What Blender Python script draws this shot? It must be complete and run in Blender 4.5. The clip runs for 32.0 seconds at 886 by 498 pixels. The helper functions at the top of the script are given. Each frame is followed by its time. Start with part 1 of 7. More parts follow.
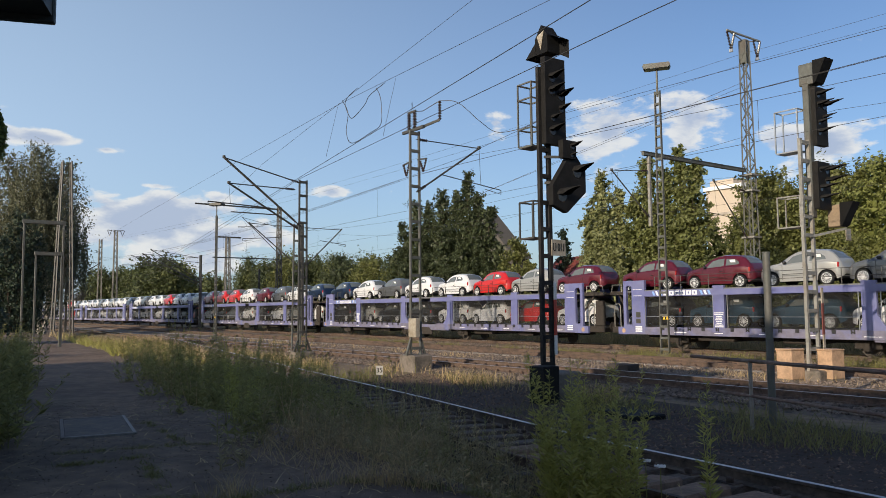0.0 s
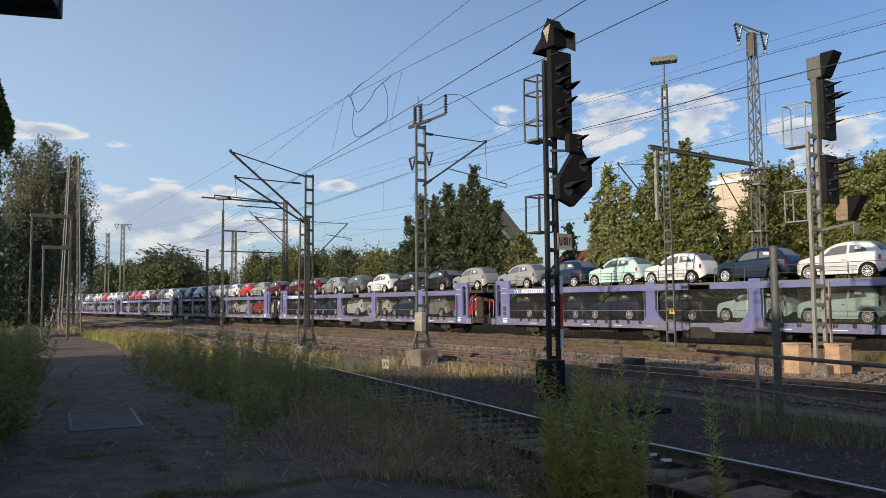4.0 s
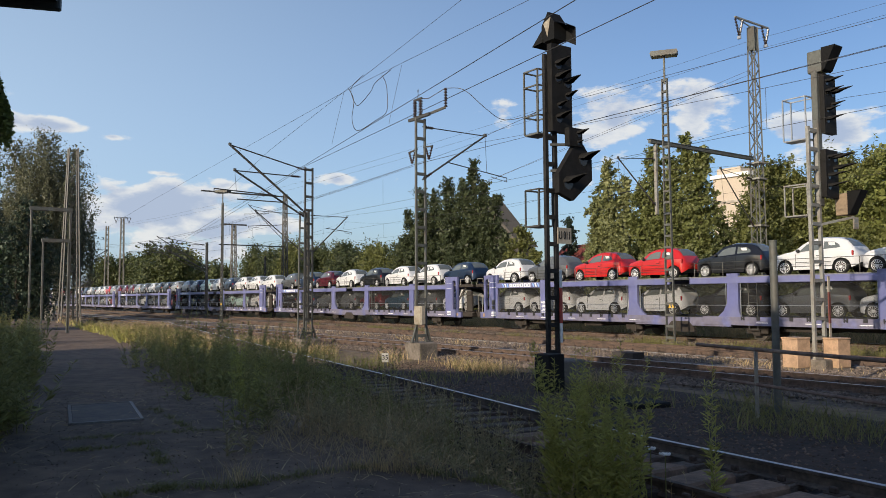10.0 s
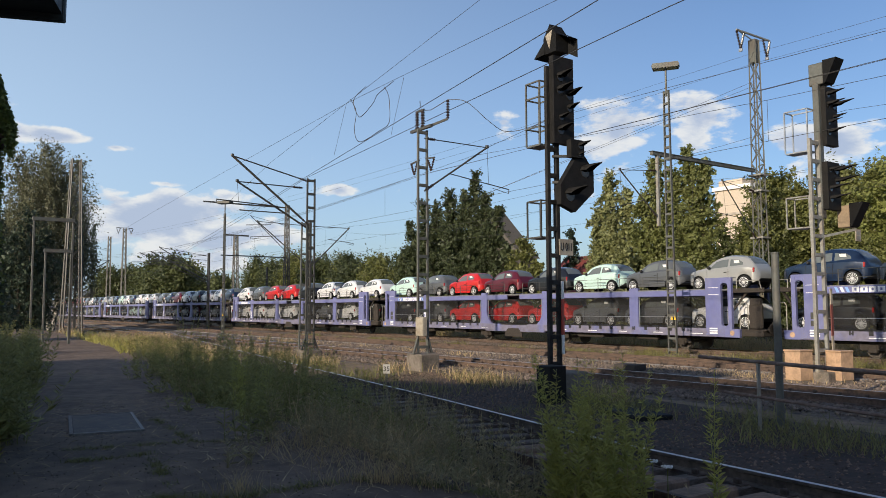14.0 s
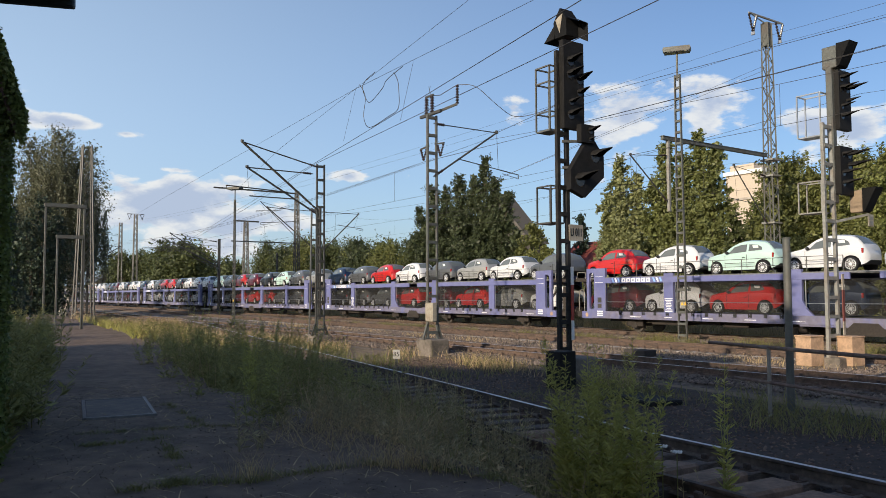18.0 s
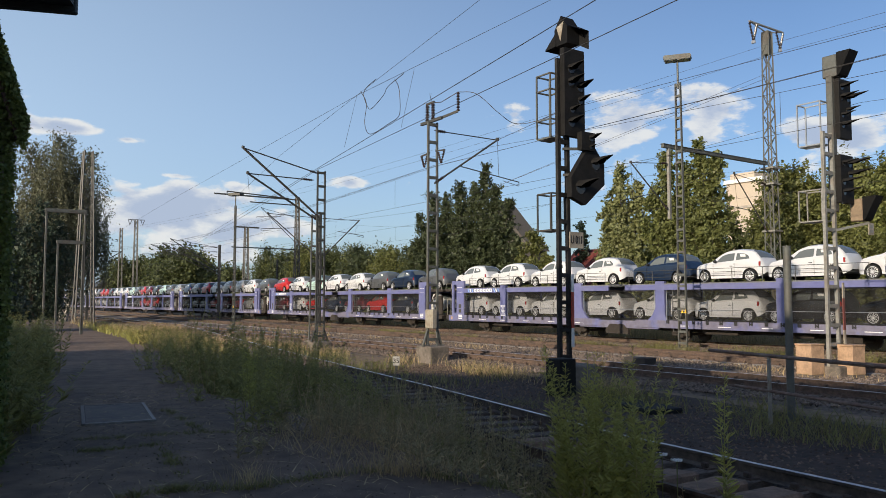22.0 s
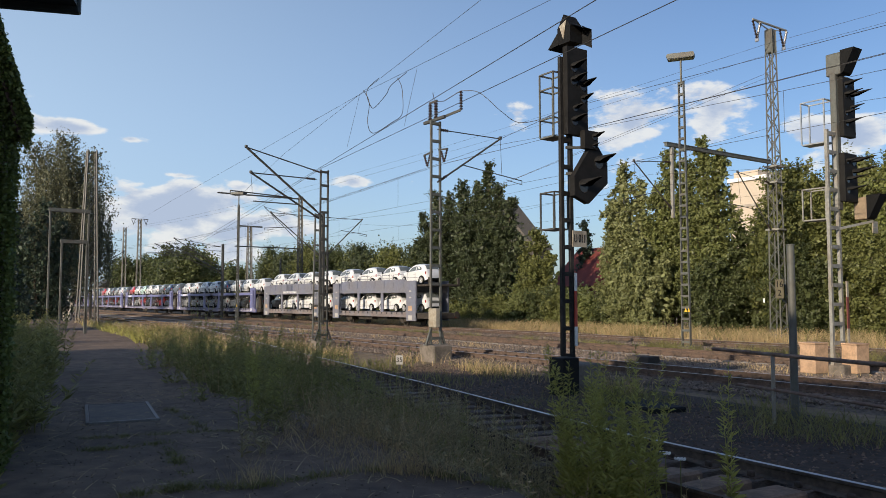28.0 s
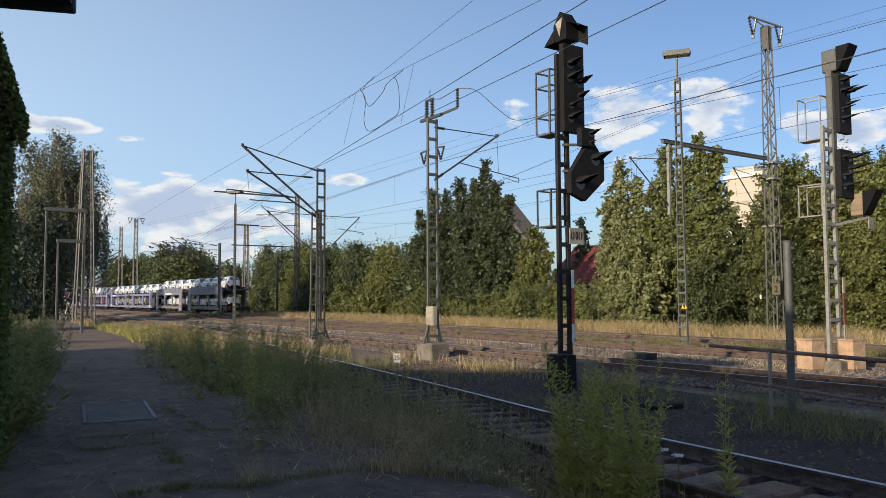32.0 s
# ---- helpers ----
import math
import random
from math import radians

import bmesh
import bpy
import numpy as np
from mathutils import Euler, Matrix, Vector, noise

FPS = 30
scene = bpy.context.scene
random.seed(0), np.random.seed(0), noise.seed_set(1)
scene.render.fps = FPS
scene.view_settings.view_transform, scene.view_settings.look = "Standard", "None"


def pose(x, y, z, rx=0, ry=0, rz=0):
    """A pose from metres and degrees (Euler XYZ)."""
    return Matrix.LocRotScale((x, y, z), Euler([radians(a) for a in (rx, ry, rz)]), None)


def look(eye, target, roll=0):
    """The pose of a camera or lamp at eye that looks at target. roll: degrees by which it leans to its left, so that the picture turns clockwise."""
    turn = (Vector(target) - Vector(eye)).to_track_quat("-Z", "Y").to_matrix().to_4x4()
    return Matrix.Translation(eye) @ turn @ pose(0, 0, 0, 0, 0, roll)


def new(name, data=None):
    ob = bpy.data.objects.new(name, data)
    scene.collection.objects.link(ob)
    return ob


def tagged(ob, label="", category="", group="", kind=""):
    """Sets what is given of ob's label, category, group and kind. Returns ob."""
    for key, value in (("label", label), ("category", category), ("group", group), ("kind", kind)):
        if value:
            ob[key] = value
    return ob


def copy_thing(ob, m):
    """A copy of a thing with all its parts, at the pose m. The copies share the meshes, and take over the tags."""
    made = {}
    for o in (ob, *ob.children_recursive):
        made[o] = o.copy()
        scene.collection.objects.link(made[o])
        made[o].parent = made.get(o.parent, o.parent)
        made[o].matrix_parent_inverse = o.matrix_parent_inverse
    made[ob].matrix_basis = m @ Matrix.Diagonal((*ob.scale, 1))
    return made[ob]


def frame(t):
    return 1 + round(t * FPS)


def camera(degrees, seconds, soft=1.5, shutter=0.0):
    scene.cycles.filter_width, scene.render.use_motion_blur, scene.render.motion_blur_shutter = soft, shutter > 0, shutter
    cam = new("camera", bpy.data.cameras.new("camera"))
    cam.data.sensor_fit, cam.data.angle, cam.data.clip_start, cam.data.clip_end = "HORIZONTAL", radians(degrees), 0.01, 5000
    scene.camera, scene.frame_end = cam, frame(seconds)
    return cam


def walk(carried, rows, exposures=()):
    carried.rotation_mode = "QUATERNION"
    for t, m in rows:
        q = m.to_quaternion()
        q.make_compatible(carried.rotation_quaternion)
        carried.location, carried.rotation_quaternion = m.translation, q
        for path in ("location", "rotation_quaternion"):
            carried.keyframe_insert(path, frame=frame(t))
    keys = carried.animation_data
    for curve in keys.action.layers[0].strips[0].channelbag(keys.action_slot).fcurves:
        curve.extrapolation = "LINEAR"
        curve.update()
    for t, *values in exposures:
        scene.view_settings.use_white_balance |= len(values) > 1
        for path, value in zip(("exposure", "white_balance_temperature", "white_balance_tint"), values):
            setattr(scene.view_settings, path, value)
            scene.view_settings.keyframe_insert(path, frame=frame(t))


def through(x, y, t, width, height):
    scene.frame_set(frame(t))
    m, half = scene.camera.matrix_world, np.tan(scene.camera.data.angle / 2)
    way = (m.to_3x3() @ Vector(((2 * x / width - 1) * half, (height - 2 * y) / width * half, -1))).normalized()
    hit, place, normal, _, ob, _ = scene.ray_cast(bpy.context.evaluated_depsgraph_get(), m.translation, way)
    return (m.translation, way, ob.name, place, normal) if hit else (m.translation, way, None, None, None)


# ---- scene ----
cam = camera(60.0, 32.0, soft=0.4)
EYE = (0.0, 0.0, 1.92)


def heading(yaw, pitch, roll):
    # yaw to the left from +y, pitch up, both in degrees
    a, b = radians(yaw), radians(pitch)
    ahead = Vector((-math.sin(a) * math.cos(b), math.cos(a) * math.cos(b), math.sin(b)))
    return look(EYE, Vector(EYE) + ahead * 10, roll)


PATH = [
    (0, 54.06, 4.51, -0.52), (0.5, 54.06, 4.46, -0.52), (1, 54.39, 4.38, -0.52), (1.5, 54.53, 4.28, -0.47),
    (2, 54.55, 4.17, -0.51), (2.5, 54.41, 4.12, -0.52), (3, 54.3, 4.11, -0.51), (3.5, 54.44, 4.1, -0.48),
    (5.5, 54.57, 4.03, -0.47), (6, 54.23, 4, -0.56), (6.5, 54.33, 3.9, -0.5), (7, 54.38, 3.77, -0.5),
    (7.5, 54.45, 3.65, -0.52), (8, 54.43, 3.57, -0.48), (8.5, 54.39, 3.54, -0.45), (9, 54.38, 3.55, -0.42),
    (9.5, 54.45, 3.56, -0.4), (10, 54.49, 3.6, -0.36), (10.5, 54.53, 3.67, -0.32), (11, 54.54, 3.77, -0.25),
    (11.5, 54.54, 4.08, -0.2), (12, 54.55, 4.08, -0.2), (12.5, 54.59, 4.05, -0.19), (13, 54.65, 4.02, -0.22),
    (13.5, 54.66, 4.05, -0.25), (14, 54.62, 4.44, -0.21), (14.5, 54.56, 4.01, -0.33), (16.5, 55.09, 3.06, -0.37),
    (17, 55.08, 3.19, -0.34), (17.5, 55.28, 3.29, -0.3), (18, 55.34, 3.37, -0.22), (18.5, 55.38, 3.41, -0.16),
    (19, 55.26, 3.49, -0.1), (19.5, 55.24, 3.62, -0.03), (20, 55.36, 3.7, -0.03), (20.5, 55.5, 3.75, 0.01),
    (21, 55.5, 3.8, -0.05), (21.5, 55.42, 3.85, -0.05), (22, 55.36, 3.88, 0.02), (22.5, 55.31, 3.9, -0.04),
    (23, 55.39, 3.9, -0.04), (23.5, 55.42, 3.86, -0.04), (24, 55.4, 3.81, -0.03), (24.5, 55.36, 3.79, -0.04),
    (25, 55.36, 3.85, -0.05), (25.5, 55.46, 4.02, -0.01), (27.5, 55.57, 4.15, -0.15), (28, 55.59, 3.8, -0.04),
    (28.5, 55.62, 3.71, -0.1), (29, 55.57, 3.53, -0.1), (29.5, 55.52, 3.66, -0.1), (30, 55.46, 3.71, -0.11),
    (30.5, 55.46, 3.72, -0.1), (31, 55.48, 3.56, -0.19), (31.5, 55.45, 3.49, -0.22), (32, 55.37, 3.64, -0.3),
]
# the camera's own exposure drifts a little
STOPS = [(0, 0.2), (3, 0.2), (8, 0.22), (12, 0.22), (14, 0.26), (17, 0.35), (18, 0.3), (20, 0.28), (22, 0.22), (25, 0.18), (28, 0.27), (30, 0.33), (32, 0.38)]
walk(cam, [(t, heading(y, p, r)) for t, y, p, r in PATH], STOPS)
# ---- light ----
SUN_EL, SUN_AZ = 17.5, 165.5  # elevation; bearing clockwise from +y
world = bpy.data.worlds.new("sky")
scene.world = world
world.use_nodes = True


def sky_nodes():
    nt = world.node_tree
    nt.nodes.clear()
    N, L = nt.nodes.new, nt.links.new
    out, bg = N("ShaderNodeOutputWorld"), N("ShaderNodeBackground")
    sky = N("ShaderNodeTexSky")
    sky.sky_type, sky.sun_disc = "NISHITA", False
    sky.sun_elevation, sky.sun_rotation = radians(SUN_EL), radians(SUN_AZ)
    sky.air_density, sky.dust_density, sky.ozone_density = 1.0, 1.5, 2.2
    co, sep = N("ShaderNodeTexCoord"), N("ShaderNodeSeparateXYZ")
    L(co.outputs["Generated"], sep.inputs[0])

    def m(op, a, b=None, c=None, clamp=False):
        n = N("ShaderNodeMath")
        n.operation, n.use_clamp = op, clamp
        for i, v in enumerate((a, b, c)):
            if v is None:
                continue
            if isinstance(v, (int, float)):
                n.inputs[i].default_value = v
            else:
                L(v, n.inputs[i])
        return n.outputs[0]

    # puffy clouds: noise over the direction, flattened towards the horizon
    def puff(lift):
        mp = N("ShaderNodeMapping")
        mp.inputs["Location"].default_value, mp.inputs["Scale"].default_value = (0.31, 0.17, lift), (1, 1, 2.3)
        L(co.outputs["Generated"], mp.inputs[0])
        big, fine = N("ShaderNodeTexNoise"), N("ShaderNodeTexNoise")
        for n, sc, de, ro in ((big, 9.0, 2, 0.5), (fine, 21.0, 9, 0.58)):
            n.inputs["Scale"].default_value, n.inputs["Detail"].default_value, n.inputs["Roughness"].default_value = sc, de, ro
            L(mp.outputs[0], n.inputs["Vector"])
        return m("ADD", m("MULTIPLY", m("SUBTRACT", fine.outputs[0], 0.5), 1.7), m("MULTIPLY", m("SUBTRACT", big.outputs[0], 0.5), 1.3))

    def bank(yaw, el, w, h, amount):
        # a bank of cloud round a bearing (to the left from +y) and an elevation, in degrees
        bx, by = -math.sin(radians(yaw)), math.cos(radians(yaw))
        cx = m("MULTIPLY", sep.outputs[0], by)
        side = m("SUBTRACT", m("MULTIPLY", sep.outputs[1], bx), cx)
        side = m("DIVIDE", side, math.sin(radians(w)))
        ahead = m("ADD", m("MULTIPLY", sep.outputs[0], bx), m("MULTIPLY", sep.outputs[1], by))
        hi = m("DIVIDE", m("SUBTRACT", sep.outputs[2], math.sin(radians(el))), math.sin(radians(h)))
        d = m("SQRT", m("ADD", m("MULTIPLY", side, side), m("MULTIPLY", hi, hi)))
        v = m("SUBTRACT", 1.0, d, clamp=True)
        return m("MULTIPLY", m("MULTIPLY", v, amount), m("GREATER_THAN", ahead, 0.0))

    banks = None
    for b in CLOUD_BANKS:
        v = bank(*b)
        banks = v if banks is None else m("MAXIMUM", banks, v)
    dens = m("ADD", puff(0.0), m("SUBTRACT", m("MULTIPLY", banks, 1.3), 0.13))
    above = m("ADD", puff(0.022), m("SUBTRACT", m("MULTIPLY", banks, 1.3), 0.13))
    ramp = N("ShaderNodeMapRange")
    ramp.interpolation_type = "SMOOTHSTEP"
    ramp.inputs[1].default_value, ramp.inputs[2].default_value = 0.30, 0.58
    L(dens, ramp.inputs[0])
    body = N("ShaderNodeMapRange")
    body.interpolation_type = "SMOOTHSTEP"
    body.inputs[1].default_value, body.inputs[2].default_value = 0.34, 0.95
    L(above, body.inputs[0])
    tone, mix, scaled, pale = N("ShaderNodeMix"), N("ShaderNodeMix"), N("ShaderNodeMix"), N("ShaderNodeMix")
    for n in (tone, mix, scaled, pale):
        n.data_type = "RGBA"
    scaled.blend_type, scaled.inputs[0].default_value = "MULTIPLY", 1.0
    L(sky.outputs[0], scaled.inputs[6])
    scaled.inputs[7].default_value = SKY_TINT
    L(bank(92, 8, 60, 42, 0.58), pale.inputs[0]), L(scaled.outputs[2], pale.inputs[6])
    pale.inputs[7].default_value = (5.5, 7.15, 8.9, 1)
    L(body.outputs[0], tone.inputs[0])
    tone.inputs[6].default_value, tone.inputs[7].default_value = (6.5, 6.55, 6.5, 1), (3.5, 4.1, 5.3, 1)
    L(m("MULTIPLY", ramp.outputs[0], 0.9), mix.inputs[0])
    L(pale.outputs[2], mix.inputs[6]), L(tone.outputs[2], mix.inputs[7])
    L(mix.outputs[2], bg.inputs[0]), L(bg.outputs[0], out.inputs[0])
    bg.inputs[1].default_value = 0.107


# bearing, elevation, half width, half height, strength
CLOUD_BANKS = [
    (75.4, 6.5, 9, 3.2, 1.2), (70, 5.4, 7, 2.2, 0.9), (72, 3.6, 12, 1.6, 0.6), (82, 11.6, 4.2, 0.9, 0.85), (78, 11.1, 2.0, 0.5, 0.7), (74.7, 8.8, 2.8, 0.5, 0.7), (70.3, 8.2, 3, 0.8, 0.65),
    (62.4, 8.8, 2.6, 0.95, 0.85), (58.3, 9.2, 2, 1, 0.5), (50.1, 13.6, 3.0, 2.2, 0.62), (41, 12.6, 5.5, 3.4, 0.85), (36, 13.2, 5, 3.2, 0.8), (28, 10.9, 5.5, 2.6, 0.9), (45, 8.6, 4, 1.6, 0.6),
    (20, 12.0, 6, 2.0, 0.7), (100, 9, 14, 4, 0.7), (5, 10, 14, 4, 0.7), (-60, 12, 30, 6, 0.6), (170, 12, 30, 6, 0.6), (-120, 30, 40, 12, 0.5), (120, 34, 30, 12, 0.45),
]
SKY_TINT = (0.88, 0.955, 1.12, 1)
sky_nodes()

sun_bearing = radians(SUN_AZ)
sun_way = Vector((math.sin(sun_bearing) * math.cos(radians(SUN_EL)), math.cos(sun_bearing) * math.cos(radians(SUN_EL)), math.sin(radians(SUN_EL))))
sun = new("sun", bpy.data.lights.new("sun", "SUN"))
sun.data.energy, sun.data.angle, sun.data.color = 4.0, radians(0.55), (1.0, 0.86, 0.68)
sun.matrix_world = look(sun_way * 200, (0, 0, 0))
# ---- kit: meshes and materials ----
class Shape:
    """Collects vertices and faces of one part."""

    def __init__(self):
        self.v, self.f, self.m = [], [], []

    def add(self, verts, faces, mat=0):
        k = len(self.v)
        self.v += [tuple(p) for p in verts]
        self.f += [tuple(i + k for i in face) for face in faces]
        self.m += [mat] * len(faces)
        return self

    def box(self, x0, x1, y0, y1, z0, z1, c=0.0, mat=0):
        if c <= 0:
            v = [(x, y, z) for x in (x0, x1) for y in (y0, y1) for z in (z0, z1)]
            return self.add(v, [(0, 1, 3, 2), (4, 6, 7, 5), (0, 4, 5, 1), (2, 3, 7, 6), (0, 2, 6, 4), (1, 5, 7, 3)], mat)
        # chamfered along all edges: three points for each corner
        v, at = [], {}
        for i, x in enumerate((x0, x1)):
            for j, y in enumerate((y0, y1)):
                for k, z in enumerate((z0, z1)):
                    sx, sy, sz = (1, -1)[i] * c, (1, -1)[j] * c, (1, -1)[k] * c
                    for a, p in enumerate(((x, y + sy, z + sz), (x + sx, y, z + sz), (x + sx, y + sy, z))):
                        at[i, j, k, a] = len(v)
                        v.append(p)
        f = []
        for s in (0, 1):
            f.append([at[s, j, k, 0] for j, k in ((0, 0), (0, 1), (1, 1), (1, 0))][:: 1 if s == 0 else -1])
            f.append([at[i, s, k, 1] for i, k in ((0, 0), (1, 0), (1, 1), (0, 1))][:: 1 if s == 0 else -1])
            f.append([at[i, j, s, 2] for i, j in ((0, 0), (0, 1), (1, 1), (1, 0))][:: 1 if s == 0 else -1])
        for a in (0, 1):
            for b in (0, 1):
                f.append([at[a, b, 0, 0], at[a, b, 1, 0], at[a, b, 1, 1], at[a, b, 0, 1]])
                f.append([at[a, 0, b, 0], at[a, 1, b, 0], at[a, 1, b, 2], at[a, 0, b, 2]])
                f.append([at[0, a, b, 1], at[1, a, b, 1], at[1, a, b, 2], at[0, a, b, 2]])
        for i in (0, 1):
            for j in (0, 1):
                for k in (0, 1):
                    f.append([at[i, j, k, 0], at[i, j, k, 1], at[i, j, k, 2]])
        return self.add(v, f, mat)

    def cyl(self, a, b, r, n=8, r2=None, cap=True, mat=0):
        a, b = Vector(a), Vector(b)
        d = (b - a).normalized()
        u = d.orthogonal().normalized()
        w = d.cross(u)
        r2 = r if r2 is None else r2
        v = []
        for p, q in ((a, r), (b, r2)):
            v += [p + (u * math.cos(2 * math.pi * i / n) + w * math.sin(2 * math.pi * i / n)) * q for i in range(n)]
        f = [(i, (i + 1) % n, n + (i + 1) % n, n + i) for i in range(n)]
        if cap:
            f += [tuple(range(n))[::-1], tuple(range(n, 2 * n))]
        return self.add(v, f, mat)

    def bar(self, a, b, w, h, mat=0):
        # a bar of w x h between two points, h upright
        a, b = Vector(a), Vector(b)
        d = (b - a).normalized()
        s = d.cross(Vector((0, 0, 1)))
        s = s.normalized() if s.length > 1e-4 else Vector((1, 0, 0))
        t = s.cross(d)
        v = [p + s * (w / 2 * i) + t * (h / 2 * j) for p in (a, b) for i, j in ((-1, -1), (1, -1), (1, 1), (-1, 1))]
        return self.add(v, [(0, 1, 2, 3)[::-1], (4, 5, 6, 7), (0, 1, 5, 4), (1, 2, 6, 5), (2, 3, 7, 6), (3, 0, 4, 7)], mat)

    def tube(self, pts, r, n=6, mat=0):
        for a, b in zip(pts, pts[1:]):
            self.cyl(a, b, r, n, mat=mat)
        return self

    def prism(self, outline, y0, y1, mat=0):
        # an outline in x and z, carried from y0 to y1
        n = len(outline)
        v = [(x, y, z) for y in (y0, y1) for x, z in outline]
        f = [tuple(range(n)), tuple(range(n, 2 * n))[::-1]] + [(i, n + i, n + (i + 1) % n, (i + 1) % n) for i in range(n)]
        return self.add(v, f, mat)

    def lathe(self, profile, centre, n=12, axis="z", mat=0):
        # profile: (radius, along)
        v = []
        for r, a in profile:
            for i in range(n):
                c, s = r * math.cos(2 * math.pi * i / n), r * math.sin(2 * math.pi * i / n)
                v.append({"z": (c, s, a), "y": (c, a, s), "x": (a, c, s)}[axis])
        v = [Vector(p) + Vector(centre) for p in v]
        f = [(k * n + i, k * n + (i + 1) % n, (k + 1) * n + (i + 1) % n, (k + 1) * n + i) for k in range(len(profile) - 1) for i in range(n)]
        return self.add(v, f, mat)

    def data(self, name, mats, smooth=None):
        me = bpy.data.meshes.new(name)
        me.from_pydata(self.v, [], self.f)
        for m in mats if isinstance(mats, (list, tuple)) else [mats]:
            me.materials.append(m)
        me.polygons.foreach_set("material_index", self.m)
        bm = bmesh.new()
        bm.from_mesh(me)
        bmesh.ops.recalc_face_normals(bm, faces=bm.faces)
        bm.to_mesh(me)
        bm.free()
        if smooth:
            me.polygons.foreach_set("use_smooth", [True] * len(me.polygons))
            me.set_sharp_from_angle(angle=radians(smooth))
        return me


def part(name, shape, material, parent, label="", smooth=None):
    me = shape.data(name, material, smooth) if isinstance(shape, Shape) else shape
    ob = new(name, me)
    ob.parent = parent
    return tagged(ob, label=label)


def thing(name, place, label, category, group="", kind=""):
    ob = new(name)
    ob.empty_display_size = 0.2
    ob.matrix_basis = place if isinstance(place, Matrix) else Matrix.Translation(place)
    return tagged(ob, label, category, group, kind)


def single(name, shape, material, label, category="", group="", kind="", place=None, smooth=None):
    me = shape.data(name, material, smooth) if isinstance(shape, Shape) else shape
    ob = new(name, me)
    if place is not None:
        ob.matrix_basis = place if isinstance(place, Matrix) else Matrix.Translation(place)
    return tagged(ob, label, category, group, kind)


def quads(name, verts, material, smooth=False):
    """A mesh of loose quads from an array of shape (n, 4, 3)."""
    verts = np.asarray(verts, np.float32).reshape(-1, 4, 3)
    n = len(verts)
    me = bpy.data.meshes.new(name)
    me.vertices.add(4 * n), me.loops.add(4 * n), me.polygons.add(n)
    me.vertices.foreach_set("co", verts.ravel())
    me.loops.foreach_set("vertex_index", np.arange(4 * n, dtype=np.int32))
    me.polygons.foreach_set("loop_start", np.arange(0, 4 * n, 4, dtype=np.int32))
    me.update(calc_edges=True)
    me.materials.append(material)
    return me


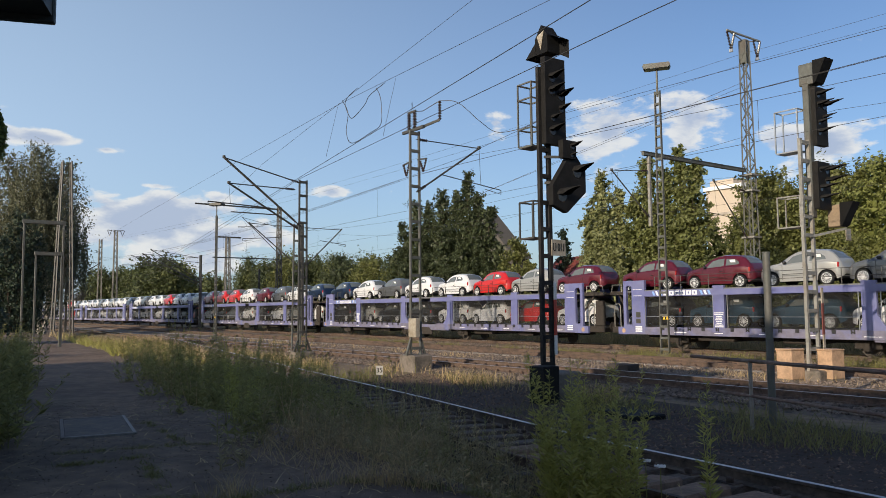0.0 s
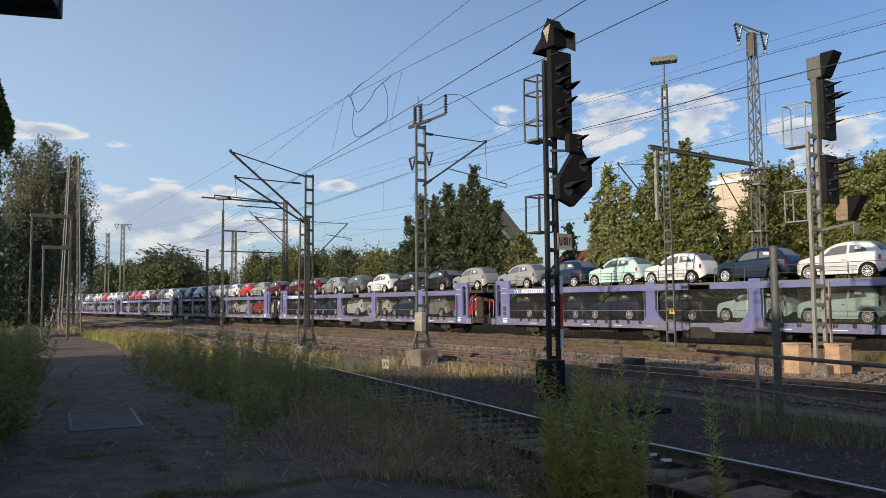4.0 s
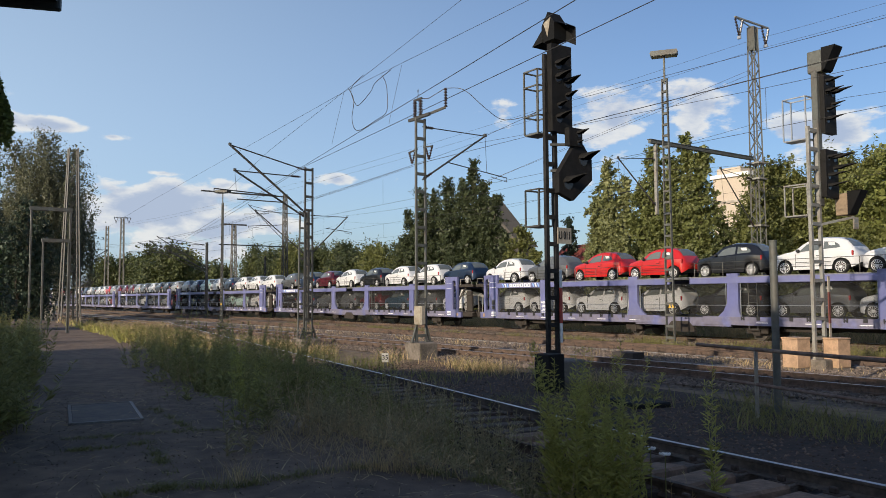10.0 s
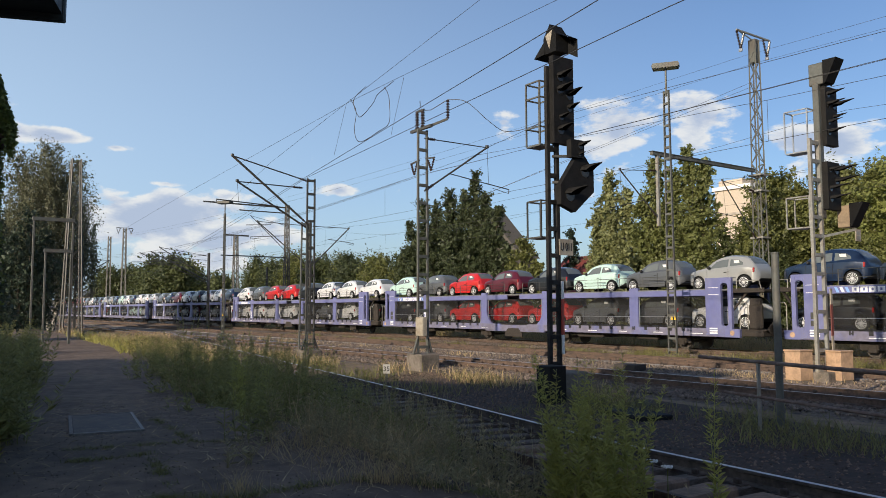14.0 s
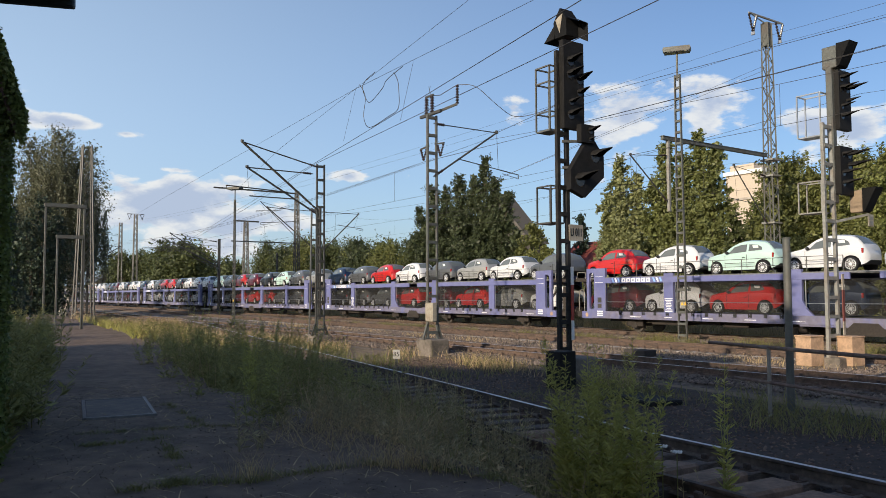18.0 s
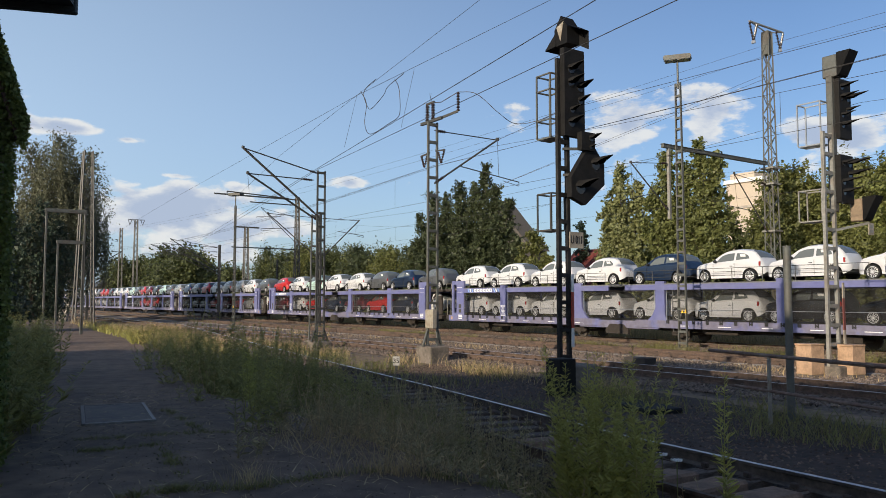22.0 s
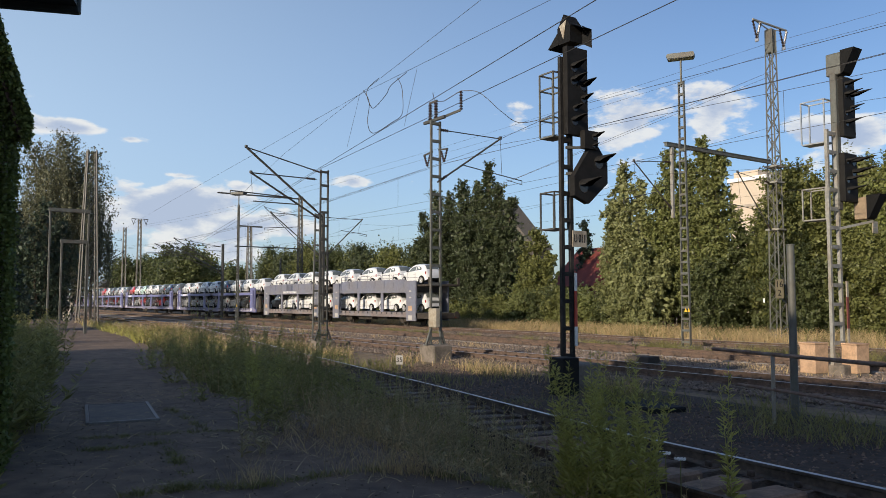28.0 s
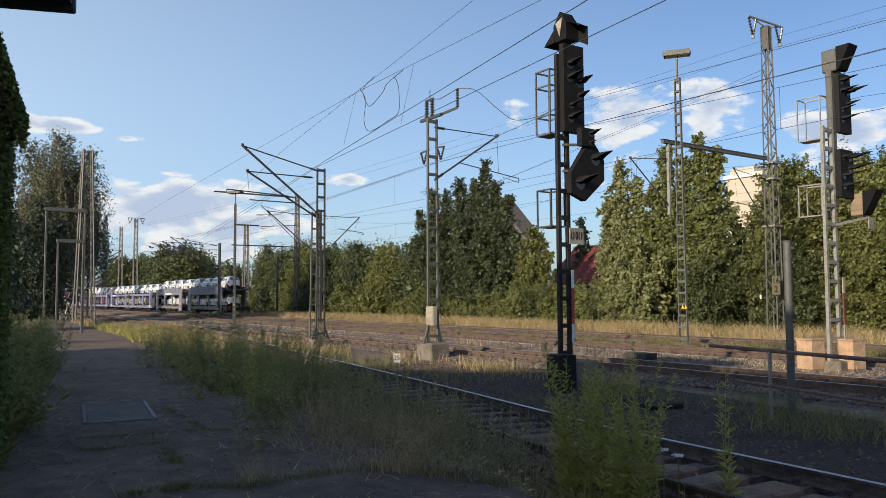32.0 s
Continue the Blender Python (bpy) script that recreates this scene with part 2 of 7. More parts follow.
def mat(name, col, rough=0.6, metal=0.0, var=0.2, scale=4.0, col2=None, mix=0.5, bump=0.0, bscale=40.0, coat=0.0, island=0.0, obj=0.0, glow=0.0, spec=0.5, stretch=(1, 1, 1)):
    m = bpy.data.materials.new(name)
    m.use_nodes = True
    nt = m.node_tree
    N, L = nt.nodes.new, nt.links.new
    b = nt.nodes["Principled BSDF"]
    b.inputs["Roughness"].default_value, b.inputs["Metallic"].default_value = rough, metal
    b.inputs["Coat Weight"].default_value, b.inputs["Coat Roughness"].default_value = coat, 0.06
    b.inputs["Specular IOR Level"].default_value = spec
    if glow:
        b.inputs["Emission Color"].default_value, b.inputs["Emission Strength"].default_value = (*col, 1), glow
    co, mp = N("ShaderNodeTexCoord"), N("ShaderNodeMapping")
    mp.inputs["Scale"].default_value = stretch
    L(co.outputs["Object"], mp.inputs[0])
    src = N("ShaderNodeRGB")
    src.outputs[0].default_value = (*col, 1)
    last = src.outputs[0]
    if col2:
        big, ramp, mx = N("ShaderNodeTexNoise"), N("ShaderNodeMapRange"), N("ShaderNodeMix")
        big.inputs["Scale"].default_value, big.inputs["Detail"].default_value, big.inputs["Roughness"].default_value = scale, 6, 0.65
        L(mp.outputs[0], big.inputs["Vector"])
        ramp.inputs[1].default_value, ramp.inputs[2].default_value = 0.62 - 0.34 * mix, 0.8 - 0.34 * mix
        L(big.outputs[0], ramp.inputs[0])
        mx.data_type = "RGBA"
        L(ramp.outputs[0], mx.inputs[0]), L(last, mx.inputs[6])
        mx.inputs[7].default_value = (*col2, 1)
        last = mx.outputs[2]
    if var:
        grain, ramp, hv = N("ShaderNodeTexNoise"), N("ShaderNodeMapRange"), N("ShaderNodeMix")
        grain.inputs["Scale"].default_value, grain.inputs["Detail"].default_value = scale * 5.3, 5
        L(mp.outputs[0], grain.inputs["Vector"])
        ramp.inputs[1].default_value, ramp.inputs[2].default_value = 0.25, 0.75
        ramp.inputs[3].default_value, ramp.inputs[4].default_value = 1 - var, 1 + var
        L(grain.outputs[0], ramp.inputs[0])
        hv.data_type, hv.blend_type, hv.inputs[0].default_value = "RGBA", "MULTIPLY", 1.0
        L(last, hv.inputs[6]), L(ramp.outputs[0], hv.inputs[7])
        last = hv.outputs[2]
    for amount, node in ((island, "ShaderNodeNewGeometry"), (obj, "ShaderNodeObjectInfo")):
        if amount:
            g, ramp, hv = N(node), N("ShaderNodeMapRange"), N("ShaderNodeMix")
            ramp.inputs[3].default_value, ramp.inputs[4].default_value = 1 - amount, 1 + amount
            L(g.outputs["Random Per Island" if "Geom" in node else "Random"], ramp.inputs[0])
            hv.data_type, hv.blend_type, hv.inputs[0].default_value = "RGBA", "MULTIPLY", 1.0
            L(last, hv.inputs[6]), L(ramp.outputs[0], hv.inputs[7])
            last = hv.outputs[2]
    L(last, b.inputs["Base Color"])
    if bump:
        n, bp = N("ShaderNodeTexNoise"), N("ShaderNodeBump")
        n.inputs["Scale"].default_value, n.inputs["Detail"].default_value = bscale, 6
        L(mp.outputs[0], n.inputs["Vector"])
        bp.inputs["Strength"].default_value, bp.inputs["Distance"].default_value = bump, 0.02
        L(n.outputs[0], bp.inputs["Height"]), L(bp.outputs[0], b.inputs["Normal"])
    return m


def leafy(name, col, var=0.35, through=0.35, rough=0.5):
    """Leaves: each island has its own tone; light also passes through."""
    m = mat(name, col, rough, var=0, island=var, spec=0.4)
    nt = m.node_tree
    N, L = nt.nodes.new, nt.links.new
    b, out = nt.nodes["Principled BSDF"], nt.nodes["Material Output"]
    t, mx = N("ShaderNodeBsdfTranslucent"), N("ShaderNodeMixShader")
    mx.inputs[0].default_value = through
    src = b.inputs["Base Color"].links[0].from_socket
    L(src, t.inputs[0]), L(b.outputs[0], mx.inputs[1]), L(t.outputs[0], mx.inputs[2]), L(mx.outputs[0], out.inputs[0])
    return m


M_BALLAST = mat("ballast", (0.15, 0.115, 0.088), 0.95, var=0.6, scale=2.0, col2=(0.085, 0.066, 0.055), bump=0.8, bscale=18)
M_STONE = mat("ballast stones", (0.165, 0.128, 0.10), 0.9, var=0.25, scale=5, island=0.6)
M_SOIL = mat("dry soil", (0.20, 0.138, 0.085), 0.95, var=0.4, scale=0.6, col2=(0.17, 0.125, 0.065), bump=0.5, bscale=20)
M_ASPHALT = mat("old asphalt", (0.172, 0.116, 0.078), 0.92, var=0.4, scale=0.7, col2=(0.115, 0.077, 0.053), bump=0.4, bscale=90)
M_RAIL_TOP = mat("polished steel", (0.62, 0.60, 0.58), 0.42, 0.85, var=0.15, scale=3)
M_RUST = mat("rusty steel", (0.118, 0.078, 0.056), 0.85, var=0.35, scale=3, col2=(0.060, 0.043, 0.033))
M_RAIL_G = mat("dusty dark rail steel", (0.105, 0.082, 0.064), 0.75, var=0.35, scale=3, col2=(0.045, 0.035, 0.028))
M_SLEEPER = mat("old timber sleeper", (0.11, 0.08, 0.06), 0.9, var=0.35, scale=4, col2=(0.19, 0.15, 0.12), bump=0.4, obj=0.3, stretch=(6, 1, 6))
M_SLEEPER_C = mat("concrete sleeper", (0.36, 0.33, 0.29), 0.9, var=0.2, scale=4, col2=(0.25, 0.22, 0.19), bump=0.25, obj=0.2)
M_CONCRETE = mat("weathered concrete", (0.19, 0.16, 0.13), 0.9, var=0.25, scale=2.5, col2=(0.11, 0.095, 0.075), bump=0.3)
M_STEEL = mat("grey painted steel", (0.108, 0.113, 0.10), 0.6, 0.1, var=0.2, scale=2, col2=(0.10, 0.09, 0.075))
M_POLE = mat("nearly black mast paint", (0.018, 0.017, 0.016), 0.7, 0.0, var=0.25, scale=3, col2=(0.042, 0.039, 0.035), mix=0.35, spec=0.25)
M_STEEL_L = mat("light grey steel", (0.27, 0.265, 0.235), 0.55, 0.2, var=0.18, scale=2, col2=(0.25, 0.22, 0.18))
M_STEEL_D = mat("dark green-grey steel", (0.055, 0.056, 0.05), 0.55, 0.1, var=0.2, scale=2, col2=(0.07, 0.062, 0.052))
M_GALV = mat("galvanised steel", (0.42, 0.43, 0.43), 0.42, 0.7, var=0.15, scale=3)
M_BLACK = mat("matt black paint", (0.009, 0.009, 0.009), 0.75, var=0.25, scale=4, spec=0.15)
M_SCREEN = mat("weathered black screen paint", (0.015, 0.014, 0.013), 0.7, var=0.25, scale=3, col2=(0.010, 0.0095, 0.009), spec=0.2)
M_WIRE = mat("wire", (0.07, 0.065, 0.06), 0.5, 0.5, var=0.1)
M_INSUL = mat("brown porcelain", (0.03, 0.018, 0.015), 0.3, var=0.1)
M_WHITE = mat("white enamel", (0.78, 0.77, 0.73), 0.4, var=0.08, scale=5)
M_RED = mat("red enamel", (0.42, 0.060, 0.040), 0.4, var=0.12, scale=5)
M_YELLOW = mat("yellow enamel", (0.75, 0.47, 0.05), 0.45, var=0.1)
M_GREYBOX = mat("grey cabinet paint", (0.36, 0.32, 0.25), 0.55, var=0.16, scale=3, col2=(0.26, 0.215, 0.155))
M_BOX = mat("orange-tan cabinet", (0.50, 0.325, 0.20), 0.6, var=0.14, scale=4, col2=(0.36, 0.235, 0.145))
M_GLASSD = mat("dark lens", (0.02, 0.02, 0.02), 0.08, var=0)
# ---- plan: ground and tracks ----
def siding_y(x):
    # centre line of the near siding, which leaves the third track far off
    xs = (-140, -66, -60, -49, -33, -28.6, -20.8, -16.8, -12.4, -9.5, -7.6, -4, 2, 30)
    ys = (17.6, 17.6, 16.85, 14.85, 12.05, 11.28, 10.0, 9.33, 8.62, 8.02, 7.7, 7.4, 7.1, 6.9)
    return float(np.interp(x, xs, ys))


Y1, Y2, Y3 = 30.6, 24.1, 17.6
GROUND = -0.28

g = Shape()
g.add([(-1500, -900, GROUND), (900, -900, GROUND), (900, 1500, GROUND), (-1500, 1500, GROUND)], [(0, 1, 2, 3)])
single("ground", g, M_SOIL, "dry soil and grass ground reaching the horizon", "ground", kind="structure")


def bed(name, y0, y1, x0=-260, x1=70, top=-0.205):
    s = Shape()
    s.add([(x0, y0 - 0.7, GROUND - 0.05), (x0, y0, top), (x0, y1, top), (x0, y1 + 0.7, GROUND - 0.05),
           (x1, y0 - 0.7, GROUND - 0.05), (x1, y0, top), (x1, y1, top), (x1, y1 + 0.7, GROUND - 0.05)],
          [(0, 1, 5, 4), (1, 2, 6, 5), (2, 3, 7, 6), (0, 3, 2, 1), (4, 5, 6, 7)])
    return single(name, s, M_BALLAST, "brown gravel ballast bed under the tracks", "ballast bed", kind="structure")


bed("ballast_bed_1", Y1 - 2.1, Y1 + 1.9)
bed("ballast_bed_2", Y2 - 2.0, Y2 + 2.0)
bed("ballast_bed_3", Y3 - 2.0, Y3 + 3.8)


def rail_profile():
    return [(-0.075, -0.17), (0.075, -0.17), (0.06, -0.15), (0.012, -0.135), (0.012, -0.045), (0.036, -0.035), (0.036, -0.003),
            (0.03, 0), (-0.03, 0), (-0.036, -0.003), (-0.036, -0.035), (-0.012, -0.045), (-0.012, -0.135), (-0.06, -0.15)]


def rail(pts, top_mat, flank=None):
    s = Shape()
    prof = rail_profile()
    n = len(prof)
    rings = []
    for i, (x, y) in enumerate(pts):
        a, b = pts[max(i - 1, 0)], pts[min(i + 1, len(pts) - 1)]
        d = Vector((b[0] - a[0], b[1] - a[1], 0)).normalized()
        side = Vector((-d.y, d.x, 0))
        rings.append([Vector((x, y, 0)) + side * u + Vector((0, 0, w)) for u, w in prof])
    for r in rings:
        s.v += [tuple(p) for p in r]
    for k in range(len(rings) - 1):
        for i in range(n):
            j = (i + 1) % n
            s.f.append((k * n + i, k * n + j, (k + 1) * n + j, (k + 1) * n + i))
            s.m.append(1 if i in (6, 7, 8) and top_mat else 0)
    return s.data("rail", [flank or M_RUST, M_RAIL_TOP])


def sleeper_shape(length=2.5, concrete=False):
    s = Shape()
    w = 0.13
    s.prism([(-w, -0.30), (w, -0.30), (w, -0.18), (w - 0.03, -0.165), (-w + 0.03, -0.165), (-w, -0.18)], -length / 2, length / 2)
    for y in (-0.755, 0.755):
        s.box(-0.09, 0.09, y - 0.17, y + 0.17, -0.165, -0.15, mat=1)
        for e in (-0.115, 0.115):
            s.box(-0.045, 0.045, y + e - 0.03, y + e + 0.03, -0.15, -0.085, 0.012, mat=1)
    return s.data("sleeper", [M_SLEEPER_C if concrete else M_SLEEPER, M_RUST])


SLEEPER, SLEEPER_C = sleeper_shape(), sleeper_shape(concrete=True)


def track(name, centre, x0, x1, near0, near1, shiny, label, concrete=False, dull=False):
    tr = thing(name, (0, 0, 0), label, "railway track", kind="structure")
    xs = np.arange(x0, x1, 6.0)
    for side in (-0.755, 0.755):
        pts = []
        for x in xs:
            y, y2 = centre(x), centre(x + 0.5)
            d = Vector((0.5, y2 - y, 0)).normalized()
            pts.append((x - d.y * side, y + d.x * side))
        if dull and side < 0:
            part("rail", rail(pts, False), [], tr, "rusty rail sunk among the weeds").location.z = -0.05
        else:
            part("rail", rail(pts, shiny, M_RAIL_G if dull else None), [], tr, "steel rail with a worn head")
    far = Shape()
    for x in np.arange(x0, x1, 0.62):
        y = centre(x)
        turn = math.atan2(centre(x + 0.5) - y, 0.5)
        if near0 < x < near1:
            ob = part("sleeper", SLEEPER_C if concrete else SLEEPER, None, tr)
            ob.matrix_basis = Matrix.Translation((x, y, 0)) @ Matrix.Rotation(turn + random.uniform(-0.01, 0.01), 4, "Z")
        else:
            far.box(x - 0.13, x + 0.13, y - 1.25, y + 1.25, -0.3, -0.165)
    rest = part("far_sleepers", far, M_SLEEPER_C if concrete else M_SLEEPER, tr)
    rest["kind"] = "stuff"
    return tr


track("track_1", lambda x: Y1, -260, 66, -75, -5, True, "far railway track with polished rails on ballast")
track("track_2", lambda x: Y2, -260, 66, -62, -3, False, "rusty railway track on concrete sleepers", True)
track("track_3", lambda x: Y3, -260, 66, -58, 0, True, "railway track with polished rails and timber sleepers")
track("siding", siding_y, -62, 40, -52, 3, True, "near siding track among weeds with one bright rail", dull=True)
# ---- the car train ----
# way of the train towards -x, metres at each second
TRAVEL = [(0, 0), (3, -31.21), (7, -73.39), (9, -94.70), (13, -137.69), (17, -180.96), (18, -191.75), (21, -224.47), (22, -235.36), (23, -246.22), (24, -257.12), (27, -289.5), (28, -300.3), (29, -310.9), (30, -321.3), (31, -331.5), (32, -341.2)]
MOVING = []  # things that ride along
TAIL_AXLES = ((0.3, 3.95, 7.55, 11.1, 15.05, 18.97, 22.5, 26.15), (0.35, 3.72, 7.46, 11.05, 15.17, 18.95, 22.65, 26.15))
UNIT, FRONT = 31.35, -25.26
# front wheels of the cars along a wagon, upper and lower deck
AXLES = ((-0.16, 3.66, 7.43, 11.17, 15.25, 19.05, 22.72, 26.55), (0.03, 3.74, 7.48, 11.15, 15.22, 18.93, 22.55, 26.5))
SIDE = 1.45  # half the wagon's width

M_BLUE = mat("violet-blue wagon paint", (0.135, 0.145, 0.31), 0.45, var=0.1, scale=0.7, col2=(0.16, 0.168, 0.30), mix=0.6, obj=0.05)
M_BLUE_D = mat("dirty blue sole paint", (0.135, 0.145, 0.29), 0.6, var=0.2, scale=1.1, col2=(0.16, 0.15, 0.20), mix=0.75)
M_GREY = mat("grey wagon paint", (0.155, 0.165, 0.215), 0.55, var=0.12, scale=0.8, col2=(0.165, 0.165, 0.19), mix=0.7)
M_GREY_D = mat("rust-stained grey sole paint", (0.17, 0.17, 0.19), 0.65, var=0.2, scale=1.2, col2=(0.18, 0.15, 0.14), mix=0.75)
M_UNDER = mat("brake-dust underframe", (0.035, 0.028, 0.022), 0.9, var=0.3, scale=3)
M_DECK = mat("galvanised deck plate", (0.20, 0.20, 0.20), 0.6, 0.4, var=0.25, scale=2)
M_WHEEL = mat("wheel steel", (0.10, 0.085, 0.07), 0.6, 0.4, var=0.3, scale=5)
M_LOGO = mat("white lettering", (0.8, 0.8, 0.8), 0.5, var=0.05)
M_DULL = mat("dull white notice", (0.42, 0.40, 0.36), 0.7, var=0.15, scale=4)
M_LOGO_B = mat("light blue stripe", (0.25, 0.42, 0.75), 0.5, var=0.05)
M_TYRE = mat("tyre rubber", (0.012, 0.012, 0.012), 0.8, var=0.1)
M_RIM = mat("alloy rim", (0.78, 0.78, 0.77), 0.35, 0.15, var=0.05)
# grey in the base colour stands in for sky reflected by the windows
M_GLASS_SKY = mat("sky-greyed window glass", (0.13, 0.145, 0.14), 0.05, var=0, spec=0.8)
M_LAMP_R = mat("red lamp glass", (0.35, 0.02, 0.02), 0.15, var=0, coat=0.5)
M_LAMP_W = mat("clear lamp glass", (0.6, 0.6, 0.58), 0.1, var=0, coat=0.5)
M_TRIM = mat("black plastic trim", (0.02, 0.02, 0.02), 0.6, var=0.1)
M_PAPER = mat("white paper sheet", (0.85, 0.85, 0.82), 0.7, var=0.03)



def mesh_sheet():
    # a woven screen too fine to tell apart: mostly open
    m = mat("fine dark protective mesh", (0.035, 0.035, 0.035), 0.8, var=0.2, scale=2)
    nt = m.node_tree
    t, mx = nt.nodes.new("ShaderNodeBsdfTransparent"), nt.nodes.new("ShaderNodeMixShader")
    mx.inputs[0].default_value = 0.2
    nt.links.new(t.outputs[0], mx.inputs[1])
    nt.links.new(nt.nodes["Principled BSDF"].outputs[0], mx.inputs[2])
    nt.links.new(mx.outputs[0], nt.nodes["Material Output"].inputs[0])
    return m


M_MESH = mesh_sheet()
PAINTS = {
    "white": ((0.66, 0.66, 0.655), "white"), "red": ((0.50, 0.016, 0.014), "bright red"), "maroon": ((0.11, 0.010, 0.020), "dark red"),
    "silver": ((0.36, 0.36, 0.34), "silver grey"), "grey": ((0.115, 0.12, 0.125), "slate grey"), "black": ((0.014, 0.015, 0.018), "black"),
    "blue": ((0.012, 0.026, 0.060), "dark blue"), "teal": ((0.012, 0.05, 0.085), "petrol blue"), "mint": ((0.50, 0.68, 0.60), "pale mint green"),
}
PAINT = {k: mat(k + " car paint", c, 0.3, 0.0 if k in ("white", "red", "mint") else 0.25, var=0.03, scale=3, coat=0.8) for k, (c, w) in PAINTS.items()}

FW, RW, WR = 0.68, 2.98, 0.29  # front and rear wheel centres, wheel radius


def car_sections():
    xs = sorted({0.0, 0.05, 0.16, 0.30, 0.95, 1.08, 1.22, 1.36, 1.5, 1.68, 1.9, 2.15, 2.4, 2.62, 3.36, 3.44, 3.5, 3.55}
                | {round(c + d, 3) for c in (FW, RW) for d in (-0.355, -0.34, -0.27, -0.16, 0, 0.16, 0.27, 0.34, 0.355)})
    kx = (0, 0.05, 0.16, 0.30, 0.68, 1.0, 1.25, 1.5, 2.4, 3.0, 3.36, 3.48, 3.55)
    wid = (0.40, 0.53, 0.655, 0.735, 0.80, 0.813, 0.813, 0.813, 0.813, 0.80, 0.70, 0.61, 0.44)
    belt = (0.56, 0.62, 0.69, 0.74, 0.81, 0.86, 0.885, 0.90, 0.93, 0.94, 0.90, 0.80, 0.62)
    sill = (0.36, 0.27, 0.22, 0.20, 0.20, 0.20, 0.20, 0.20, 0.20, 0.21, 0.26, 0.32, 0.42)
    tx = (0, 0.05, 0.16, 0.30, 0.6, 0.95, 1.08, 1.22, 1.36, 1.5, 1.68, 1.9, 2.15, 2.5, 2.8, 3.0, 3.14, 3.26, 3.36, 3.44, 3.5, 3.55)
    top = (0.60, 0.68, 0.77, 0.835, 0.91, 0.965, 1.02, 1.13, 1.25, 1.345, 1.43, 1.48, 1.497, 1.49, 1.455, 1.41, 1.335, 1.21, 1.075, 0.95, 0.81, 0.66)
    out = []
    for x in xs:
        w, b, s, t = (float(np.interp(x, k, v)) for k, v in ((kx, wid), (kx, belt), (kx, sill), (tx, top)))
        arch = s
        for c in (FW, RW):
            if abs(x - c) < 0.345:
                arch = max(arch, 0.29 + math.sqrt(0.345 ** 2 - (x - c) ** 2))
        b = min(b, t - 0.03)
        arch = min(arch, b - 0.08)
        rise = max(0.0, min(1.0, (t - b - 0.05) / 0.5))
        wr = w * (0.93 - 0.20 * rise)  # roof narrower than the waist
        mid = max(0.55, arch + 0.06)
        mid = min(mid, b - 0.03)
        half = [(0.0, s + 0.02), (w * 0.86, max(arch, s + 0.02)), (w * 0.985, arch), (w * 1.005, mid), (w * 0.985, b - 0.01), (w * 0.955, b + 0.02 * rise),
                (wr + 0.03 * rise, t - 0.16 * rise - 0.012), (wr * 0.93, t - 0.06 * rise - 0.004), (wr * 0.6, t - 0.008), (0.0, t)]
        out.append((x, half))
    return out


def car_body_shape():
    s = Shape()
    sec = car_sections()
    n = len(sec[0][1])
    ring = 2 * n - 2
    for x, half in sec:
        for y, z in half:
            s.v.append((x, -y, z))
        for y, z in half[-2:0:-1]:
            s.v.append((x, y, z))
    for k in range(len(sec) - 1):
        for i in range(ring):
            j = (i + 1) % ring
            under = i == 0 or i == ring - 1
            s.f.append((k * ring + i, k * ring + j, (k + 1) * ring + j, (k + 1) * ring + i))
            s.m.append(1 if under or i in (1, ring - 2) else 0)
    s.f.append(tuple(range(ring))[::-1]), s.m.append(0)
    s.f.append(tuple(range((len(sec) - 1) * ring, len(sec) * ring))), s.m.append(0)
    return s


def car_windows(body_label):
    """Windscreen, rear window and side windows as shapes on the shell."""
    sec = dict(car_sections())
    xs = sorted(sec)

    def across(x0, x1, trim, lift):
        s = Shape()
        use = [x for x in xs if x0 <= x <= x1]
        for x in use:
            h = sec[x]
            pts = [(-h[7][0] * trim, h[7][1]), (-h[8][0], h[8][1]), (0, h[9][1]), (h[8][0], h[8][1]), (h[7][0] * trim, h[7][1])]
            s.v += [(x, y, z + lift) for y, z in pts]
        for k in range(len(use) - 1):
            for i in range(4):
                s.f.append((5 * k + i, 5 * k + i + 1, 5 * k + i + 6, 5 * k + i + 5))
                s.m.append(0)
        return s

    return across(1.05, 1.56, 0.93, 0.008), across(2.98, 3.37, 0.9, 0.008)


def side_window(sign):
    """Door window and quarter window, cut to the sloping pillars."""
    s = Shape()
    sec = car_sections()
    X = [x for x, h in sec]

    def at(x, u):
        lo = [Vector((np.interp(x, X, [h[5][0] for _, h in sec]), np.interp(x, X, [h[5][1] for _, h in sec])))]
        hi = Vector((np.interp(x, X, [h[6][0] for _, h in sec]), np.interp(x, X, [h[6][1] for _, h in sec])))
        p = lo[0].lerp(hi, u)
        return (x, sign * (p.x + 0.006), p.y)

    rear = [(2.30, 0.12), (2.28, 0.95), (2.70, 0.9), (2.90, 0.6), (2.95, 0.25)]
    s.add([at(1.28, 0.1), at(1.42, 0.6), at(1.56, 0.95), at(1.85, 0.98), at(2.18, 0.97), at(2.20, 0.1)], [(0, 1, 2, 3, 4, 5)])
    s.add([at(x, u) for x, u in rear], [(0, 1, 2, 3, 4)])
    return s


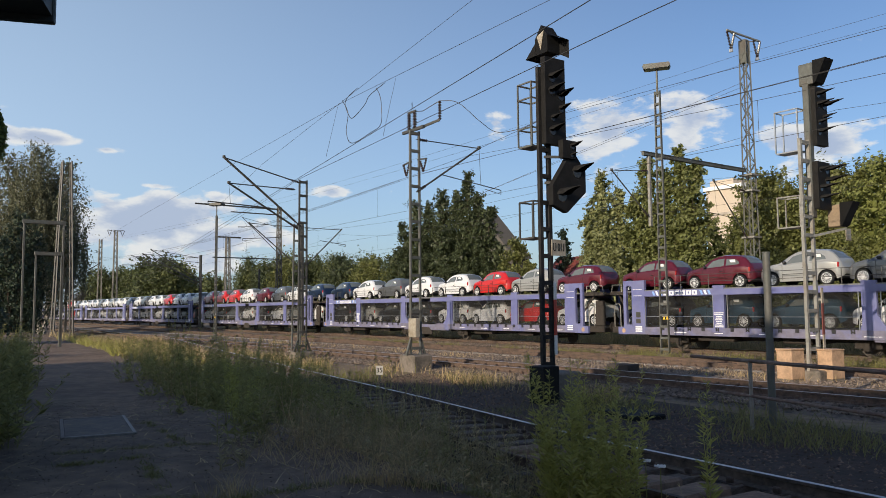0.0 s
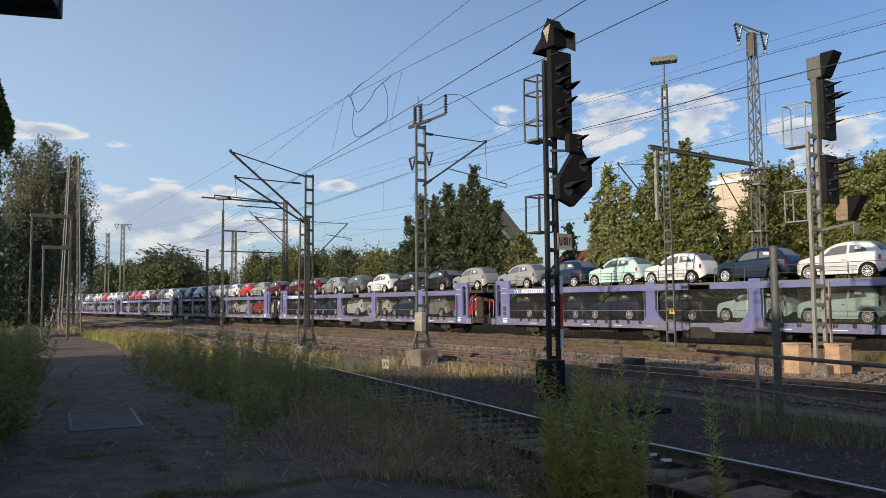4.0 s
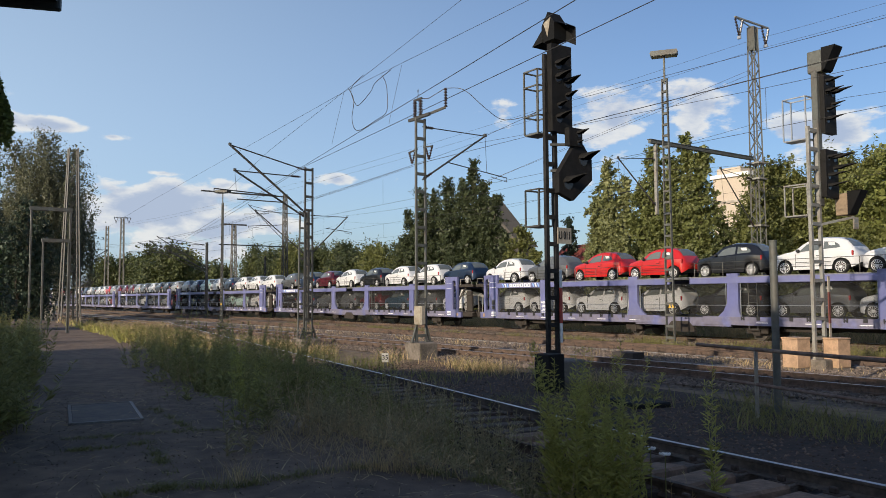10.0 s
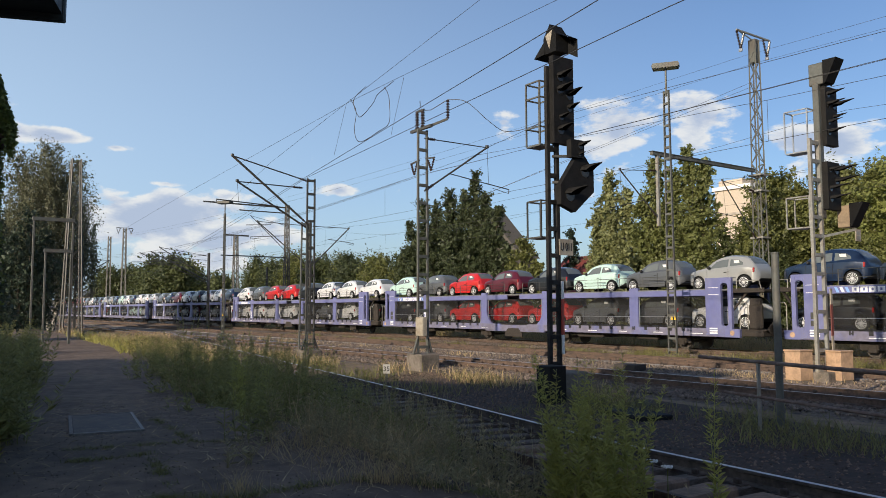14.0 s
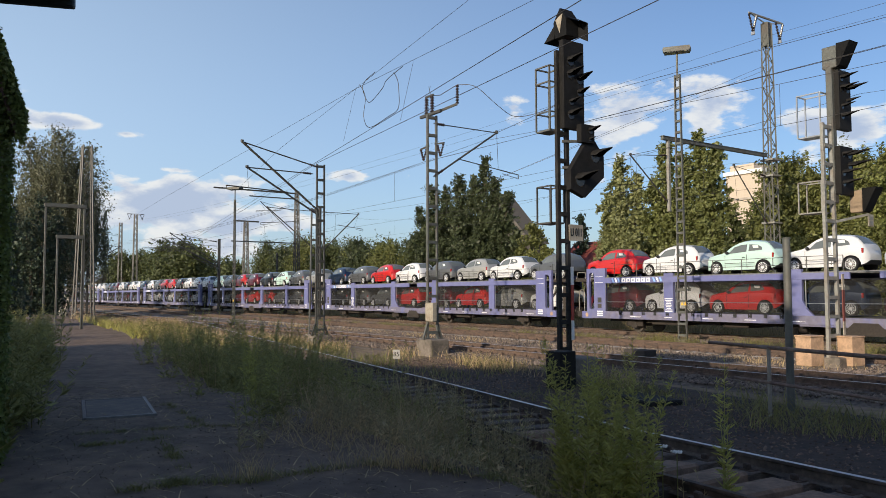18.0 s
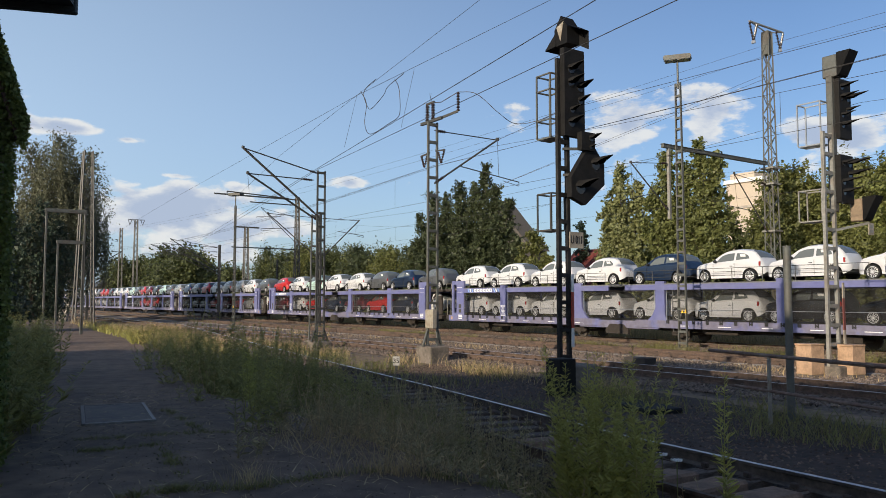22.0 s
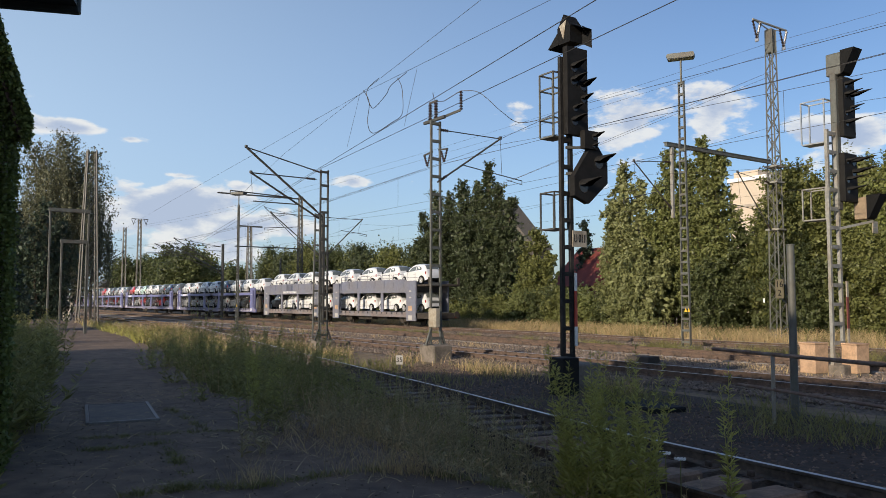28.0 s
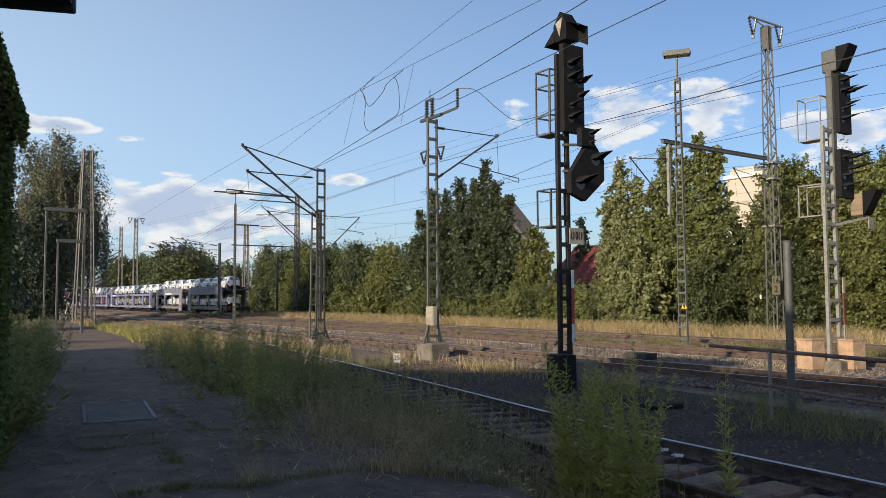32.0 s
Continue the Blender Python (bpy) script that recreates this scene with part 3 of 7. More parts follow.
def wheel_shape(sign):
    tyre, rim = Shape(), Shape()
    o = sign * 0.085
    tyre.lathe([(0.20, -o), (0.27, -o), (0.29, -o * 0.6), (0.29, o * 0.6), (0.272, o), (0.215, o), (0.20, o * 0.6), (0.20, -o)], (0, 0, 0), 20, "y")
    rim.lathe([(0.215, o * 0.93), (0.20, o * 1.0), (0.195, o * 0.75)], (0, 0, 0), 20, "y")
    rim.lathe([(0.0, o * 1.05), (0.045, o * 1.05), (0.055, o * 0.8)], (0, 0, 0), 12, "y")
    for i in range(14):
        a = 2 * math.pi * i / 14
        c, t = Vector((math.cos(a), 0, math.sin(a))), Vector((-math.sin(a), 0, math.cos(a)))
        e = Vector((0, o, 0))
        rim.add([c * 0.04 + t * 0.008 + e, c * 0.2 + t * 0.013 + e, c * 0.2 - t * 0.013 + e, c * 0.04 - t * 0.008 + e,
                 c * 0.04 + e * 0.8, c * 0.2 + e * 0.8], [(0, 1, 2, 3), (0, 4, 5, 1), (2, 5, 4, 3)])
    back = Shape().lathe([(0.2, o * 0.55), (0.0, o * 0.55)], (0, 0, 0), 20, "y")
    tyre.add(back.v, back.f)
    return tyre.data("tyre", M_TYRE, 40), rim.data("rim", M_RIM)


CAR_MESH = {}


def car_meshes():
    c = CAR_MESH
    ws, rw = car_windows("")
    c["windscreen"], c["rear_window"] = ws.data("windscreen", M_GLASS_SKY, 60), rw.data("rear_window", M_GLASS_SKY, 60)
    c["side"] = {s: side_window(s).data("side_window", M_GLASS_SKY) for s in (-1, 1)}
    c["wheel"] = {s: wheel_shape(s) for s in (-1, 1)}
    c["head"] = Shape().lathe([(0.0, -0.05), (0.06, -0.04), (0.085, 0.0), (0.09, 0.03)], (0, 0, 0), 12, "x").data("headlight", M_LAMP_W, 60)
    c["tail"] = Shape().box(-0.02, 0.05, -0.05, 0.05, -0.10, 0.10, 0.02).data("tail_light", M_LAMP_R)
    c["mirror"] = Shape().lathe([(0.0, -0.09), (0.05, -0.08), (0.075, 0.0), (0.065, 0.05), (0.0, 0.06)], (0, 0, 0), 10, "y").data("mirror", M_TRIM, 60)
    c["paper"] = Shape().box(-0.13, 0.13, -0.002, 0.002, -0.08, 0.08).data("paper_sheet", M_PAPER)
    b = Shape().box(0.0, 0.03, -0.26, 0.26, -0.055, 0.055, 0.012)
    c["plate"] = b.data("plate_holder", M_TRIM)
    c["mould"] = {s: Shape().box(1.15, 2.62, s * 0.823 - 0.006, s * 0.823 + 0.006, 0.488, 0.508, 0.004).data("side_moulding", M_TRIM) for s in (-1, 1)}
    d = Shape()
    for x in (1.16, 2.24):
        d.box(x - 0.005, x + 0.005, -0.8215, -0.81, 0.27, 0.86)
    d.box(2.02, 2.16, -0.835, -0.815, 0.72, 0.75, 0.005)
    c["door"] = d.data("door_gap", M_TRIM)
    body = car_body_shape()
    c["body"] = {}
    for k in PAINT:
        me = body.data("body", [PAINT[k], M_TRIM], 32)
        c["body"][k] = me


car_meshes()
CARS = {}


def build_car(key, far):
    """A small rounded hatchback facing -x, its front bumper at x 0, tyres on z 0."""
    c = CAR_MESH
    car = thing("small_car", (0, 0, 0), PAINTS[key][1] + " rounded three-door hatchback riding on the car train", "car", "cars on the train")
    part("body", c["body"][key], None, car)
    part("windscreen", c["windscreen"], None, car, "dark sloping windscreen")
    part("rear_window", c["rear_window"], None, car, "dark tailgate window")
    for s in (-1, 1):
        if far and s == 1:
            continue
        part("side_window", c["side"][s], None, car, "dark side windows")
    for x in (FW, RW):
        for s in (-1, 1):
            if far and s == 1:
                continue
            tyre, rim = c["wheel"][s]
            w = part("wheel", tyre, None, car, "black tyre")
            w.location = (x, s * 0.73, WR)
            part("rim", rim, None, w, "silver multi-spoke rim")
    if not far:
        for s in (-1, 1):
            part("headlight", c["head"], None, car, "round headlight").location = (0.20, s * 0.53, 0.70)
            part("tail_light", c["tail"], None, car, "upright red tail light").location = (3.37, s * 0.665, 0.80)
            part("mirror", c["mirror"], None, car, "dark door mirror").location = (1.30, s * 0.87, 0.96)
            part("side_moulding", c["mould"][s], None, car, "black side strip")
        part("plate_holder", c["plate"], None, car, "black plate recess").location = (3.50, 0, 0.66)
        part("paper_sheet", c["paper"], None, car, "white paper stuck in the window").matrix_basis = pose(2.62, -0.715, 1.17, 20, 0, 0)
        part("door_gap", c["door"], None, car, "dark door joints and handle")
    return car


def put_car(key, far, place):
    k = (key, far)
    if k not in CARS:
        CARS[k] = build_car(key, far)
        CARS[k].matrix_basis = place
        ob = CARS[k]
    else:
        ob = copy_thing(CARS[k], place)
    MOVING.append((ob, place))
    return ob


# upper and lower cars of each unit, front first
LOADS = {
    -6: ("white white silver white grey white white silver", "white grey white black white white silver white"),
    -5: ("white silver white red white grey white white", "black white white grey red white white grey"),
    -4: ("white white grey white silver white white blue", "white black white white grey white silver white"),
    -3: ("white grey white white red white white silver", "silver white black white white white grey red"),
    -2: ("maroon red red white maroon grey white blue", "white black grey white black white silver white"),
    -1: ("blue white grey white white red silver maroon", "black silver black black white white red white"),
    0: ("maroon maroon silver grey white black black silver", "black teal teal white white teal silver red"),
    1: ("silver blue mint white blue white white white", "black teal blue black mint mint white white"),
    2: ("grey blue maroon white black white white blue", "black blue grey grey maroon teal grey white"),
    3: ("white grey red red black white white white", "white white white white black grey white black"),
    4: ("mint grey red maroon black mint grey silver", "black grey red red red grey grey white"),
    5: ("blue grey red white grey silver white grey", "black grey grey red maroon red silver white"),
    6: ("red white mint white white grey blue grey", "maroon white red blue maroon red blue white"),
    7: ("white white white white blue white white white", "white white white white white white black black"),
    8: ("white white white white white white white white", "black white white white white white white white"),
}


def wheelset(parent, x, k=0):
    s = Shape()
    for y in (-0.76, 0.76):
        e = -1 if y < 0 else 1
        s.lathe([(0.05, y + e * 0.05), (0.10, y + e * 0.07), (0.13, y + e * 0.02), (0.30, y + e * 0.01), (0.33, y + e * 0.06), (0.365, y + e * 0.06), (0.365, y - e * 0.04),
                 (0.39, y - e * 0.045), (0.39, y - e * 0.075), (0.30, y - e * 0.075), (0.12, y - e * 0.03), (0.07, y - e * 0.06)], (0, 0, 0), 20, "y")
        for i in range(6):
            a = i * math.pi / 3
            s.cyl((0.21 * math.cos(a), y + e * 0.005, 0.21 * math.sin(a)), (0.21 * math.cos(a), y + e * 0.025, 0.21 * math.sin(a)), 0.035, 6)
    s.cyl((0, -0.8, 0), (0, 0.8, 0), 0.07, 10)
    ob = part("wheelset", s.data("wheelset", M_WHEEL, 35) if "wheelset" not in CAR_MESH else CAR_MESH["wheelset"], None, parent, "steel wheel pair on its axle")
    CAR_MESH["wheelset"] = ob.data
    ob.location = (x, 0, 0.365)
    return ob


def half_posts():
    # outline of a post with a foot that spreads: rel. x, spread to the left and right
    return [(5.3, 0, 0), (11.59, -0.5, 0.3), (17.04, -0.3, 0.5), (23.28, 0, 0)]


def blue_wagon(x):
    w = thing("car_transport_wagon", (x, Y1, 0), "violet-blue double-deck car transport wagon loaded with small cars", "railway wagon", "wagons of the train")
    y0, y1 = -SIDE, SIDE
    mid = 14.32
    end = 28.64
    for a, b in ((0.35, mid - 1.2), (mid + 1.2, end - 0.35)):
        for s in (-1, 1):
            yo, yi = s * SIDE, s * (SIDE - 0.13)
            lo, hi = min(yo, yi), max(yo, yi)
            sh = Shape().box(a, b, lo, hi, 0.66, 1.02, 0.012).box(a, b, lo - (0.03 if s < 0 else 0), hi + (0.03 if s > 0 else 0), 0.655, 0.70, 0.008)
            beam = part("sole_beam", sh, M_BLUE_D, w, "dirty blue side beam")
            if s < 0:
                cl = Shape()
                for i in range(int((b - a - 3) / 0.72)):
                    xx = a + 1.9 + i * 0.72
                    if i % 2:
                        cl.box(xx, xx + 0.16, yo - 0.028, yo, 0.87, 1.03, 0.01)
                    else:
                        cl.box(xx, xx + 0.05, yo - 0.028, yo, 0.87, 1.03).box(xx + 0.11, xx + 0.16, yo - 0.028, yo, 0.87, 1.03).bar((xx + 0.02, yo - 0.014, 0.98), (xx + 0.13, yo - 0.014, 0.9), 0.02, 0.04)
                part("lashing_eyes", cl, M_TRIM, beam, "dark lashing brackets")["kind"] = "stuff"
                tx = Shape()
                for i in range(5):
                    tx.box(a + 2.6 + i * 2.1, a + 2.6 + i * 2.1 + random.uniform(0.35, 0.7), yo - 0.004, yo, 0.765, 0.795)
                part("stencil_marks", tx, M_LOGO, beam, "small white stencil bars")["kind"] = "stuff"
        part("lower_floor", Shape().box(a, b, y0 + 0.13, y1 - 0.13, 0.92, 1.0), M_DECK, w, "steel lower deck")
        part("underframe", Shape().box(a + 0.4, b - 0.6, -0.5, 0.5, 0.50, 0.92).box(a + 3.6, a + 5.4, -1.1, 1.1, 0.42, 0.8, 0.03).box(b - 5.2, b - 4.0, -1.0, 1.0, 0.4, 0.78, 0.05)
             .cyl((a + 6.2, -0.9, 0.62), (a + 7.4, -0.9, 0.62), 0.14, 10).bar((a + 1, -0.62, 0.55), (b - 1, -0.62, 0.55), 0.1, 0.1), M_UNDER, w, "dark underframe with brake gear")
    # dropped middle with its coupling gear
    for s in (-1, 1):
        yo, yi = s * SIDE, s * (SIDE - 0.13)
        part("well_beam", Shape().box(mid - 2.6, mid + 2.6, min(yo, yi) + 0.004 * s, max(yo, yi) + 0.004 * s, 0.58, 0.96, 0.015), M_BLUE_D, w, "side beam of the lowered middle")
    part("well_floor", Shape().box(mid - 1.2, mid + 1.2, y0 + 0.13, y1 - 0.13, 0.88, 0.96), M_DECK, w)
    g = Shape().prism([(mid - 0.75, 0.30), (mid + 0.75, 0.30), (mid + 0.75, 0.5), (mid + 0.45, 0.78), (mid - 0.45, 0.78), (mid - 0.75, 0.5)], y0 - 0.012, y0 + 0.1)
    part("middle_coupling", g, M_UNDER, w, "black coupling gear between the halves")
    # upper deck
    part("upper_deck", Shape().box(0.15, end - 0.15, y0 + 0.1, y1 - 0.1, 2.66, 2.72), M_DECK, w, "upper deck plates")
    for s in (-1, 1):
        yo, yi = s * SIDE, s * (SIDE - 0.10)
        for a, b in ((1.2, mid - 0.55), (mid + 0.55, end - 1.2)):
            part("deck_beam", Shape().box(a, b, min(yo, yi), max(yo, yi), 2.44, 2.70, 0.012), M_BLUE, w, "blue upper deck beam")
        wr = Shape().box(1.3, end - 1.3, min(yo, yi) + 0.03, max(yo, yi) - 0.03, 2.70, 2.75)
        part("wheel_guide", wr, M_DECK, w, "grey tyre guide rail")
        # hand rails
        r = Shape()
        for a, b in ((1.9, mid - 0.8), (mid + 0.8, end - 1.9)):
            n = 8
            for i in range(n + 1):
                xx = a + (b - a) * i / n
                r.cyl((xx, s * (SIDE - 0.05), 2.70), (xx, s * (SIDE - 0.05), 3.36), 0.018, 5)
            for z in (3.36, 3.05):
                r.cyl((a, s * (SIDE - 0.05), z), (b, s * (SIDE - 0.05), z), 0.013, 5)
        part("deck_railing", r, M_STEEL_D, w, "thin dark hand rail of the upper deck")
        # posts
        for k, (px, fl, fr) in enumerate(half_posts()):
            xx = px
            wd = 0.27
            if k in (0, 3):
                out = [(xx - wd, 0.98), (xx + wd, 0.98), (xx + wd, 2.86), (xx - wd, 2.86)]
            elif k == 1:
                out = [(xx - wd - 0.55, 0.98), (xx + wd, 0.98), (xx + wd, 2.86), (xx - wd, 2.86), (xx - wd, 1.6), (xx - wd - 0.15, 1.25)]
                out = [(xx - wd - 0.1, 0.98), (xx + wd + 0.5, 0.98), (xx + wd + 0.2, 1.25), (xx + wd, 1.6), (xx + wd, 2.86), (xx - wd, 2.86), (xx - wd, 1.3)]
            else:
                out = [(xx - wd - 0.5, 0.98), (xx + wd + 0.1, 0.98), (xx + wd, 1.3), (xx + wd, 2.86), (xx - wd, 2.86), (xx - wd, 1.6), (xx - wd - 0.2, 1.25)]
            post = part("side_post", Shape().prism(out, s * SIDE - 0.006 * s, s * (SIDE - 0.14)), M_BLUE, w, "blue side post")
            if s < 0 and k == 0:
                tx = Shape()
                for i in range(9):
                    wdt = random.uniform(0.12, 0.24)
                    tx.box(xx - wdt, xx + wdt, -SIDE - 0.002, -SIDE + 0.004, 1.05 + i * 0.075, 1.085 + i * 0.075)
                part("stencil_marks", tx, M_LOGO, post, "rows of small white bars")["kind"] = "stuff"
        # crash wire across the bays
        wi = Shape()
        for a, b in ((1.3, 5.0), (5.7, 11.2), (12.0, 16.7), (17.4, 23.0), (23.6, end - 1.3)):
            wi.cyl((a, s * (SIDE - 0.05), 1.50), (b, s * (SIDE - 0.05), 1.50), 0.012, 5)
            for xx in (a, b):
                wi.box(xx - 0.015, xx + 0.015, s * (SIDE - 0.05) - 0.015, s * (SIDE - 0.05) + 0.015, 1.0, 2.46)
        part("side_wire", wi, M_GALV, w, "thin wire along the lower deck")
        for a, b in ((1.35, 5.0), (5.65, 11.1), (12.1, 16.6), (17.45, 22.95), (23.65, end - 1.35)):
            part("mesh_panel", Shape().box(a, b, s * (SIDE - 0.085) - 0.002, s * (SIDE - 0.085) + 0.002, 1.03, 2.46), M_MESH, w, "fine grey protective mesh")
        # end towers with a tall opening
        for x0, sg in ((0.0, 1), (end, -1)):
            sh = Shape()
            xa = lambda v: x0 + sg * v
            y_a, y_b = s * SIDE, s * (SIDE - 0.16)
            ylo, yhi = min(y_a, y_b), max(y_a, y_b)
            def slab(u0, u1, z0, z1):
                p, q = sorted((xa(u0), xa(u1)))
                sh.box(p, q, ylo, yhi, z0, z1, 0.01)
            slab(0.0, 0.18, 0.95, 3.22)
            slab(0.52, 1.30, 0.70, 3.22)
            slab(0.18, 0.52, 2.98, 3.22)
            slab(0.18, 0.52, 0.95, 1.12)
            slab(-0.35, 0.60, 0.64, 1.0)
            for cz, sz in ((1.12, 1), (2.98, -1)):
                for cx, sx in ((0.18, 1), (0.52, -1)):
                    r = 0.13
                    arc = [(xa(cx + sx * r * (1 - math.sin(a))), cz + sz * r * (1 - math.cos(a))) for a in np.linspace(0, math.pi / 2, 5)]
                    sh.prism([(xa(cx), cz)] + arc, ylo, yhi)
            tw = part("end_tower", sh, M_BLUE, w, "blue end plate with a tall opening")
            if s < 0:
                mk = Shape()
                for z in (2.78, 2.48):
                    p, q = sorted((xa(0.62), xa(1.15)))
                    mk.box(p, q, -SIDE - 0.003, -SIDE + 0.004, z, z + 0.02)
                for i in range(3):
                    p, q = sorted((xa(0.72), xa(1.12)))
                    mk.box(p, q, -SIDE - 0.003, -SIDE + 0.004, 0.78 + i * 0.1, 0.84 + i * 0.1)
                part("stencil_marks", mk, M_LOGO, tw, "white number bars and lines")["kind"] = "stuff"
                if sg > 0:
                    p, q = sorted((xa(0.78), xa(1.05)))
                    part("notice_frame", Shape().box(p, q, -SIDE - 0.02, -SIDE, 1.18, 1.40, 0.01).box(p, q, -SIDE - 0.02, -SIDE, 1.46, 1.72, 0.01), M_STEEL_D, tw, "dark notice frames")
                part("round_mark", Shape().cyl((xa(0.0), -SIDE - 0.006, 0.83), (xa(0.0), -SIDE, 0.83), 0.11, 14), M_BOX, tw, "round orange mark")
    # logo panel: plain letter-sized blocks between slanting stripes
    lg = part("name_panel", Shape().box(1.6, 5.05, -SIDE - 0.004, -SIDE + 0.1, 2.44, 2.72), M_BLUE, w, "blue panel with white block lettering")
    s = Shape()
    for i in range(6):
        xx = 2.42 + i * 0.31
        s.box(xx, xx + 0.26, -SIDE - 0.009, -SIDE - 0.003, 2.48, 2.53).box(xx, xx + 0.09, -SIDE - 0.009, -SIDE - 0.003, 2.53, 2.63).box(xx + 0.17, xx + 0.26, -SIDE - 0.009, -SIDE - 0.003, 2.53, 2.63)
        s.box(xx, xx + 0.26, -SIDE - 0.009, -SIDE - 0.003, 2.63, 2.68)
    part("block_letters", s, M_LOGO, lg, "white block shapes")
    for i in range(3):
        for xx in (1.75 + i * 0.2, 4.36 + i * 0.2):
            part("stripe", Shape().prism([(xx, 2.68), (xx + 0.11, 2.68), (xx + 0.2, 2.48), (xx + 0.09, 2.48)], -SIDE - 0.009, -SIDE - 0.003), M_LOGO if i == 1 else M_LOGO_B, lg, "slanting painted stripe")
    # ladder, buffers, coupling, wheels
    ld = Shape()
    for xx in (17.75, 18.15):
        ld.cyl((xx, -SIDE + 0.06, 0.5), (xx, -SIDE + 0.06, 2.7), 0.02, 5)
    for i in range(8):
        ld.cyl((17.75, -SIDE + 0.06, 0.5 + i * 0.28), (18.15, -SIDE + 0.06, 0.5 + i * 0.28), 0.016, 5)
    part("ladder", ld, M_STEEL_D, w, "dark side ladder")
    for x0, sg in ((0.0, -1), (end, 1)):
        lip = 0.95 if sg < 0 else 1.45
        for yb in (-0.88, 0.88):
            xb = x0 + sg * (lip - 0.1)
            part("buffer", Shape().cyl((xb, yb, 1.0), (xb + sg * 0.14, yb, 1.0), 0.09, 10).cyl((xb + sg * 0.14, yb, 1.0), (xb + sg * 0.18, yb, 1.0), 0.22, 14), M_UNDER, w, "round buffer")
        xa, xb = sorted((x0 - sg * 0.4, x0 + sg * (lip - 0.1)))
        part("end_beam", Shape().box(xa, xb, -1.3, 1.3, 0.70, 0.94, 0.02).cyl((x0 + sg * 0.6, 0, 0.8), (x0 + sg * (lip + 0.1), 0, 0.8), 0.06, 6), M_UNDER, w, "end beam with screw coupling")
        hr = Shape().tube([(x0 + sg * 0.3, -SIDE + 0.15, 1.0), (x0 + sg * 0.3, -SIDE + 0.15, 2.0), (x0 + sg * 0.38, -SIDE + 0.15, 2.12), (x0 + sg * 0.6, -SIDE + 0.15, 2.12), (x0 + sg * 0.68, -SIDE + 0.15, 2.0), (x0 + sg * 0.68, -SIDE + 0.15, 1.0)], 0.022, 5)
        part("grab_rail", hr, M_STEEL_L, w, "bent grab rail")
        top = Shape().tube([(x0 + sg * 0.2, -SIDE + 0.12, 2.7), (x0 + sg * 0.2, -SIDE + 0.12, 3.05), (x0 + sg * (lip - 0.2), -SIDE + 0.12, 3.05), (x0 + sg * (lip - 0.1), -SIDE + 0.12, 2.7)], 0.018, 5)
        part("end_railing", top, M_STEEL_L, w, "bent end railing of the upper deck")
        xa, xb = sorted((x0 - sg * 0.3, x0 + sg * lip))
        part("end_ramp", Shape().box(xa, xb, -1.22, 1.22, 2.58, 2.68, 0.01).box(xa, xb, -1.3, -1.22, 2.55, 2.74, 0.01), M_UNDER, w, "dark drop plate to the next wagon")
        part("end_ramp", Shape().box(xa, xb, -1.22, 1.22, 0.93, 1.0, 0.01), M_UNDER, w, "dark drop plate to the next wagon")
        xs = x0 + sg * 0.55
        xa, xb = sorted((x0 + sg * 0.7, x0 + sg * (lip - 0.15)))
        # plain dark boxes, added to stand for gear and shade in the gap
        part("end_gear", Shape().box(xa, xb, -1.28, -1.12, 1.02, 2.05 if sg > 0 else 1.5, 0.04).box(xa + 0.05, xb - 0.05, -1.3, -1.1, 2.0 if sg > 0 else 1.45, 2.3 if sg > 0 else 1.7, 0.03), M_UNDER, w, "black boxes for bulky gear and shade at the wagon end")
        part("deck_jack", Shape().box(xs - 0.09, xs + 0.09, 0.9, 1.1, 0.9, 2.6, 0.02), M_UNDER, w, "dark lifting post of the upper deck")
        part("deck_strut", Shape().bar((xs, -1.1, 2.58), (x0 - sg * 0.1, -1.25, 1.75), 0.08, 0.08), M_UNDER, w, "dark slanting strut")
    for xx in (2.9, 11.3, 17.9, end - 2.9):
        wheelset(w, xx)
        part("axle_guard", Shape().box(xx - 0.5, xx + 0.5, -1.08, -1.0, 0.30, 0.62, 0.03).box(xx - 0.16, xx + 0.16, -1.12, -0.98, 0.22, 0.52, 0.02).box(xx - 0.55, xx + 0.55, -1.1, -0.98, 0.60, 0.68), M_UNDER, w, "axle box with leaf spring")
    return w


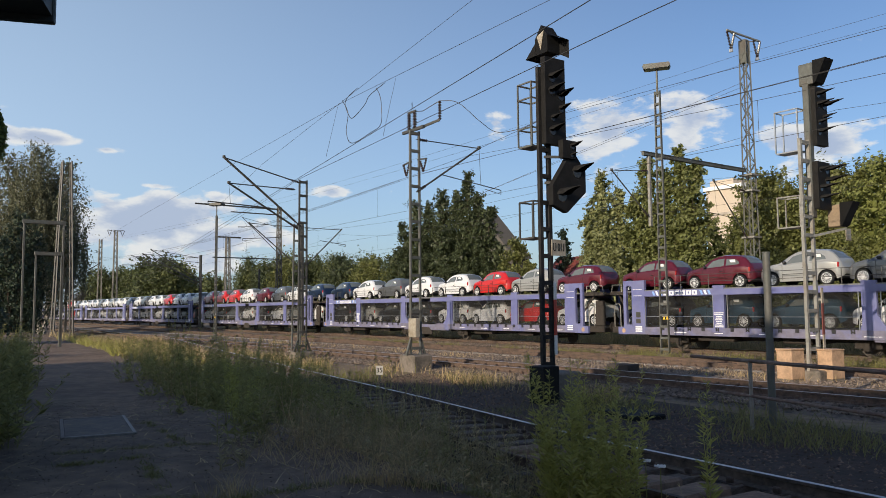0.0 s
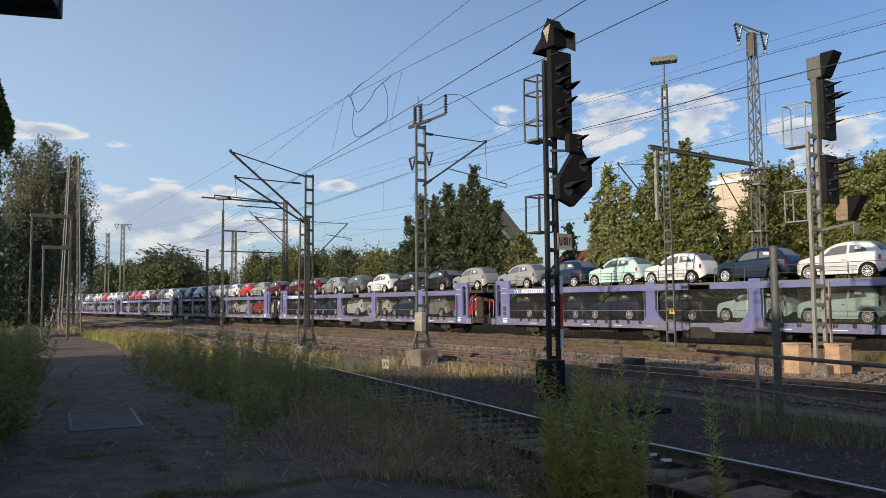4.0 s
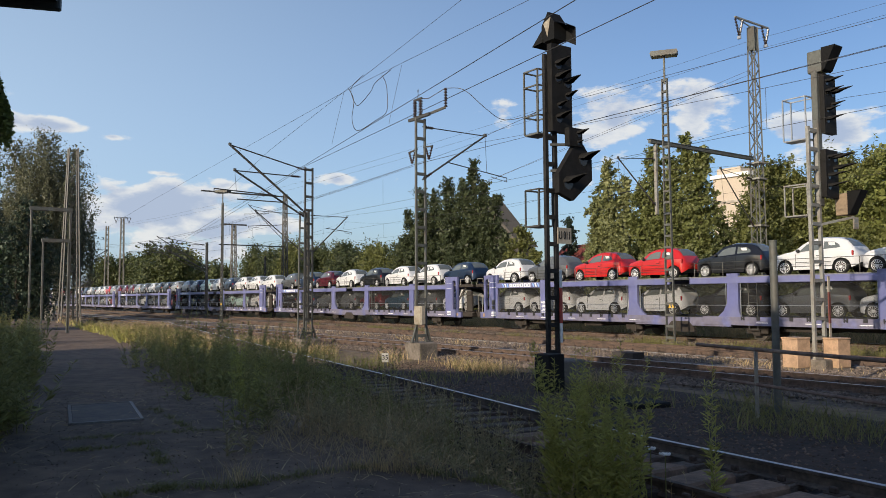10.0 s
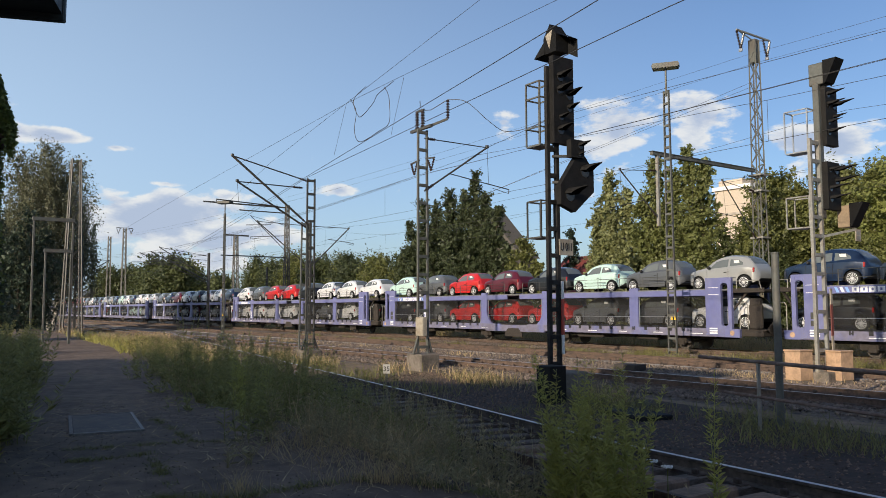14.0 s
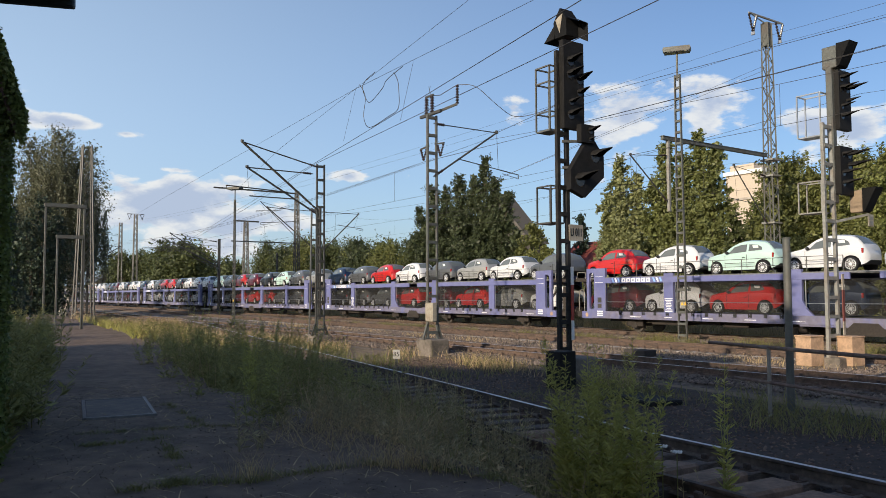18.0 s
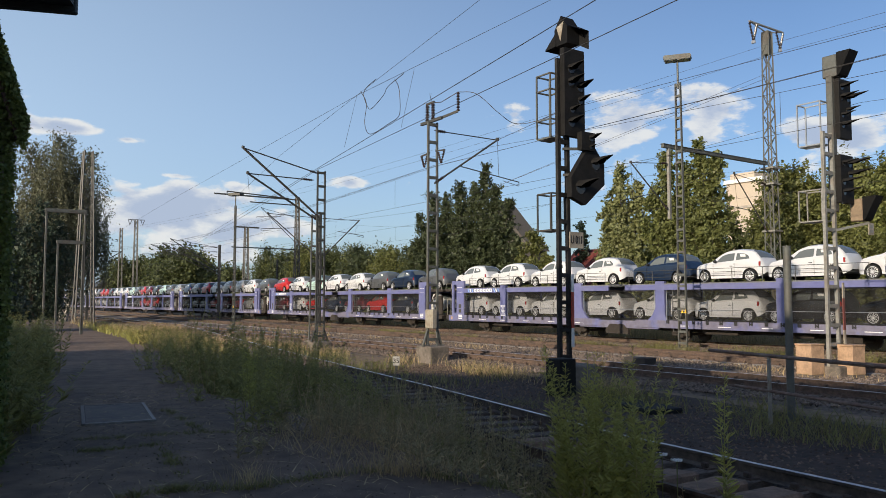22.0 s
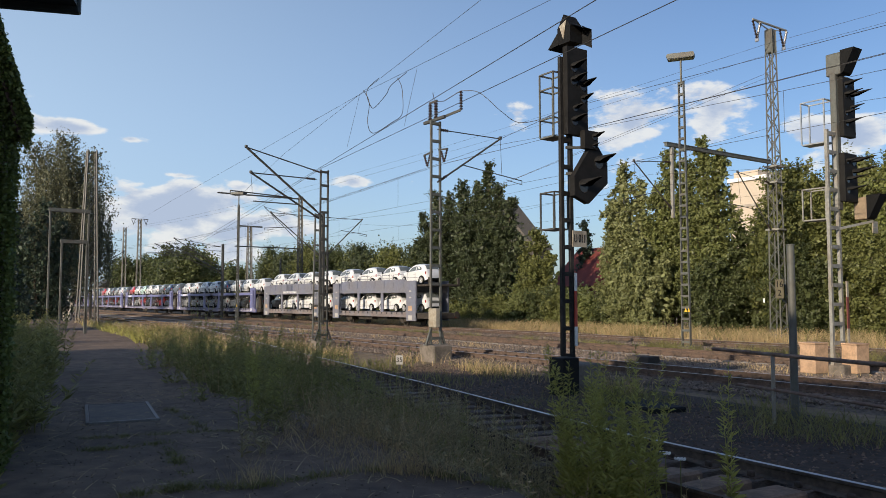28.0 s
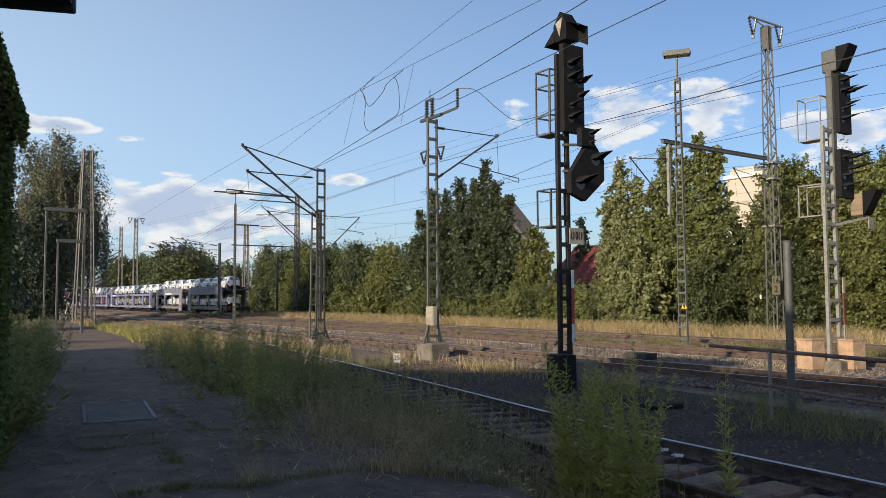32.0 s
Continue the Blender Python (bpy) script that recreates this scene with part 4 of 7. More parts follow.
def grey_wagon(x):
    """Two grey halves, each between flat end plates, the last with an open tail platform."""
    w = thing("car_transport_wagon", (x, Y1, 0), "grey double-deck car transport wagon with rust stains, loaded with white cars", "railway wagon", "wagons of the train")
    for h0, h1 in ((0.0, 12.95), (15.65, 28.75)):
        for s in (-1, 1):
            ya, yb = s * SIDE, s * (SIDE - 0.12)
            lo, hi = min(ya, yb), max(ya, yb)
            beam = part("sole_beam", Shape().box(h0, h1, lo, hi, 0.66, 1.04, 0.012), M_GREY_D, w, "rust-stained side beam")
            if s < 0:
                cl = Shape()
                for i in range(14):
                    cl.box(h0 + 1.6 + i * 0.74, h0 + 1.74 + i * 0.74, lo - 0.025, lo, 0.88, 1.02, 0.01)
                part("lashing_eyes", cl, M_TRIM, beam)["kind"] = "stuff"
            # side wall of the upper deck: panels between ribs
            part("upper_side", Shape().prism([(h0 + 1.0, 2.80), (h1 - 1.0, 2.80), (h1 - 1.0, 3.28), (h1 - 1.9, 3.42), (h0 + 2.2, 3.42), (h0 + 1.0, 3.24)], ya, yb), M_GREY, w, "grey panelled upper side")
            for i in range(8):
                xx = h0 + 1.6 + i * (h1 - h0 - 3.2) / 7
                part("rib", Shape().box(xx - 0.03, xx + 0.03, lo - 0.03 if s < 0 else lo, hi + (0.03 if s > 0 else 0), 2.82, 3.42, 0.006), M_GREY, w)
            part("deck_beam", Shape().box(h0 + 0.9, h1 - 0.9, lo, hi, 2.46, 2.80, 0.01).box(h0 + 0.9, h1 - 0.9, lo - (0.02 if s < 0 else 0), hi + (0.02 if s > 0 else 0), 2.76, 2.80), M_GREY, w, "grey deck beam")
            for xx in (h0 + 4.55, h0 + 8.3):
                part("side_post", Shape().box(xx - 0.16, xx + 0.16, lo + 0.004, hi - 0.004, 1.0, 2.5, 0.01), M_GREY, w, "grey side post")
            for x0, sg in ((h0, 1), (h1, -1)):
                p, q = sorted((x0, x0 + sg * 1.25))
                sh = Shape().box(p, q, lo - 0.005 if s < 0 else lo, hi, 0.42, 3.30, 0.012)
                for cz, sz in ((1.04, 1), (2.46, -1)):
                    r = 0.25
                    cx = x0 + sg * 1.25
                    arc = [(cx + sg * r * (1 - math.sin(a)), cz + sz * r * (1 - math.cos(a))) for a in np.linspace(0, math.pi / 2, 6)]
                    sh.prism([(cx, cz)] + arc, lo, hi)
                tw = part("end_plate", sh, M_GREY, w, "flat grey end plate")
                if s < 0:
                    a, b = sorted((x0 + sg * 0.45, x0 + sg * 0.95))
                    part("notice_panel", Shape().box(a, b, lo - 0.012, lo - 0.003, 0.5, 0.82, mat=0).box(a, b, lo - 0.012, lo - 0.003, 1.15, 1.5, mat=1).box(a + .1, b - .1, lo - 0.012, lo - 0.003, 2.05, 2.15, mat=0).box(a + .1, b - .1, lo - 0.012, lo - 0.003, 2.5, 2.6, mat=0), [M_DULL, M_BOX], tw, "pale notices and number bars")
            r = Shape()
            for i in range(6):
                a = h0 + 1.5 + i * (h1 - h0 - 3.0) / 6
                b = a + (h1 - h0 - 3.0) / 6 - 0.15
                r.tube([(a, s * (SIDE - 0.05), 3.4), (a, s * (SIDE - 0.05), 3.72), (a + 0.08, s * (SIDE - 0.05), 3.78), (b - 0.08, s * (SIDE - 0.05), 3.78), (b, s * (SIDE - 0.05), 3.72), (b, s * (SIDE - 0.05), 3.4)], 0.02, 5)
            part("deck_railing", r, M_GREY, w, "bent tube hoops on the upper side")
        part("upper_deck", Shape().box(h0 + 0.2, h1 - 0.2, -1.32, 1.32, 2.98, 3.04), M_DECK, w)
        part("lower_floor", Shape().box(h0, h1, -1.32, 1.32, 0.94, 1.02), M_DECK, w)
        part("underframe", Shape().box(h0 + 0.4, h1 - 0.4, -0.5, 0.5, 0.45, 0.94).box(h0 + 4, h0 + 6.2, -1.1, 1.1, 0.4, 0.8, 0.03).cyl((h0 + 7, -0.9, 0.6), (h0 + 8.4, -0.9, 0.6), 0.15, 10), M_UNDER, w, "dark underframe")
        for xx in (h0 + 2.3, h1 - 2.3):
            wheelset(w, xx)
            part("axle_guard", Shape().box(xx - 0.5, xx + 0.5, -1.08, -1.0, 0.30, 0.62, 0.03).box(xx - 0.16, xx + 0.16, -1.12, -0.98, 0.22, 0.52, 0.02), M_UNDER, w, "axle box with leaf spring")
        if h0 < 1:
            s = Shape()
            for i in range(6):
                xx = 5.6 + i * 0.31
                s.box(xx, xx + 0.26, -SIDE - 0.008, -SIDE - 0.002, 2.55, 2.60).box(xx, xx + 0.09, -SIDE - 0.008, -SIDE - 0.002, 2.60, 2.69).box(xx + 0.17, xx + 0.26, -SIDE - 0.008, -SIDE - 0.002, 2.60, 2.69)
                s.box(xx, xx + 0.26, -SIDE - 0.008, -SIDE - 0.002, 2.69, 2.74)
            for i in range(3):
                for xx in (4.95 + i * 0.2, 7.5 + i * 0.2):
                    s.prism([(xx, 2.74), (xx + 0.1, 2.74), (xx + 0.19, 2.55), (xx + 0.09, 2.55)], -SIDE - 0.008, -SIDE - 0.002)
            part("block_letters", s, M_LOGO, w, "white block shapes")
    # short open link between the halves
    part("link_platform", Shape().box(12.9, 15.7, -1.2, 1.2, 2.90, 3.02).box(12.9, 15.7, -1.25, -1.15, 2.84, 3.06, 0.01), M_UNDER, w, "dark upper link platform")
    part("link_platform", Shape().box(12.9, 15.7, -1.2, 1.2, 0.92, 1.0).box(12.9, 15.7, -0.4, 0.4, 0.55, 0.92), M_UNDER, w, "dark lower link platform")
    ladder = Shape()
    for xx in (13.95, 14.7):
        ladder.cyl((xx, -1.25, 0.6), (xx, -1.25, 3.6), 0.025, 6)
    for i in range(7):
        ladder.cyl((13.95, -1.25, 0.9 + i * 0.38), (14.7, -1.25, 0.9 + i * 0.38), 0.018, 5)
    part("ladder", ladder, M_UNDER, w, "dark ladder between the halves")
    part("tail_platform", Shape().box(28.6, 30.3, -1.3, 1.3, 2.88, 3.03, 0.02).box(30.15, 30.3, -1.3, -1.15, 3.03, 3.5).box(30.15, 30.3, 1.15, 1.3, 3.03, 3.5), M_UNDER, w, "dark upper tail platform")
    part("tail_platform", Shape().box(28.6, 30.3, -1.3, 1.3, 0.6, 1.0, 0.02), M_UNDER, w, "dark lower tail platform")
    for yb in (-0.88, 0.88):
        part("buffer", Shape().cyl((30.3, yb, 0.9), (30.5, yb, 0.9), 0.09, 10).cyl((30.5, yb, 0.9), (30.55, yb, 0.9), 0.22, 14), M_UNDER, w, "round buffer")
    for yy in (-1.0, 1.0):
        part("tail_marker", Shape().box(30.3, 30.32, yy - 0.12, yy + 0.12, 0.68, 0.95), M_RED, w, "red tail marker plate")
    return w


def build_train():
    proto = None
    for n in sorted(LOADS):
        x = FRONT + n * UNIT
        m = Matrix.Translation((x, Y1, 0))
        if n == 8:
            w = grey_wagon(x)
        else:
            w = proto = blue_wagon(x) if proto is None else copy_thing(proto, m)
        MOVING.append((w, m))
        far = n < -2
        for deck, row in enumerate(LOADS[n]):
            z = ((2.735, 1.005) if n < 8 else (3.05, 1.02))[deck]
            for key, axle in zip(row.split(), AXLES[deck] if n < 8 else TAIL_AXLES[deck]):
                put_car(key, far, Matrix.Translation((x + axle - FW + random.uniform(-0.04, 0.04), Y1 + random.uniform(-0.04, 0.04), z)))


build_train()
# ---- masts, signals, wires ----
def ladder_mast(parent, h, w0, w1, gap=0.42, depth=0.12, leg=0.05, steel=None, z0=0.0, along="x"):
    """Two channels joined by batten plates; along: the axis on which the channels stand apart."""
    steel = steel or M_STEEL
    sw = (lambda u, v, z: (u, v, z)) if along == "x" else (lambda u, v, z: (v, u, z))
    for s in (-1, 1):
        sh = Shape()
        a, b = s * w0 / 2, s * w1 / 2
        v = []
        for u, z in ((a, z0), (b, h)):
            v += [sw(u - leg / 2, -depth / 2, z), sw(u + leg / 2, -depth / 2, z), sw(u + leg / 2, depth / 2, z), sw(u - leg / 2, depth / 2, z)]
        sh.add(v, [(0, 1, 2, 3)[::-1], (4, 5, 6, 7), (0, 1, 5, 4), (1, 2, 6, 5), (2, 3, 7, 6), (3, 0, 4, 7)])
        part("leg", sh, steel, parent, "steel channel of the mast")
    n = max(2, int((h - z0) / gap))
    for i in range(n):
        z = z0 + 0.25 + (h - z0 - 0.35) * i / (n - 1)
        w = w0 + (w1 - w0) * (z - z0) / (h - z0)
        for d in (-1, 1):
            e = d * (depth / 2)
            lo, hi = min(e, e + d * 0.008), max(e, e + d * 0.008)
            sh = Shape()
            if along == "x":
                sh.box(-w / 2, w / 2, lo, hi, z - 0.05, z + 0.05)
            else:
                sh.box(lo, hi, -w / 2, w / 2, z - 0.05, z + 0.05)
            if d == -1 or w0 > 0.3:
                part("batten", sh, steel, parent)


def lattice_mast(parent, h, w0, w1, steel, step=1.0, leg=0.07):
    at = lambda z: (w0 + (w1 - w0) * z / h) / 2
    for sx in (-1, 1):
        for sy in (-1, 1):
            part("leg", Shape().bar((sx * w0 / 2, sy * w0 / 2, 0), (sx * w1 / 2, sy * w1 / 2, h), leg, leg), steel, parent, "angle-steel corner leg")
    n = int(h / step)
    for side in range(4):
        sh = Shape()
        for i in range(n):
            z0, z1 = h * i / n, h * (i + 1) / n
            a, b = at(z0), at(z1)
            s = -1 if (i + side) % 2 else 1
            p = {0: ((s * a, -a), (-s * b, -b)), 1: ((s * a, a), (-s * b, b)), 2: ((-a, s * a), (-b, -s * b)), 3: ((a, s * a), (b, -s * b))}[side]
            sh.bar((*p[0], z0), (*p[1], z1), 0.035, 0.035)
            q = {0: ((-s * a, -a), (s * b, -b)), 1: ((-s * a, a), (s * b, b)), 2: ((-a, -s * a), (-b, s * b)), 3: ((a, -s * a), (b, s * b))}[side]
            if step > 0.9:
                sh.bar((*q[0], z0), (*q[1], z1), 0.03, 0.03)
        part("bracing", sh, steel, parent, "crossed lattice bracing")["kind"] = "stuff"


def insulator(parent, a, b, r=0.07, n=5, name="insulator"):
    a, b = Vector(a), Vector(b)
    sh = Shape().cyl(a, b, r * 0.35, 6)
    for i in range(n):
        p = a.lerp(b, (i + 0.5) / n)
        d = (b - a).normalized() * (b - a).length / n * 0.28
        sh.cyl(p - d, p + d, r, 8, r * 0.6)
    part(name, sh, M_INSUL, parent, "ribbed brown insulator")


def cantilever(parent, root_lo, root_hi, tip, arm=None, r=0.03):
    """A stay and a strut meeting at the tip, with insulators at the mast, and a registration arm."""
    lo, hi, tip = Vector(root_lo), Vector(root_hi), Vector(tip)
    for root, rr in ((lo, r * 1.15), (hi, r * 0.65)):
        d = (tip - root).normalized()
        insulator(parent, root + d * 0.08, root + d * 0.5, 0.06)
        part("strut" if rr > r else "stay", Shape().cyl(root, root + d * 0.09, rr * 0.9, 6).cyl(root + d * 0.48, tip, rr, 8), M_STEEL_D, parent, "steel bracket tube")
    part("tip_clamp", Shape().box(tip.x - 0.05, tip.x + 0.05, tip.y - 0.06, tip.y + 0.06, tip.z - 0.03, tip.z + 0.09, 0.015), M_STEEL_D, parent)
    if arm:
        a, b = Vector(arm[0]), Vector(arm[1])
        part("registration_arm", Shape().cyl(a, b, r * 0.7, 6).cyl(b, b + Vector((0, 0, -0.16)), r * 0.5, 5).cyl(b + Vector((0, 0, -0.16)), b.lerp(a, 0.28) + Vector((0, 0, -0.12)), r * 0.4, 5), M_STEEL_D, parent, "steady arm holding the contact wire")
        part("dropper", Shape().cyl(tip, b.lerp(a, 0.35), 0.008, 4), M_WIRE, parent)


def block(parent, x, y, w, d, z0, z1, name="foundation"):
    part(name, Shape().box(x - w / 2, x + w / 2, y - d / 2, y + d / 2, z0, z1, 0.04), M_CONCRETE, parent, "weathered concrete foundation block")


# mast between the siding and the third track
def mast_b():
    t = thing("catenary_mast", (-23.0, 15.43, 0), "grey ladder-built catenary mast on a concrete block with a bracket", "catenary mast", "catenary masts")
    block(t, 0, 0, 0.95, 0.8, -0.4, 0.32)
    ladder_mast(t, 8.45, 0.42, 0.38, 0.62, 0.09, 0.06, M_STEEL, 0.3, along="y")
    for s in (-1, 1):
        part("foot_plate", Shape().bar((0, s * 0.40, 0.32), (0, s * 0.22, 0.85), 0.09, 0.06).box(-0.1, 0.1, min(s * 0.15, s * 0.45), max(s * 0.15, s * 0.45), 0.31, 0.35), M_STEEL, t, "steel foot gusset")
    cantilever(t, (0, 0.08, 6.2), (0, 0.08, 8.15), (0, 3.02, 8.15), ((0, 1.2, 6.95), (0, 4.1, 6.6)))
    part("switch_beam", Shape().box(-0.75, 0.6, -0.05, 0.05, 8.45, 8.55).bar((0.5, 0, 8.5), (0.9, 0.5, 8.75), 0.08, 0.08), M_STEEL_D, t, "cross beam for the line switch")
    for x in (-0.35, 0.02):
        insulator(t, (x, 0, 8.55), (x, 0, 9.15), 0.09, 6)
    insulator(t, (0.9, 0.5, 8.75), (0.9, 0.5, 9.45), 0.07, 7)
    part("switch_blade", Shape().box(-0.42, 0.1, -0.03, 0.03, 9.15, 9.22).bar((-0.2, 0, 9.2), (-0.1, 0, 9.55), 0.01, 0.01).bar((-0.05, 0, 9.2), (-0.2, 0, 9.55), 0.01, 0.01), M_STEEL_D, t)
    for s in (-1, 1):
        part("side_arm", Shape().bar((s * 0.2, 0, 7.35), (s * 0.78, 0, 7.3), 0.05, 0.05), M_STEEL_D, t, "short feeder arm")
        insulator(t, (s * 0.74, 0, 7.28), (s * 0.55, 0, 6.85), 0.05)
        insulator(t, (s * 0.36, 0, 7.28), (s * 0.55, 0, 6.85), 0.05)
    part("control_box", Shape().box(-0.05, 0.42, -0.28, -0.09, 0.95, 1.62, 0.02), M_GREYBOX, t, "weathered beige control box")
    part("box_door", Shape().box(-0.02, 0.39, -0.295, -0.281, 1.0, 1.58, 0.004), M_GREYBOX, t)


def mast_a():
    t = thing("catenary_mast", (-32.0, 15.3, 0), "dark ladder-built catenary mast carrying two long brackets", "catenary mast", "catenary masts")
    block(t, 0, 0, 0.95, 0.8, -0.4, 0.1)
    ladder_mast(t, 7.9, 0.40, 0.36, 0.6, 0.09, 0.06, M_STEEL_D, 0.08, along="y")
    for s in (-1, 1):
        part("foot_plate", Shape().bar((0, s * 0.40, 0.1), (0, s * 0.22, 0.6), 0.09, 0.06).box(-0.1, 0.1, min(s * 0.15, s * 0.45), max(s * 0.15, s * 0.45), 0.09, 0.13), M_STEEL_D, t)
    cantilever(t, (0, -0.1, 5.75), (0, -0.1, 7.75), (0, -3.73, 8.55), None, 0.045)
    cantilever(t, (-0.25, -0.1, 5.65), (-0.1, -0.35, 7.45), (0, -3.5, 7.45), ((0, -1.6, 6.5), (0, -4.4, 6.6)), 0.04)


mast_b()
mast_a()


def slim_mast():
    t = thing("catenary_mast", (-36.3, 17.0, -0.2), "slim rust-grey ladder mast behind the twin brackets", "catenary mast", "catenary masts")
    ladder_mast(t, 6.6, 0.46, 0.26, 0.7, 0.09, 0.06, M_STEEL, 0.0, along="y")
    block(t, 0, 0, 0.7, 0.7, -0.3, 0.12)


slim_mast()


def far_mast(x, y, h, w, steel, tips=(), lattice=False, base=-0.2, jibs=()):
    t = thing("catenary_mast", (x, y, base), "distant grey catenary mast with bracket arms", "catenary mast", "catenary masts")
    if lattice:
        lattice_mast(t, h, w, w * 0.55, steel, 1.1, 0.12)
    else:
        ladder_mast(t, h, w, w * 0.85, 0.7, 0.16, 0.09, steel)
    block(t, 0, 0, w + 0.5, w + 0.5, -0.3, 0.15)
    for y0, y1, z, thick in jibs:
        part("jib", Shape().box(-thick, thick, y0, y1, z, z + 2 * thick, 0.01), M_STEEL_D, t, "long horizontal jib")
    for zl, zh, dy, zt in tips:
        s = 1 if dy > 0 else -1
        cantilever(t, (0, s * w / 2, zl), (0, s * w / 2, zh), (0, dy, zt), ((0, dy * 0.45, zt - 1.0), (0, dy * 1.12, zt - 1.25)), 0.04)


far_mast(-57.25, 27.3, 9.2, 0.35, M_STEEL_D, [(5.6, 8.9, 3.6, 8.9), (5.6, 8.9, -4.5, 9.0)])
far_mast(-98.0, 43.3, 16.4, 0.7, M_STEEL_D, [(10.2, 13.6, -5.2, 14.6)], True, jibs=[(-11.6, 0, 15.95, 0.09), (-6.8, -0.5, 15.2, 0.07), (-9.2, 0, 9.1, 0.07)])
far_mast(-82.2, 27.3, 8.2, 0.42, M_STEEL_D, [(5.2, 7.9, -6.0, 8.1), (5.6, 7.9, -5.2, 8.6)])
far_mast(-99.5, 41.1, 7.9, 0.3, M_STEEL_D)
far_mast(-110.0, 36.5, 10.0, 0.5, M_STEEL_D, [(6.3, 9.2, -6.5, 9.6), (6.0, 8.5, -9.5, 9.9)])
far_mast(-107.5, 39.6, 12.8, 0.8, M_STEEL_D, [], True, jibs=[(-1.9, 1.9, 12.7, 0.1)])
far_mast(-162.0, 36.7, 18.4, 0.9, M_STEEL_D, [], True)
far_mast(-164.0, 34.3, 16.8, 0.8, M_STEEL_D, [(10, 14, -6, 15)], True)
far_mast(-88.0, 15.2, 7.9, 0.35, M_STEEL_D, [(5.4, 7.6, 3.2, 7.4)])
pm = thing("lattice_mast", (-63.5, 10.73, -0.28), "grey lattice mast standing before the birch", "lattice mast", "catenary masts")
lattice_mast(pm, 13.7, 1.35, 0.6, M_STEEL_D, 0.92, 0.09)
block(pm, 0, 0, 1.8, 1.8, -0.2, 0.25)
far_mast(-145.0, 21.0, 9.0, 0.4, M_STEEL_D, [(5.4, 8.0, 4.2, 7.6), (5.4, 8.0, -4.0, 7.6)])


def cross_arms(x, y, z, half, steel):
    t = thing("line_cross_arm", (x, y, z), "steel cross arm with V-shaped insulators on the mast head", "cross arm", "mast cross arms")
    part("arm", Shape().bar((0, -half, 0), (0, half, 0), 0.09, 0.09).bar((0, -half, 0.02), (0, 0, -0.35), 0.05, 0.05).bar((0, half, 0.02), (0, 0, -0.35), 0.05, 0.05), steel, t)
    for s in (-1, 1):
        for e in (0.02, 0.75):
            insulator(t, (0, s * (half - e), -0.06), (0, s * (half - 0.38), -1.1), 0.09, 6)
        part("clamp", Shape().box(-0.12, 0.12, s * (half - 0.38) - 0.05, s * (half - 0.38) + 0.05, -1.28, -1.08, 0.02), M_GALV, t)


def tall_tower():
    t = thing("lattice_tower", (-26.17, 41.8, -0.2), "tall grey-green lattice mast for the overhead line", "lattice mast", "catenary masts")
    lattice_mast(t, 18.3, 0.66, 0.40, M_STEEL, 0.62, 0.07)
    block(t, 0, 0, 1.9, 1.7, -0.3, 0.12)
    part("head_plate", Shape().box(-0.19, 0.19, -0.19, 0.19, 16.9, 18.35, 0.02), M_STEEL, t, "plated mast head")
    # long jib over the far track with a hanging post
    jib = part("jib", Shape().box(-0.09, 0.09, -9.75, -0.4, 10.15, 10.33, 0.01).box(-0.12, 0.12, -9.8, -0.4, 10.33, 10.36), M_STEEL, t, "long horizontal jib")
    part("hanging_post", Shape().box(-0.08, 0.08, -9.35, -9.2, 6.4, 10.15, 0.01), M_STEEL_L, jib, "post hanging from the jib")
    cantilever(t, (0, -9.4, 6.9), (0, -9.4, 9.35), (0, -12.2, 9.1), ((0, -10.4, 7.7), (0, -13.0, 7.1)))
    cantilever(t, (0, -0.5, 6.2), (0, -0.5, 9.0), (0, -3.6, 9.35), ((0, -1.6, 7.3), (0, -4.3, 7.5)))
    for z in (9.0, 9.95, 6.2):
        part("collar", Shape().box(-0.42, 0.42, -0.40, 0.40, z, z + 0.1), M_STEEL_L, t)
    b = part("number_board", Shape().box(0.25, 0.75, -0.62, -0.58, 2.2, 3.3), mat("faded tan board", (0.10, 0.085, 0.05), 0.7, var=0.2, scale=4), t, "weathered tan kilometre board")
    for k, txt in enumerate(("16", "2")):
        cu = bpy.data.curves.new("numerals", "FONT")
        cu.body, cu.size, cu.extrude, cu.align_x = txt, 0.5, 0.004, "CENTER"
        ob = new("numerals", cu)
        ob.parent = b
        ob.matrix_basis = pose(0.5, -0.63, 2.85 - 0.5 * k, 90, 0, 0)
        cu.materials.append(M_BLACK)
        tagged(ob, "dark numerals " + txt)
    part("tag", Shape().box(-0.58, -0.48, -0.60, -0.57, 1.95, 2.2), M_WHITE, t, "small white tag")


tall_tower()
cross_arms(-26.17, 41.8, 18.42, 1.75, M_STEEL_L)
cross_arms(-162.0, 36.7, 18.3, 1.6, M_STEEL_D)


